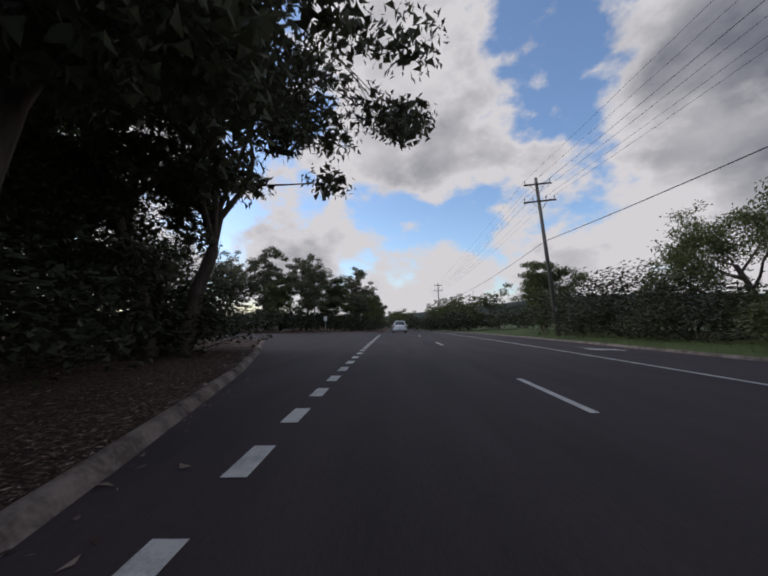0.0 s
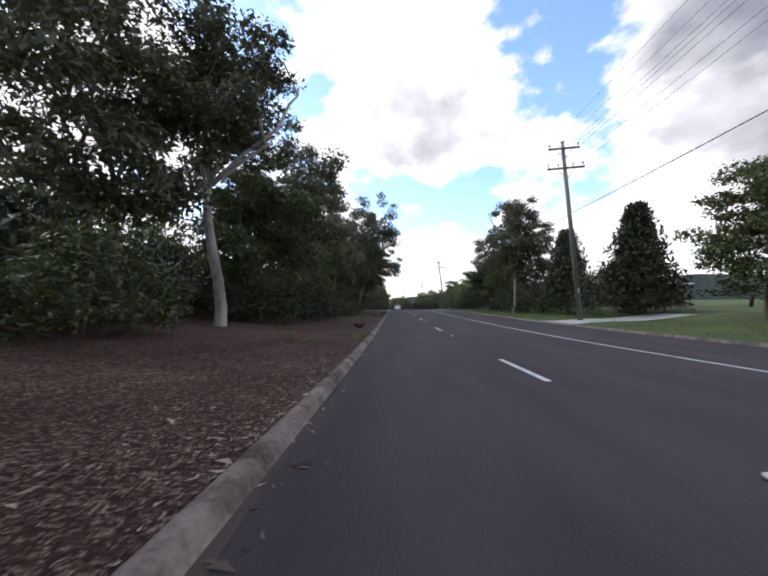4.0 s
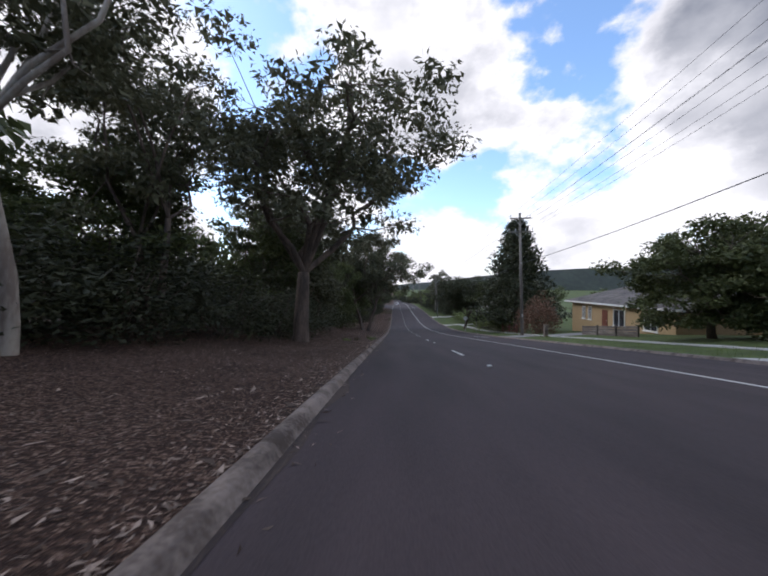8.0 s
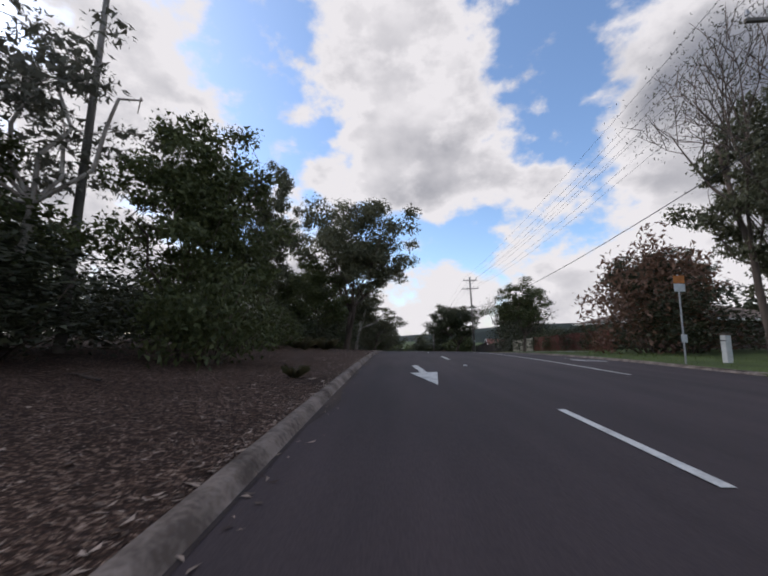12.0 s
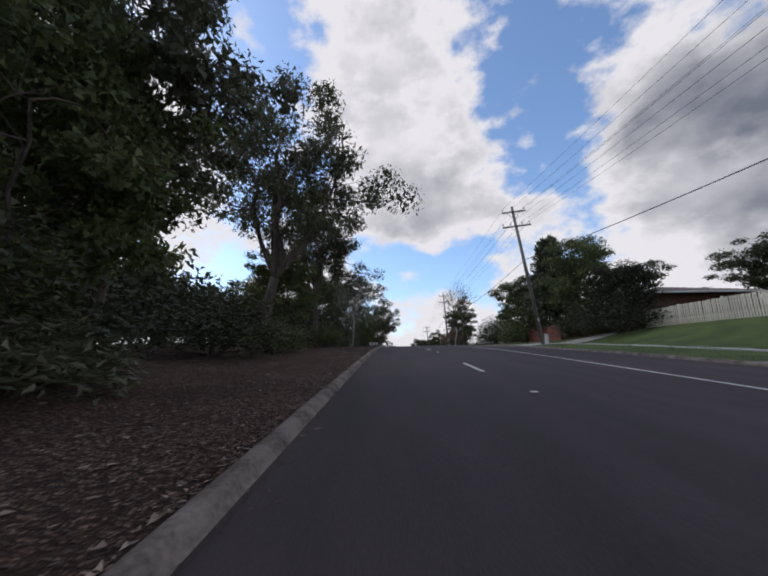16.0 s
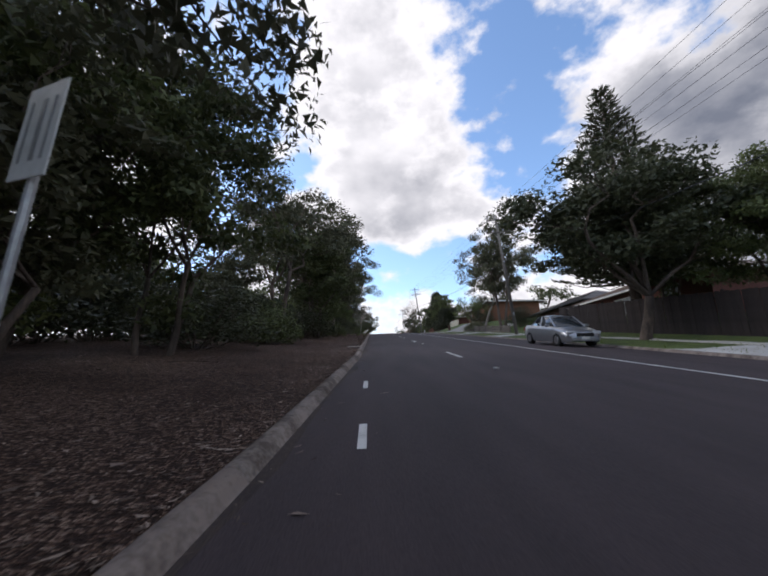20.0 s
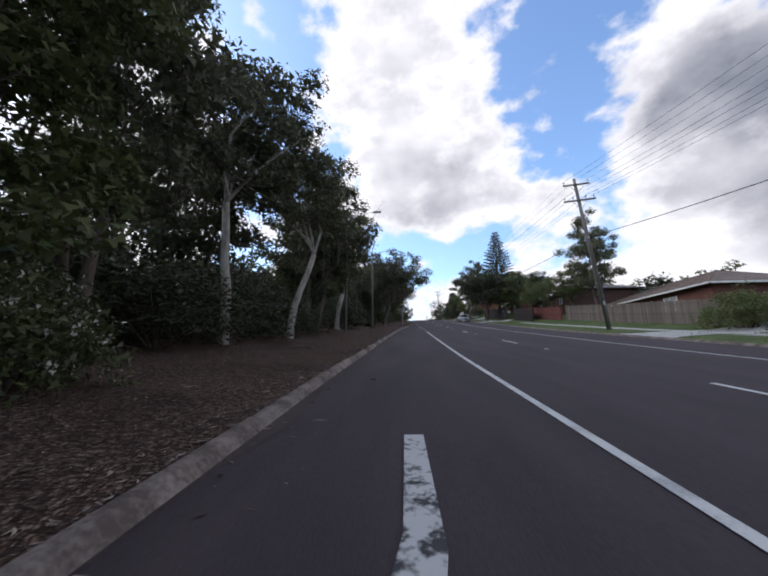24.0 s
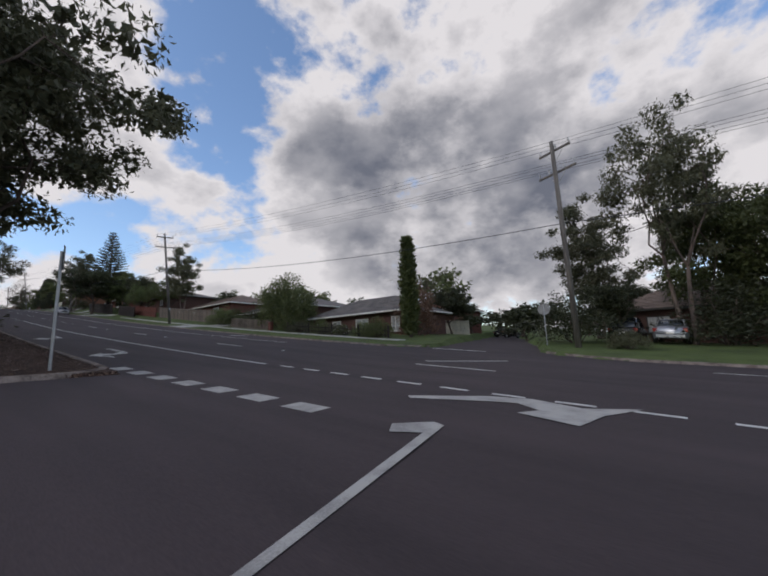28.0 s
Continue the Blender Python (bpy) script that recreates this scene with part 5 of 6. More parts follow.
# ---------------------------------------------------------------- houses
M_BRICK_TAN = material("tan_brick", (0.40, 0.29, 0.16), (0.30, 0.21, 0.115), scale=6, fine=40, rough=0.9, bump=0.4, stretch=(1, 1, 3))
M_BRICK_RED = material("red_brick", (0.17, 0.068, 0.05), (0.10, 0.045, 0.036), scale=6, fine=40, rough=0.9, bump=0.4, stretch=(1, 1, 3))
M_BRICK_ORANGE = material("orange_brick", (0.30, 0.12, 0.058), (0.22, 0.09, 0.048), scale=6, fine=40, rough=0.9, bump=0.4, stretch=(1, 1, 3))
M_BRICK_BROWN = material("russet_brick", (0.23, 0.105, 0.06), (0.15, 0.07, 0.045), scale=6, fine=40, rough=0.9, bump=0.4, stretch=(1, 1, 3))
M_BRICK_DARK = material("brown_brick", (0.115, 0.06, 0.047), (0.068, 0.04, 0.034), scale=6, fine=40, rough=0.9, bump=0.4, stretch=(1, 1, 3))
M_TILE_GREY = material("grey_roof_tile", (0.15, 0.135, 0.125), (0.085, 0.078, 0.075), scale=1.2, fine=14, rough=0.85, bump=0.4, vary=0.12)
M_TILE_RED = material("red_roof_tile", (0.18, 0.08, 0.06), (0.12, 0.055, 0.044), scale=1.2, fine=14, rough=0.85, bump=0.4, vary=0.12)
M_TILE_BROWN = material("brown_roof_tile", (0.20, 0.15, 0.12), (0.12, 0.09, 0.075), scale=1.2, fine=14, rough=0.85, bump=0.4, vary=0.12)
M_TRIM = material("painted_trim", (0.72, 0.70, 0.64), (0.60, 0.58, 0.53), scale=3, fine=25, rough=0.6, bump=0.05)
M_DARK_TRIM = material("dark_trim", (0.06, 0.055, 0.05), rough=0.6, bump=0.1)
M_DOOR = material("door_paint", (0.16, 0.06, 0.04), rough=0.5, bump=0.1)
M_PALING = material("grey_paling", (0.21, 0.175, 0.145), (0.11, 0.088, 0.072), scale=3, fine=22, rough=0.9, bump=0.5, vary=0.25, stretch=(1, 1, 0.15))
M_DARK_FENCE = material("dark_fence", (0.035, 0.026, 0.024), (0.022, 0.017, 0.016), scale=2, fine=20, rough=0.8, bump=0.3, vary=0.2)
M_RED_FENCE = material("red_fence", (0.17, 0.055, 0.04), (0.11, 0.04, 0.03), scale=2, fine=20, rough=0.7, bump=0.2, vary=0.15)
M_CREAM = material("cream_fence", (0.62, 0.58, 0.47), (0.48, 0.45, 0.37), scale=3, fine=20, rough=0.8, bump=0.2, vary=0.1)
M_SLEEPER = material("timber_sleeper", (0.17, 0.145, 0.125), (0.09, 0.075, 0.065), scale=3, fine=16, rough=0.9, bump=0.6, vary=0.25, stretch=(1, 0.15, 1))
M_DRIVE_GREY = material("grey_drive", (0.25, 0.24, 0.235), (0.18, 0.175, 0.17), scale=0.8, fine=25, rough=0.9, bump=0.2, depth=0.006)


def glass_material(name, tint, rough=0.05):
    m = bpy.data.materials.new(name)
    m.use_nodes = True
    b = m.node_tree.nodes["Principled BSDF"]
    b.inputs["Base Color"].default_value = (*tint, 1)
    b.inputs["Roughness"].default_value = rough
    b.inputs["Specular IOR Level"].default_value = 0.6
    b.inputs["Coat Weight"].default_value = 0.5
    return m


M_PANE = glass_material("window_pane", (0.035, 0.04, 0.045))
M_CURTAIN = material("curtained_pane", (0.42, 0.43, 0.43), (0.26, 0.27, 0.28), scale=1.5, fine=10, rough=0.25, bump=0.0, stretch=(5, 5, 0.3))


def roof_mesh(w, d, rise, eave, hip, thick=0.12):
    """A hipped or gabled roof over a plan w by d, its ridge along w."""
    a, b = w / 2 + eave, d / 2 + eave
    r = max(0.01, (a - b) if hip else a)
    pts = [(-a, -b, 0), (a, -b, 0), (a, b, 0), (-a, b, 0), (-r, 0, rise), (r, 0, rise)]
    verts = pts + [(x, y, z - thick) for x, y, z in pts]
    up = [(0, 1, 5, 4), (2, 3, 4, 5), (1, 2, 5), (3, 0, 4)]
    faces = up + [tuple(i + 6 for i in reversed(f)) for f in up]
    faces += [(0, 6, 7, 1), (1, 7, 8, 2), (2, 8, 9, 3), (3, 9, 6, 0)]
    return verts, faces


def tile_courses(w, d, rise, eave, hip, parent, mat):
    """Courses of roof tiles as low steps along the two long slopes."""
    a, b = w / 2 + eave, d / 2 + eave
    n = max(6, int(math.hypot(b, rise) / 0.34))
    for sgn in (-1, 1):
        for i in range(n):
            u0, u1 = i / n, (i + 1) / n
            half0, half1 = (a - b * u0 if hip else a), (a - b * u1 if hip else a)
            y0, y1 = sgn * b * (1 - u0), sgn * b * (1 - u1)
            z0, z1 = rise * u0 + 0.055, rise * u1 + 0.02
            v = [(-half0, y0, z0), (half0, y0, z0), (half1, y1, z1), (-half1, y1, z1), (-half0, y0, z0 - 0.05), (half0, y0, z0 - 0.05)]
            f = [(0, 1, 2, 3), (4, 5, 1, 0)] if sgn < 0 else [(3, 2, 1, 0), (0, 1, 5, 4)]
            mesh_part("tile_course", mesh_from("tile_course", v, f, mat), parent)


def window(parent, u, z, w, h, face_y, curtain=True, trim=None):
    """A window in the front wall, set into a reveal with frame, sill and panes."""
    t = trim or M_TRIM
    win = part("window", box((w, 0.06, h), (u, face_y + 0.02, z + h / 2)), M_CURTAIN if curtain else M_PANE, parent, "window with pale curtains" if curtain else "dark window")
    for sx in (-1, 1):
        part("frame", box((0.07, 0.10, h + 0.12), (u + sx * w / 2, face_y - 0.02, z + h / 2), 0.008), t, win)
    for zz in (z, z + h):
        part("frame", box((w - 0.08, 0.10, 0.07), (u, face_y - 0.02, zz), 0.008), t, win)
    part("mullion", box((0.05, 0.07, h - 0.08), (u, face_y - 0.025, z + h / 2)), t, win)
    part("sill", box((w + 0.2, 0.16, 0.07), (u, face_y - 0.06, z - 0.08), 0.01), t, win)
    return win


def house(x, y0, y1, depth, wall, roof, label, wall_h=2.6, rise=1.7, hip=True, windows=(), door=None, gable=None, chimney=None, eave=0.55, curtain=True, lift=0.0, trim=None):
    """A house whose front runs along the road from y0 to y1 at x; its local x runs towards -y."""
    w, yc = y1 - y0, (y0 + y1) / 2
    base = ground_z(x + 1, yc) + lift
    root = thing("house", pose(x + depth / 2, yc, base, 0, 0, -90), label, "house")
    f = -depth / 2
    walls = bmesh.new()
    box((w, depth, wall_h + 1.6), (0, 0, (wall_h - 1.6) / 2), 0, walls)
    part("wall", walls, wall, root)
    v, fc = roof_mesh(w, depth, rise, eave, hip)
    top = mesh_part("roof", mesh_from("roof", v, fc, roof), root, "tiled roof", pose(0, 0, wall_h + 0.1))
    tile_courses(w, depth, rise, eave, hip, top, roof)
    for sgn in (-1, 1):
        part("gutter", box((w + 2 * eave + 0.1, 0.12, 0.16), (0, sgn * (depth / 2 + eave + 0.05), wall_h + 0.02), 0.02), trim or M_TRIM, root, "painted gutter")
        part("gutter", box((0.12, depth + 2 * eave - 0.14, 0.16), (sgn * (w / 2 + eave + 0.05), 0, wall_h + 0.02), 0.02), trim or M_TRIM, root, "painted gutter")
    if not hip:
        for sgn in (-1, 1):
            bm = bmesh.new()
            q = [bm.verts.new((sgn * (w / 2 - 0.02), yy, zz)) for yy, zz in ((-depth / 2, wall_h - 0.05), (depth / 2, wall_h - 0.05), (0, wall_h + rise * 0.93))]
            bm.faces.new(q)
            part("gable_wall", bm, wall, root)
    for u, z, ww, hh in windows:
        window(root, u, z, ww, hh, f, curtain, trim)
    if door is not None:
        dr = part("door", box((0.9, 0.06, 2.05), (door, f - 0.01, 1.02), 0.01), M_DOOR, root, "painted front door")
        part("handle", box((0.05, 0.06, 0.12), (door + 0.34, f - 0.06, 1.0), 0.01), M_STEEL, dr)
        part("step", box((1.5, 0.8, 0.3), (door, f - 0.42, -0.05), 0.02), M_PATH, root)
    if gable:
        u, gw, gr = gable
        bay = part("bay", box((gw, 1.6, wall_h + 1.6), (u, f - 0.8, (wall_h - 1.6) / 2)), wall, root, "projecting gabled bay")
        bm = bmesh.new()
        q = [bm.verts.new(p) for p in ((u - gw / 2, f - 1.6, wall_h - 0.02), (u + gw / 2, f - 1.6, wall_h - 0.02), (u, f - 1.6, wall_h + gr))]
        bm.faces.new(q)
        part("gable_wall", bm, wall, bay)
        for sgn in (-1, 1):
            pts = [(u, f - 2.1, wall_h + gr + 0.12), (u, f + depth * 0.45, wall_h + gr + 0.12), (u + sgn * (gw / 2 + 0.5), f + depth * 0.45, wall_h - 0.1), (u + sgn * (gw / 2 + 0.5), f - 2.1, wall_h - 0.1)]
            vs = pts + [(a, b, c - 0.12) for a, b, c in pts]
            part_ = mesh_from("bay_roof", vs, [(0, 1, 2, 3), (7, 6, 5, 4), (0, 3, 7, 4), (3, 2, 6, 7), (1, 0, 4, 5), (2, 1, 5, 6)], roof)
            mesh_part("bay_roof", part_, bay)
            a, b = Vector((u, f - 2.13, wall_h + gr + 0.06)), Vector((u + sgn * (gw / 2 + 0.5), f - 2.13, wall_h - 0.16))
            part("bargeboard", cyl(0.09, 0.09, a, b, 4), trim or M_TRIM, bay, "pale bargeboard")
        for du in (-gw * 0.2, gw * 0.2):
            window(bay, u + du, 0.9, 0.75, 1.25, f - 1.6, curtain, trim)
    if chimney is not None:
        ch = part("chimney", box((0.8, 0.6, 1.5), (chimney, 0.6, wall_h + rise * 0.75), 0.02), wall, root)
        part("chimney_cap", box((0.95, 0.75, 0.12), (chimney, 0.6, wall_h + rise * 0.75 + 0.8), 0.02), M_KERB, ch)
    return root


house(20.5, -113, -98, 9, M_BRICK_TAN, M_TILE_GREY, "low tan brick house with grey tiled roof", windows=[(-5.0, 0.9, 0.5, 1.3), (-3.8, 0.9, 0.5, 1.3), (1.0, 0.7, 1.6, 1.5), (5.0, 0.8, 1.5, 1.3)], door=-1.2, curtain=False, rise=1.9)
house(25.5, -137, -119, 9, M_BRICK_ORANGE, M_TILE_RED, "orange brick house with red tiled roof and gabled bay", windows=[(2, 0.9, 1.6, 1.3), (6, 0.9, 1.4, 1.3)], gable=(-4.5, 7.0, 2.5), rise=1.9, lift=-0.3)
house(20.5, -281.5, -267.5, 9, M_BRICK_BROWN, M_TILE_BROWN, "brown brick house with low pitched roof and pale gutter", wall_h=2.7, rise=1.1, windows=[(-4.8, 0.4, 0.9, 1.9), (-0.6, 0.5, 2.4, 1.7)], door=-3.4,
      chimney=3.0, eave=0.8)
house(24.5, -303, -288.5, 9, M_BRICK_DARK, M_TILE_GREY, "dark brick house with grey tiled hip roof", windows=[(-3, 0.9, 1.8, 1.2), (3, 0.9, 1.8, 1.2)], rise=2.0, lift=-1.5, trim=M_DARK_TRIM)
house(21.0, -322, -306, 9, M_BRICK_RED, M_TILE_BROWN, "red brick house with brown tiled roof", windows=[(-5, 0.9, 1.2, 1.3), (0, 0.8, 2.0, 1.4), (5, 0.9, 1.2, 1.3)], door=-2.5, rise=1.9, lift=-0.8)
house(21.5, -344, -328, 9, M_BRICK_DARK, M_TILE_GREY, "dark house with low grey roof behind the fence", windows=[(-4, 0.9, 1.6, 1.2), (4, 0.9, 1.6, 1.2)], rise=1.6, trim=M_DARK_TRIM)
house(22.0, -366, -349, 9, M_BRICK_RED, M_TILE_BROWN, "brick house with brown tiled roof behind the paling fence", windows=[(-4, 1.0, 1.6, 1.2), (4, 1.0, 1.6, 1.2)], rise=2.0, lift=-0.8)
house(22.0, -385, -369, 9, M_BRICK_DARK, M_TILE_GREY, "brick house with grey tiled hip roof behind shrubs", windows=[(-4, 1.0, 1.6, 1.2), (4, 1.0, 1.6, 1.2)], rise=1.8, lift=-0.8)
house(20.0, -400.8, -388.0, 7.5, M_BRICK_DARK, M_TILE_GREY, "dark red brick corner house with grey tiled hip roof", windows=[(-5.2, 0.7, 0.9, 1.3), (-2.6, 0.8, 1.2, 1.3), (1.0, 0.7, 1.6, 1.4), (5.2, 0.8, 0.9, 1.3)], door=3.4,
      rise=2.0, gable=None, curtain=True, lift=-1.0)
house(27.0, -428, -416, 9, M_BRICK_DARK, M_TILE_BROWN, "dark brick house with brown tiled roof past the junction", windows=[(-3, 0.9, 1.4, 1.2)], rise=2.2, trim=M_DARK_TRIM)
house(36.0, -397.5, -385, 9, M_BRICK_RED, M_TILE_RED, "brick house with red tiled roof along the opposite street", windows=[(0, 0.9, 1.6, 1.2)], rise=1.8)
house(19.0, -60, -46, 9, M_BRICK_DARK, M_TILE_GREY, "dark brick house behind garden trees", windows=[(-3, 0.9, 1.6, 1.2), (3, 0.9, 1.6, 1.2)])
house(24.0, -20, -6, 9, M_BRICK_RED, M_TILE_BROWN, "brick house hidden behind garden trees", windows=[(-3, 0.9, 1.6, 1.2)])
house(21.0, -252, -238, 9, M_BRICK_RED, M_TILE_BROWN, "red brick house behind the hedge", windows=[(-4, 0.8, 1.4, 1.3), (3, 0.8, 1.4, 1.3)], rise=1.4)
house(23.0, -186, -170, 9, M_BRICK_DARK, M_TILE_BROWN, "dark brick house behind the hedge", windows=[(-4, 0.8, 1.4, 1.3)])


# ---------------------------------------------------------------- fences and walls
def fence(x, y0, y1, height, mat, label, step=0.13, width=0.115, gap_top=0.0, post_mat=None, rails=True):
    """Upright boards on two rails and posts, each board a piece of its own."""
    yc = (y0 + y1) / 2
    root = thing("fence", pose(x, y0, 0), label, "fence")
    board = mesh_from("paling", *board_mesh(width, height), mat)
    n = int((y1 - y0) / step)
    r = random.Random(int(abs(y0) * 7))
    for i in range(n):
        y = y0 + (i + 0.5) * step
        mesh_part("paling", board, root, "", pose(0, y - y0, ground_z(x, y) + r.uniform(-0.03, 0.02), 0, r.uniform(-1, 1), r.uniform(-2, 2)))
    m = max(1, int((y1 - y0) / 2.7))
    post = mesh_from("post", *board_mesh(0.11, height + 0.08, 0.1), post_mat or mat)
    for i in range(m + 1):
        y = y0 + (y1 - y0) * i / m
        mesh_part("post", post, root, "", pose(0.09, y - y0, ground_z(x, y)))
        if rails and i < m:
            yb = y0 + (y1 - y0) * (i + 1) / m
            for z in (0.3, height - 0.3):
                a, b = Vector((0.045, y - y0, ground_z(x, y) + z)), Vector((0.045, yb - y0, ground_z(x, yb) + z))
                part("rail", cyl(0.035, 0.035, a, b, 4), post_mat or mat, root)
    return root


def board_mesh(w, h, t=0.02):
    v = [(-t / 2, -w / 2, -0.1), (t / 2, -w / 2, -0.1), (t / 2, w / 2, -0.1), (-t / 2, w / 2, -0.1), (-t / 2, -w / 2, h - 0.02), (t / 2, -w / 2, h - 0.02), (t / 2, w / 2, h - 0.02), (-t / 2, w / 2, h - 0.02),
         (-t / 2, 0, h), (t / 2, 0, h)]
    f = [(0, 1, 5, 4), (1, 2, 6, 9, 5), (2, 3, 7, 6), (3, 0, 4, 8, 7), (4, 5, 9, 8), (6, 7, 8, 9)]
    return v, f


def sleeper_wall(x, y0, y1, rows, label, high=0.2):
    """Stacked timber sleepers between short posts."""
    root = thing("sleeper_wall", pose(x, y0, 0), label, "wall")
    n = max(1, int((y1 - y0) / 2.4))
    for i in range(n):
        a, b = y0 + (y1 - y0) * i / n, y0 + (y1 - y0) * (i + 1) / n
        for k in range(rows):
            za, zb = ground_z(x, a), ground_z(x, b)
            t = Matrix.Rotation(math.atan2(zb - za, b - a), 4, "X")
            part("sleeper", box((0.09, b - a - 0.02, high - 0.015), (0, (a + b) / 2 - y0, (za + zb) / 2 + (k + 0.5) * high), 0.01, None, t), M_SLEEPER, root)
        part("post", box((0.12, 0.12, rows * high + 0.15), (-0.09, a - y0, ground_z(x, a) + rows * high / 2), 0.01), M_SLEEPER, root)
    return root


fence(17.6, -371.5, -350, 1.75, M_PALING, "weathered grey timber paling fence", 0.2, 0.18)
fence(17.2, -349.6, -336.5, 1.7, M_RED_FENCE, "dark red boarded fence beside the drive", 0.25, 0.24)
fence(15.8, -343.5, -334.7, 1.9, M_DARK_FENCE, "tall dark brown boarded fence", 0.25, 0.24)
fence(15.8, -330.3, -313, 2.1, M_DARK_FENCE, "tall black boarded fence under trees", 0.25, 0.24)
fence(19.0, -263.5, -254, 1.25, M_CREAM, "pale picket fence on the raised lawn", 0.16, 0.11)
fence(16.6, -163, -150.2, 1.8, M_DARK_FENCE, "dark brush fence below the hedge", 0.25, 0.24)
fence(16.8, -170.5, -163.6, 1.6, M_CREAM, "cream painted picket fence", 0.22, 0.15)
fence(16.9, -186, -171, 1.6, M_RED_FENCE, "brown picket fence in front of the hedge", 0.24, 0.12)
fence(16.8, -149.5, -137.5, 2.3, M_DARK_FENCE, "dark slatted fence below the hedge", 0.25, 0.24)
fence(16.4, -246, -238, 1.5, M_RED_FENCE, "red boarded fence beside the drive", 0.25, 0.24)
fence(15.4, -386, -378.5, 1.1, M_PALING, "low grey picket fence among shrubs", 0.2, 0.12)
fence(14.9, -402.5, -390, 0.95, M_DARK_FENCE, "low dark wire and post garden fence", 0.45, 0.04)
fence(14.4, -97, -91.5, 1.0, M_RED_FENCE, "low rail fence in front of the russet bush", 0.9, 0.09)
fence(31, -401.8, -397.5, 1.6, M_CREAM, "cream boarded fence along the opposite street", 0.5, 0.48)
sleeper_wall(14.9, -304, -290, 4, "weathered grey timber sleeper wall below the garden")
sleeper_wall(15.6, -85.5, -71, 6, "dark stacked timber wall behind the street tree", 0.22)
sleeper_wall(17.2, -114, -106.5, 4, "low grey timber wall in front of the house")
sleeper_wall(15.0, -289.5, -284, 2, "low timber edging of the garden bed")


# ---------------------------------------------------------------- drives and footpath
def drive(x1, y0, y1, mat, label, flare=0.6):
    """A paved drive from the kerb up to x1."""
    xs, verts, faces = steps(KERB_R + 0.16, x1, 0.8), [], []
    for i, x in enumerate(xs):
        fl = flare if i == 0 else 0
        for y in (y0 - fl, (y0 + y1) / 2, y1 + fl):
            verts.append((x, y, ground_z(x, y) + 0.03))
    for i in range(len(xs) - 1):
        for k in range(2):
            p = i * 3 + k
            faces.append((p, p + 3, p + 4, p + 1))
    return tagged(new("drive", mesh_from("drive", verts, faces, mat)), label, "drive", kind="structure")


for x1, a, b, m in ((20.2, -283, -270.5, M_DRIVE_GREY), (20, -107.5, -103.5, M_DRIVE_GREY), (23.5, -135, -128.5, M_PATH), (18, -299, -295.5, M_PATH), (15.8, -334.5, -330.5, M_PATH),
                    (20, -376.5, -372.8, M_PATH), (18, -252.5, -249, M_PATH), (18, -39.5, -36, M_PATH), (17, -65, -62, M_PATH), (20.5, -312, -309, M_PATH)):
    drive(x1, a, b, m, "pale concrete drive across the lawn" if m is M_PATH else "grey concrete drive across the lawn")

path = tagged(new("footpath", ribbon("footpath", [-406, -405.9], lambda y: 13.6, lambda y: 14.8, 0.05, M_PATH)), "concrete footpath of separate slabs beside the lawn", "footpath", kind="structure")
slab = mesh_from("slab", [(-0.6, -0.74, 0), (0.6, -0.74, 0), (0.6, 0.74, 0), (-0.6, 0.74, 0), (-0.6, -0.74, -0.08), (0.6, -0.74, -0.08), (0.6, 0.74, -0.08), (-0.6, 0.74, -0.08)],
                 [(0, 1, 2, 3), (4, 5, 1, 0), (5, 6, 2, 1), (6, 7, 3, 2), (7, 4, 0, 3)], M_PATH)
y = -405.0
while y < -60:
    if not inside(y, OPEN_R, 2) and not -222 < y < -186 and y > -405 and not -345 < y < -335 and not -245 < y < -225:
        t = math.degrees(math.atan2(ground_z(14.2, y + 0.7) - ground_z(14.2, y - 0.7), 1.4))
        mesh_part("slab", slab, path, "", pose(14.2, y, ground_z(14.2, y) + 0.045 + 0.01 * math.sin(y * 3), t, 0, 0))
    y += 1.5


# ---------------------------------------------------------------- cars
M_SILVER = material("silver_paint", (0.33, 0.34, 0.36), (0.30, 0.31, 0.33), scale=2, fine=10, rough=0.28, bump=0, metal=0.7, spec=0.5)
M_WHITE_CAR = material("white_paint", (0.72, 0.72, 0.72), (0.66, 0.66, 0.66), scale=2, fine=10, rough=0.3, bump=0, spec=0.5)
M_BLACK_CAR = material("black_paint", (0.02, 0.02, 0.022), rough=0.25, bump=0, spec=0.5)
M_TYRE = material("tyre", (0.02, 0.02, 0.02), rough=0.9, bump=0.2)
M_RIM = material("alloy_rim", (0.35, 0.35, 0.36), rough=0.35, bump=0, metal=0.8)
M_LAMP = glass_material("lamp_lens", (0.45, 0.46, 0.47), 0.1)
M_TAIL = glass_material("tail_lens", (0.30, 0.02, 0.015), 0.15)


def loft(stations):
    """A closed skin over cross-sections of equal length, given as lists of (x, y, z)."""
    verts, faces, n = [], [], len(stations[0])
    for s in stations:
        verts += s
    for i in range(len(stations) - 1):
        for k in range(n - 1):
            p = i * n + k
            faces.append((p, p + n, p + n + 1, p + 1))
    faces.append(tuple(range(n)))
    faces.append(tuple(range((len(stations) - 1) * n, len(stations) * n))[::-1])
    return verts, faces


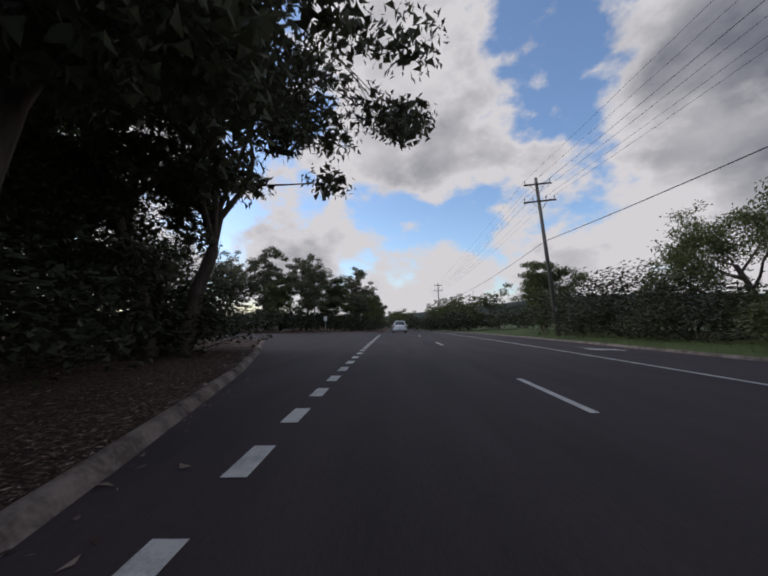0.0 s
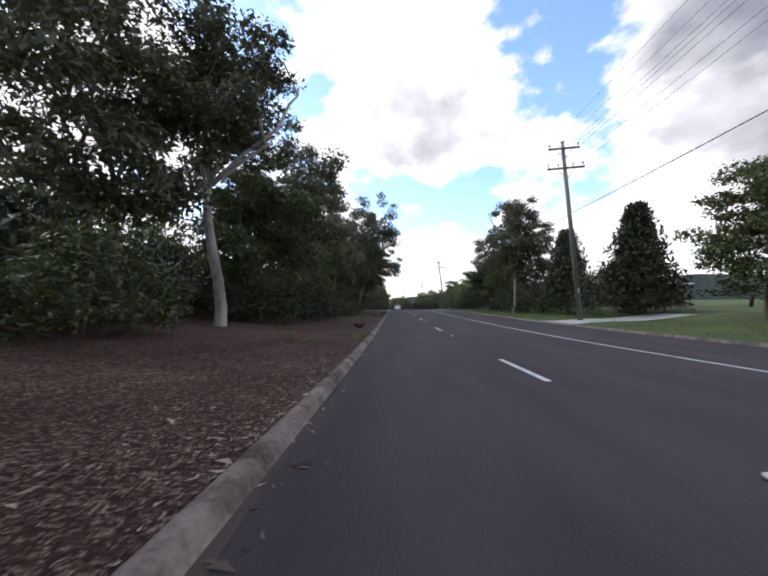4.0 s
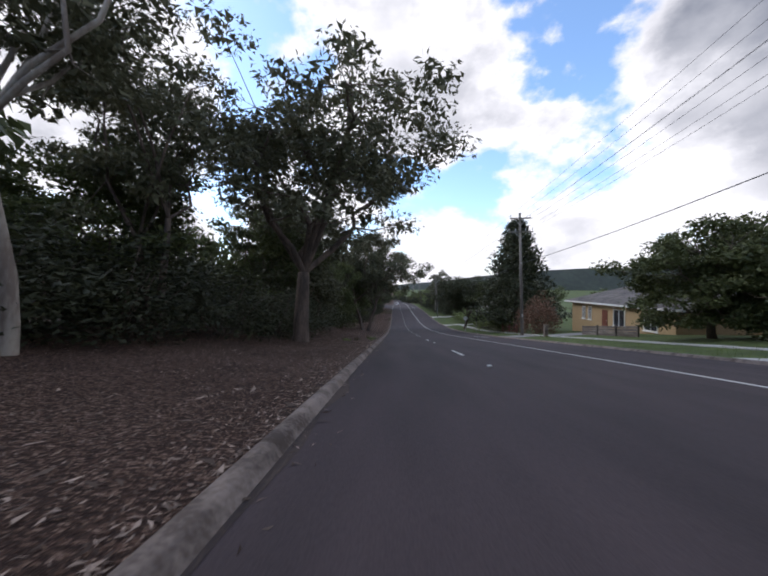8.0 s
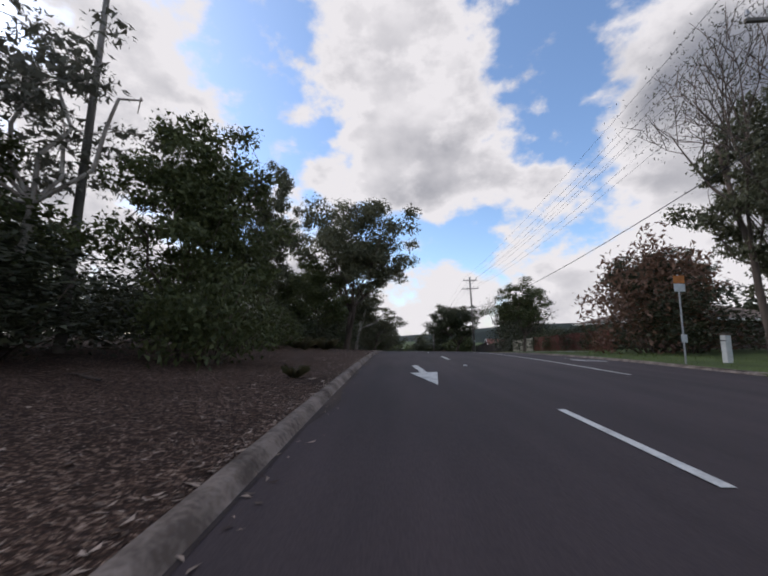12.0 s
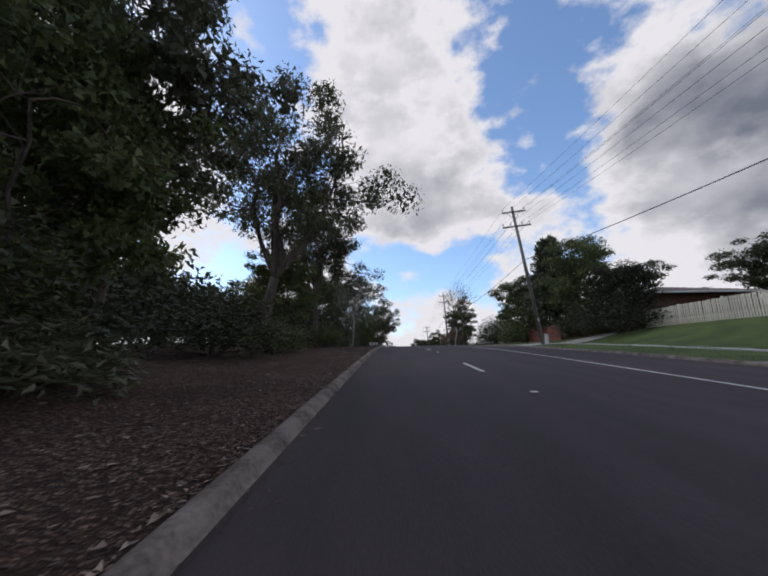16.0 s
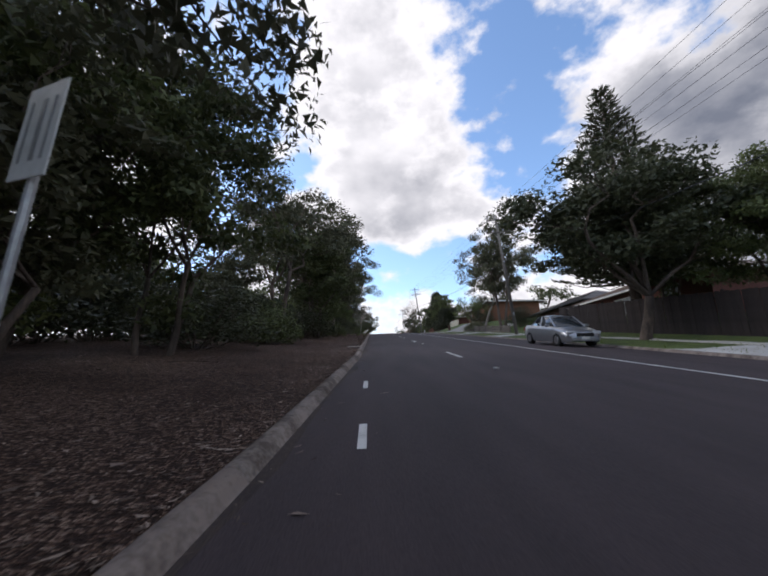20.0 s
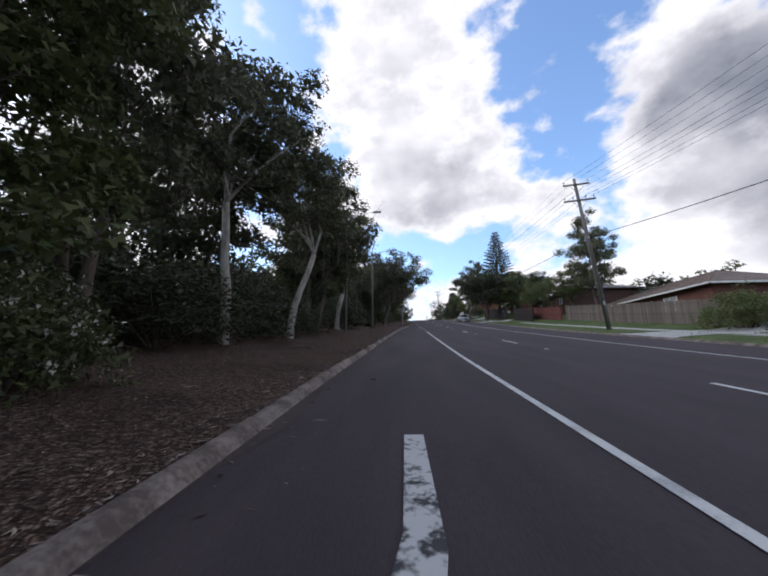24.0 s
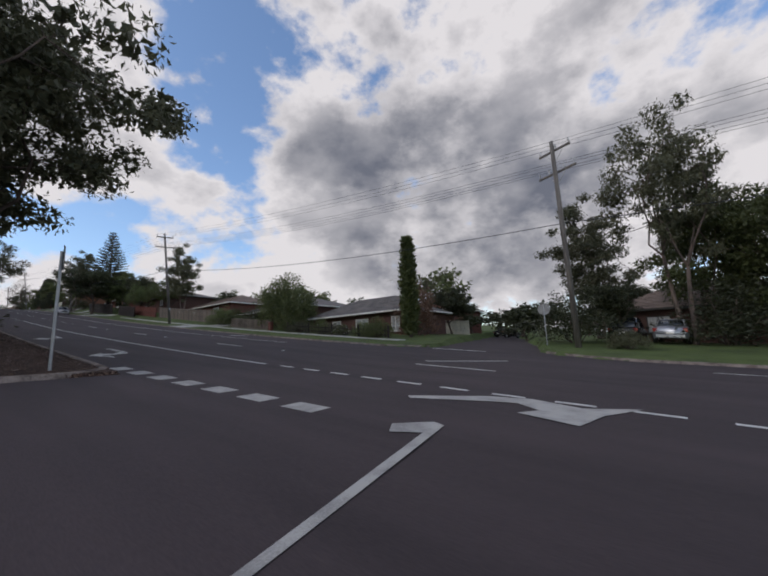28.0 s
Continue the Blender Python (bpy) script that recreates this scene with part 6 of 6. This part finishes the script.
def car(x, y, turn, paint, label, length=4.5, width=1.74, height=1.46, hatch=False, on=None):
    """A car with its nose towards its local -y."""
    z = road_z(x, y) if on is None else on
    tilt = math.degrees(math.atan2(zr(y + 1) - zr(y - 1), 2))
    root = thing("car", pose(x, y, z, 0, 0, 0) @ pose(0, 0, 0, tilt, 0, 0) @ pose(0, 0, 0, 0, 0, turn), label, "car")
    L, W = length / 2, width / 2
    # along the car: y, half width, belt height, bottom height
    rows = [(-L, W * 0.72, 0.62, 0.30), (-L + 0.12, W * 0.90, 0.70, 0.22), (-L + 0.55, W * 0.98, 0.80, 0.20), (-L + 1.15, W, 0.90, 0.20), (-0.3, W, 0.94, 0.20), (0.9, W, 0.97, 0.20),
            (L - 0.75, W, 1.0, 0.20), (L - 0.2, W * 0.95, 1.0 if not hatch else 0.98, 0.26), (L, W * 0.80, 0.88, 0.36)]
    st = []
    for yy, hw, top, low in rows:
        st.append([(-hw * 0.92, yy, low), (-hw, yy, low + 0.22), (-hw * 0.985, yy, top - 0.14), (-hw * 0.88, yy, top), (0, yy, top + 0.03), (hw * 0.88, yy, top), (hw * 0.985, yy, top - 0.14), (hw, yy, low + 0.22), (hw * 0.92, yy, low)])
    body = mesh_part("body", mesh_from("body", *loft(st), paint, True), root)
    back = L - 0.25 if hatch else L - 0.75
    cab = [(-L + 1.15, W * 0.84, 0.90, 0.02), (-0.35, W * 0.74, 0.92, height - 0.97), (0.35, W * 0.74, 0.95, height - 0.95), (back - 0.65, W * 0.72, 0.97, height - 1.02), (back, W * 0.78, 0.97, 0.03)]
    sg = [[(-hw, yy, b), (-hw * 0.92, yy, b + up), (0, yy, b + up + 0.02), (hw * 0.92, yy, b + up), (hw, yy, b)] for yy, hw, b, up in cab]
    glass = mesh_part("window_glass", mesh_from("window_glass", *loft(sg), M_PANE, True), root, "dark tinted glass")
    rf = [[(-hw * 0.93, yy, b + up + 0.004), (-hw * 0.5, yy, b + up + 0.04), (0, yy, b + up + 0.05), (hw * 0.5, yy, b + up + 0.04), (hw * 0.93, yy, b + up + 0.004)]
          for yy, hw, b, up in (cab[1], cab[2], cab[3])]
    mesh_part("roof", mesh_from("roof", *loft(rf), paint, True), root)
    for sx in (-1, 1):
        for (ya, ha, ba, ua), (yb, hb, bb, ub) in ((cab[0], cab[1]), (cab[4], cab[3])):
            part("pillar", cyl(0.045, 0.035, (sx * ha, ya, ba + 0.02), (sx * hb * 0.93, yb, bb + ub), 5), paint, root)
        part("pillar", cyl(0.045, 0.04, (sx * W * 0.86, 0.35, 0.93), (sx * W * 0.70, 0.35, height - 0.02), 5), paint, root)
        part("mirror", box((0.2, 0.12, 0.13), (sx * (W + 0.1), -L + 1.45, 0.98), 0.03), paint, root)
        part("headlight", box((0.36, 0.24, 0.15), (sx * W * 0.68, -L + 0.13, 0.66), 0.04), M_LAMP, root, "clear headlight")
        part("tail_light", box((0.26, 0.12, 0.22), (sx * W * 0.78, L - 0.06, 0.80), 0.03), M_TAIL, root, "red tail light")
        for yy in (-L + 0.85, L - 0.85):
            wheel = part("wheel", cyl(0.31, 0.31, (sx * (W - 0.19), yy, 0.31), (sx * (W + 0.015), yy, 0.31), 20), M_TYRE, root, "black tyre on alloy rim")
            part("rim", cyl(0.2, 0.19, (sx * (W + 0.01), yy, 0.31), (sx * (W + 0.028), yy, 0.31), 14), M_RIM, wheel)
    part("grille", box((W * 0.9, 0.06, 0.16), (0, -L - 0.005, 0.56), 0.01), M_BLACK_CAR, root, "dark grille")
    part("bumper", box((W * 1.5, 0.12, 0.2), (0, -L + 0.03, 0.36), 0.04), paint, root)
    part("bumper", box((W * 1.6, 0.12, 0.22), (0, L - 0.03, 0.44), 0.04), paint, root)
    for yy, s in ((-L - 0.035, -1), (L + 0.035, 1)):
        part("number_plate", box((0.37, 0.015, 0.11), (0, yy, 0.42 if s < 0 else 0.62), 0.003), M_TRIM, root, "plain number plate")
    return root


car(8.9, -325.3, 0, M_SILVER, "silver sedan parked at the kerb")
car(1.0, 47.0, 180, M_WHITE_CAR, "white hatchback in the lane", 4.2, 1.76, 1.5, True)
car(22.0, -419.6, 85, M_SILVER, "silver sedan parked on a drive", on=ground_z(22, -419.6) + 0.03)
car(23.5, -417.2, 85, M_BLACK_CAR, "black wagon parked beside the silver sedan", 4.6, 1.8, 1.65, True, on=ground_z(23.5, -417.2) + 0.03)
car(-24, -337, 90, M_WHITE_CAR, "white car parked beyond the trees", on=ground_z(-24, -337))
car(-25, -295, 90, M_WHITE_CAR, "white car parked beyond the trees", on=ground_z(-25, -295))
car(46, -401.0, 73, M_BLACK_CAR, "dark car standing in the opposite street", on=zr(-401) + 0.01)


# ---------------------------------------------------------------- signs, lamps and small street furniture
M_SIGN = material("sign_white", (0.62, 0.62, 0.60), (0.50, 0.50, 0.48), scale=2, fine=12, rough=0.5, bump=0)
M_SIGN_BACK = material("sign_back", (0.30, 0.30, 0.30), rough=0.5, bump=0, metal=0.4)
M_SIGN_BLACK = material("sign_black", (0.015, 0.015, 0.016), rough=0.5, bump=0)
M_SIGN_ORANGE = material("sign_orange", (0.60, 0.20, 0.04), rough=0.5, bump=0)


def sign_post(x, y, height, label, turn=0, lean=0):
    root = thing("road_sign", pose(x, y, ground_z(x, y), 0, lean, turn), label, "road sign")
    part("post", cyl(0.03, 0.03, (0, 0, -0.4), (0, 0, height), 8), M_STEEL, root, "grey steel post")
    return root


s = sign_post(-2.95, -340.9, 2.6, "white rectangular parking sign on a steel post", turn=-24, lean=6)
pl = part("panel", box((0.45, 0.012, 0.68), (0, -0.04, 2.3), 0.004), M_SIGN, s, "white panel with dark bars")
for dx, w in ((-0.13, 0.03), (0.02, 0.05), (0.14, 0.03)):
    part("bar", box((w, 0.004, 0.44), (dx, -0.05, 2.3)), M_SIGN_BACK, pl)
s = sign_post(-9.3, 49.5, 2.2, "small white sign beside the side street")
part("panel", box((0.45, 0.012, 0.6), (0, -0.04, 1.9), 0.004), M_SIGN, s)
s = sign_post(-5.1, -408.7, 2.6, "steel sign post with a narrow dark sign at the corner", 75, -2)
part("panel", box((0.22, 0.012, 0.55), (0, -0.04, 2.45), 0.004), M_SIGN_BLACK, s)
s = sign_post(16.5, -413.5, 2.5, "octagonal sign seen from behind at the street corner", 90)
bm = cyl(0.38, 0.38, (0, -0.05, 2.2), (0, -0.035, 2.2), 8)
part("panel", bm, M_SIGN_BACK, s, "plain grey back of an octagonal sign")
s = sign_post(11.4, -82, 2.3, "diamond sign seen from behind on the lawn")
part("panel", box((0.6, 0.012, 0.6), (0, -0.04, 2.0), 0.004, None, Matrix.Rotation(radians(45), 4, "Y")), M_SIGN, s)
s = sign_post(12.1, -86.5, 3.3, "thin steel post with a small plate on the lawn")
part("panel", box((0.25, 0.012, 0.3), (0, -0.04, 3.1), 0.004), M_SIGN_BACK, s)
s = sign_post(10.95, -200.5, 3.4, "bus stop sign with orange and white plates")
part("panel", box((0.42, 0.012, 0.3), (0, -0.04, 3.2), 0.004), M_SIGN_ORANGE, s, "orange plate")
part("panel", box((0.42, 0.012, 0.3), (0, -0.04, 2.88), 0.004), M_SIGN, s, "white plate")
part("panel", box((0.22, 0.012, 0.3), (0, -0.04, 0.95), 0.004), M_SIGN, s, "white timetable plate")

board = thing("chevron_board", pose(-2.75, -219.7, ground_z(-2.9, -219.7), 0, 0, 6), "black board with two white chevrons on steel posts", "road sign")
for dx in (-0.75, 0.22):
    part("post", box((0.07, 0.05, 1.0), (dx, 0.03, 0.35)), M_STEEL, board)
pl = part("panel", box((1.75, 0.02, 0.5), (-0.35, -0.01, 0.78), 0.004), M_SIGN_BLACK, board, "black panel")
for cx in (-1.0, -0.45, 0.1):
    bm = bmesh.new()
    pts = [(0.36, 0.24), (0.10, 0.24), (-0.16, 0.0), (0.10, -0.24), (0.36, -0.24), (0.10, 0.0)]
    q = [bm.verts.new((cx + a, -0.025, 0.78 + b)) for a, b in pts]
    bm.faces.new(q[::-1])
    part("chevron", bm, M_SIGN, pl, "white chevron")


def street_lamp(x, y, height, arms, label):
    root = thing("street_lamp", pose(x, y, ground_z(x, y)), label, "street lamp")
    part("pole", cyl(0.15, 0.07, (0, 0, -0.4), (0, 0, height), 10), M_POLE, root, "tapered grey pole", True)
    for sx in arms:
        verts, faces = [], []
        tube(verts, faces, [(Vector((0, 0, height - 0.9)), 0.04), (Vector((sx * 0.9, 0, height - 0.25)), 0.035), (Vector((sx * 2.4, 0, height)), 0.03)], 6)
        arm = mesh_part("arm", mesh_from("arm", verts, faces, M_STEEL, True), root)
        part("lantern", box((0.7, 0.26, 0.14), (sx * 2.7, 0, height), 0.04), M_SIGN_BACK, arm, "grey lamp head")
    return root


street_lamp(-9.2, -204.6, 12.5, (-1, 1), "tall street lamp with two arms among the trees")
street_lamp(-7.0, -141.2, 11.6, (-1,), "street lamp with a single arm among the trees")
street_lamp(-6.4, -353.5, 9.5, (1,), "street lamp reaching over the verge")
street_lamp(-7.5, -366.0, 10.5, (1,), "street lamp beside pale gum trunks")


def letterbox(x, y, size, mat, label):
    root = thing("letterbox", pose(x, y, ground_z(x, y)), label, "letterbox")
    part("pillar", box((size[0], size[1], size[2] + 0.2), (0, 0, size[2] / 2 - 0.1), 0.015), mat, root)
    part("cap", box((size[0] + 0.06, size[1] + 0.06, 0.06), (0, 0, size[2] + 0.03), 0.01), M_KERB, root, "concrete cap")
    part("slot", box((0.01, 0.24, 0.04), (-size[0] / 2 - 0.003, 0, size[2] * 0.8)), M_SIGN_BLACK, root, "dark slot")
    return root


letterbox(15.6, -269.5, (0.4, 0.5, 1.1), M_BRICK_DARK, "dark brick letterbox pillar at the drive")
letterbox(13.0, -108.6, (0.3, 0.3, 0.95), M_KERB, "pale concrete letterbox pillar on the lawn")
letterbox(12.4, -200.6, (0.22, 0.22, 1.0), M_SIGN, "white service pillar on the lawn")
letterbox(12.6, -202.4, (0.28, 0.28, 1.25), M_SIGN, "tall white service pillar on the lawn")
letterbox(15.2, -386.8, (0.35, 0.4, 0.9), M_BRICK_RED, "red brick letterbox by the fence")
letterbox(13.3, -21.8, (0.25, 0.25, 0.7), M_KERB, "grey marker post on the lawn")
letterbox(13.2, -250.2, (0.25, 0.25, 0.8), M_SIGN, "white marker post by the drive")
pit = tagged(part("drain_pit", box((0.72, 0.95, 0.16), (-1.52, -325.0, zr(-325.1) + 0.05), 0.02, None, Matrix.Rotation(0.11, 4, "X")), M_KERB), "concrete drain pit lid behind the kerb", "drain")


# ---------------------------------------------------------------- hills on the horizon
M_HILL = material("wooded_hill", (0.045, 0.055, 0.045), (0.03, 0.038, 0.034), scale=0.012, fine=0.08, rough=1.0, bump=0.3, depth=4)
verts, faces = [], []
hx = steps(-1500, 1800, 60)
for x in hx:
    top = -8 + 75 * smooth01((x + 150) / 900) + 8 * noise.noise((x * 0.006, 0, 3)) + 2.5 * noise.noise((x * 0.05, 1, 3))
    verts += [(x, 900, -40), (x, 1000, top), (x, 1500, top + 10)]
for i in range(len(hx) - 1):
    for k in range(2):
        p = i * 3 + k
        faces.append((p, p + 3, p + 4, p + 1))
tagged(new("backdrop", mesh_from("backdrop", verts, faces, M_HILL, True)), "distant dark wooded hills", "hill", kind="structure")


# ---------------------------------------------------------------- litter, grass and sticks
def scatter(name, count, place, size, mat, label, category, seed, upright=False):
    """Many small loose pieces laid on the ground as one sheet of stuff."""
    r = random.Random(seed)
    verts, faces = [], []
    for _ in range(count):
        x, y, z = place(r)
        a = r.uniform(0, 6.283)
        k = r.uniform(0.45, 1.35) if r.random() < 0.95 else r.uniform(1.4, 2.7)
        l, w = size[0] * k, size[1] * k * r.uniform(0.4, 1.2)
        b = len(verts)
        if upright:
            dx, dy = math.cos(a) * w, math.sin(a) * w
            lean = (r.uniform(-0.4, 0.4) * l, r.uniform(-0.4, 0.4) * l)
            verts += [(x - dx, y - dy, z), (x + dx, y + dy, z), (x + lean[0], y + lean[1], z + l)]
            faces.append((b, b + 1, b + 2))
        else:
            c, s = math.cos(a), math.sin(a)
            t0, t1 = r.uniform(-0.35, 0.35) * w, r.uniform(-0.25, 0.25) * l
            for u, v, h in ((-l / 2, 0, 0), (l * 0.1, -w * 0.9, t0), (l / 2, w * 0.3, t1)):
                verts.append((x + c * u - s * v, y + s * u + c * v, z + 0.012 + abs(h) * 0.6))
            faces.append((b, b + 1, b + 2))
    return tagged(new(name, mesh_from(name, verts, faces, mat)), label, category, kind="stuff")


def verge(r):
    y = r.uniform(-408.6, 24)
    x = kl(y) - 0.2 - 8.0 * r.random() ** 1.9
    return x, y, ground_z(x, y)


def gutter(r):
    y = r.uniform(-411, 8)
    x = kl(y) + 0.05 + abs(r.gauss(0, 0.22)) * (2.0 if y < -335 else 0.7)
    return x, y, road_z(x, y) - 0.004


def lawn(r):
    y = r.uniform(-406, 30)
    x = KERB_R + 0.2 + 4.5 * r.random()
    return x, y, (ground_z(x, y) if not inside(y, OPEN_R) and not in_street(x, y) else zr(y) - 0.3)


scatter("bark_litter", 170000, verge, (0.070, 0.020), M_CHIP, "loose bark and leaf litter on the verge", "litter", 3)
scatter("bark_strip_litter", 9000, verge, (0.13, 0.024), M_CHIP, "longer strips of shed bark on the verge", "litter", 6)
scatter("leaf_litter", 3500, gutter, (0.08, 0.024), M_CHIP, "dry leaves in the gutter", "litter", 4)
scatter("grass", 48000, lawn, (0.09, 0.009), M_GRASS, "short green grass on the nature strip", "grass", 5, True)


def tussock(x, y, s, label="dry grass tussock on the verge"):
    r = random.Random(int(abs(x * 31 + y * 17)))
    verts, faces = [], []
    for _ in range(160):
        a, l = r.uniform(0, 6.283), r.uniform(0.5, 1.0) * s
        o = Vector((math.cos(a), math.sin(a), 0))
        b = len(verts)
        side = Vector((-o.y, o.x, 0)) * 0.012
        p = o * r.uniform(0, 0.12) * s
        verts += [p - side, p + side, p + o * l * 0.55 + Vector((0, 0, l * 0.75)) + side * 0.6, p + o * l * 0.9 + Vector((0, 0, l * r.uniform(0.5, 0.9)))]
        faces += [(b, b + 1, b + 2), (b, b + 2, b + 3)]
    ob = tagged(new("grass_tussock", mesh_from("grass_tussock", verts, faces, M_TUSSOCK)), label, "grass", "grass tussocks")
    ob.matrix_basis = pose(x, y, ground_z(x, y) - 0.02)
    return ob


for x, y, s in ((-4.6, -190, 0.95), (-5.6, -189, 1.0), (-6.4, -191, 1.1), (-7.2, -188, 1.0), (-5.4, -192.5, 0.8), (-7.0, -350.9, 1.15), (-7.6, -350.3, 1.0), (-8.6, -350.0, 1.1), (-7.6, -344.6, 0.85), (-4.3, -214.6, 1.0), (-4.9, -215.8, 1.0),
                (-3.9, -216.5, 0.8), (-5.5, -154, 0.6), (-6.0, -151, 0.6), (-2.0, -41, 0.35), (-2.1, -206.5, 0.35), (-5.6, -341, 0.7), (-6.5, -304, 0.7), (-4.4, -306, 0.5), (-5.2, -287, 0.7), (-6.4, -262, 0.7)):
    tussock(x, y, s)


def weed(x, y, s, label, foliage):
    """A low sprawling weed: many short leaves on stems that lie outwards."""
    r = random.Random(int(abs(x * 131 + y * 77)))
    verts, faces = [], []
    for _ in range(26):
        a, l = r.uniform(0, 6.283), r.uniform(0.4, 1.0) * s
        o = Vector((math.cos(a), math.sin(a), r.uniform(0.2, 1.1))).normalized()
        for k in range(1, 7):
            leaf(verts, faces, o * l * k / 6 + rvec(r) * 0.03, (o + rvec(r) * 0.9).normalized(), o.cross(rvec(r)).normalized(), r.uniform(0.05, 0.1), r.uniform(0.02, 0.045))
    ob = tagged(new("weed", mesh_from("weed", verts, faces, foliage)), label, "weed", "weeds on the verge")
    ob.matrix_basis = pose(x, y, ground_z(x, y) - 0.01)
    return ob


WEEDS = random.Random(77)
for first, last, count in ((-7, -26, 46), (-46, -52, 5), (-112, -120, 6), (-286, -300, 7)):
    for _ in range(count):
        y = WEEDS.uniform(last, first)
        x = kl(y) - 0.25 - 3.2 * WEEDS.random() ** 1.4
        if WEEDS.random() < 0.7:
            weed(x, y, WEEDS.uniform(0.18, 0.42), "low green weed among the litter", M_LEAF_FRESH)
        else:
            weed(x, y, WEEDS.uniform(0.2, 0.4), "dry yellow-green weed among the litter", M_TUSSOCK)


def stick(x, y, length, turn, r=0.02):
    verts, faces = [], []
    path = [(Vector((-length / 2, 0, 0.03)), r), (Vector((-length * 0.1, length * 0.05, 0.06)), r * 0.9), (Vector((length * 0.2, 0, 0.05)), r * 0.7), (Vector((length / 2, length * 0.08, 0.04)), r * 0.4)]
    tube(verts, faces, path, 5)
    tube(verts, faces, [(Vector((length * 0.1, 0, 0.05)), r * 0.6), (Vector((length * 0.3, -length * 0.2, 0.08)), r * 0.3)], 4)
    ob = tagged(new("stick", mesh_from("stick", verts, faces, M_BARK, True)), "fallen grey branch on the leaf litter", "branch", "fallen branches")
    ob.matrix_basis = pose(x, y, ground_z(x, y), 0, 0, turn)


for i in range(34):
    y = -8 - 11.6 * i + RNG.uniform(-4, 4)
    stick(kl(y) - RNG.uniform(1.0, 5.5), y, RNG.uniform(0.6, 2.0), RNG.uniform(0, 180), RNG.uniform(0.012, 0.03))
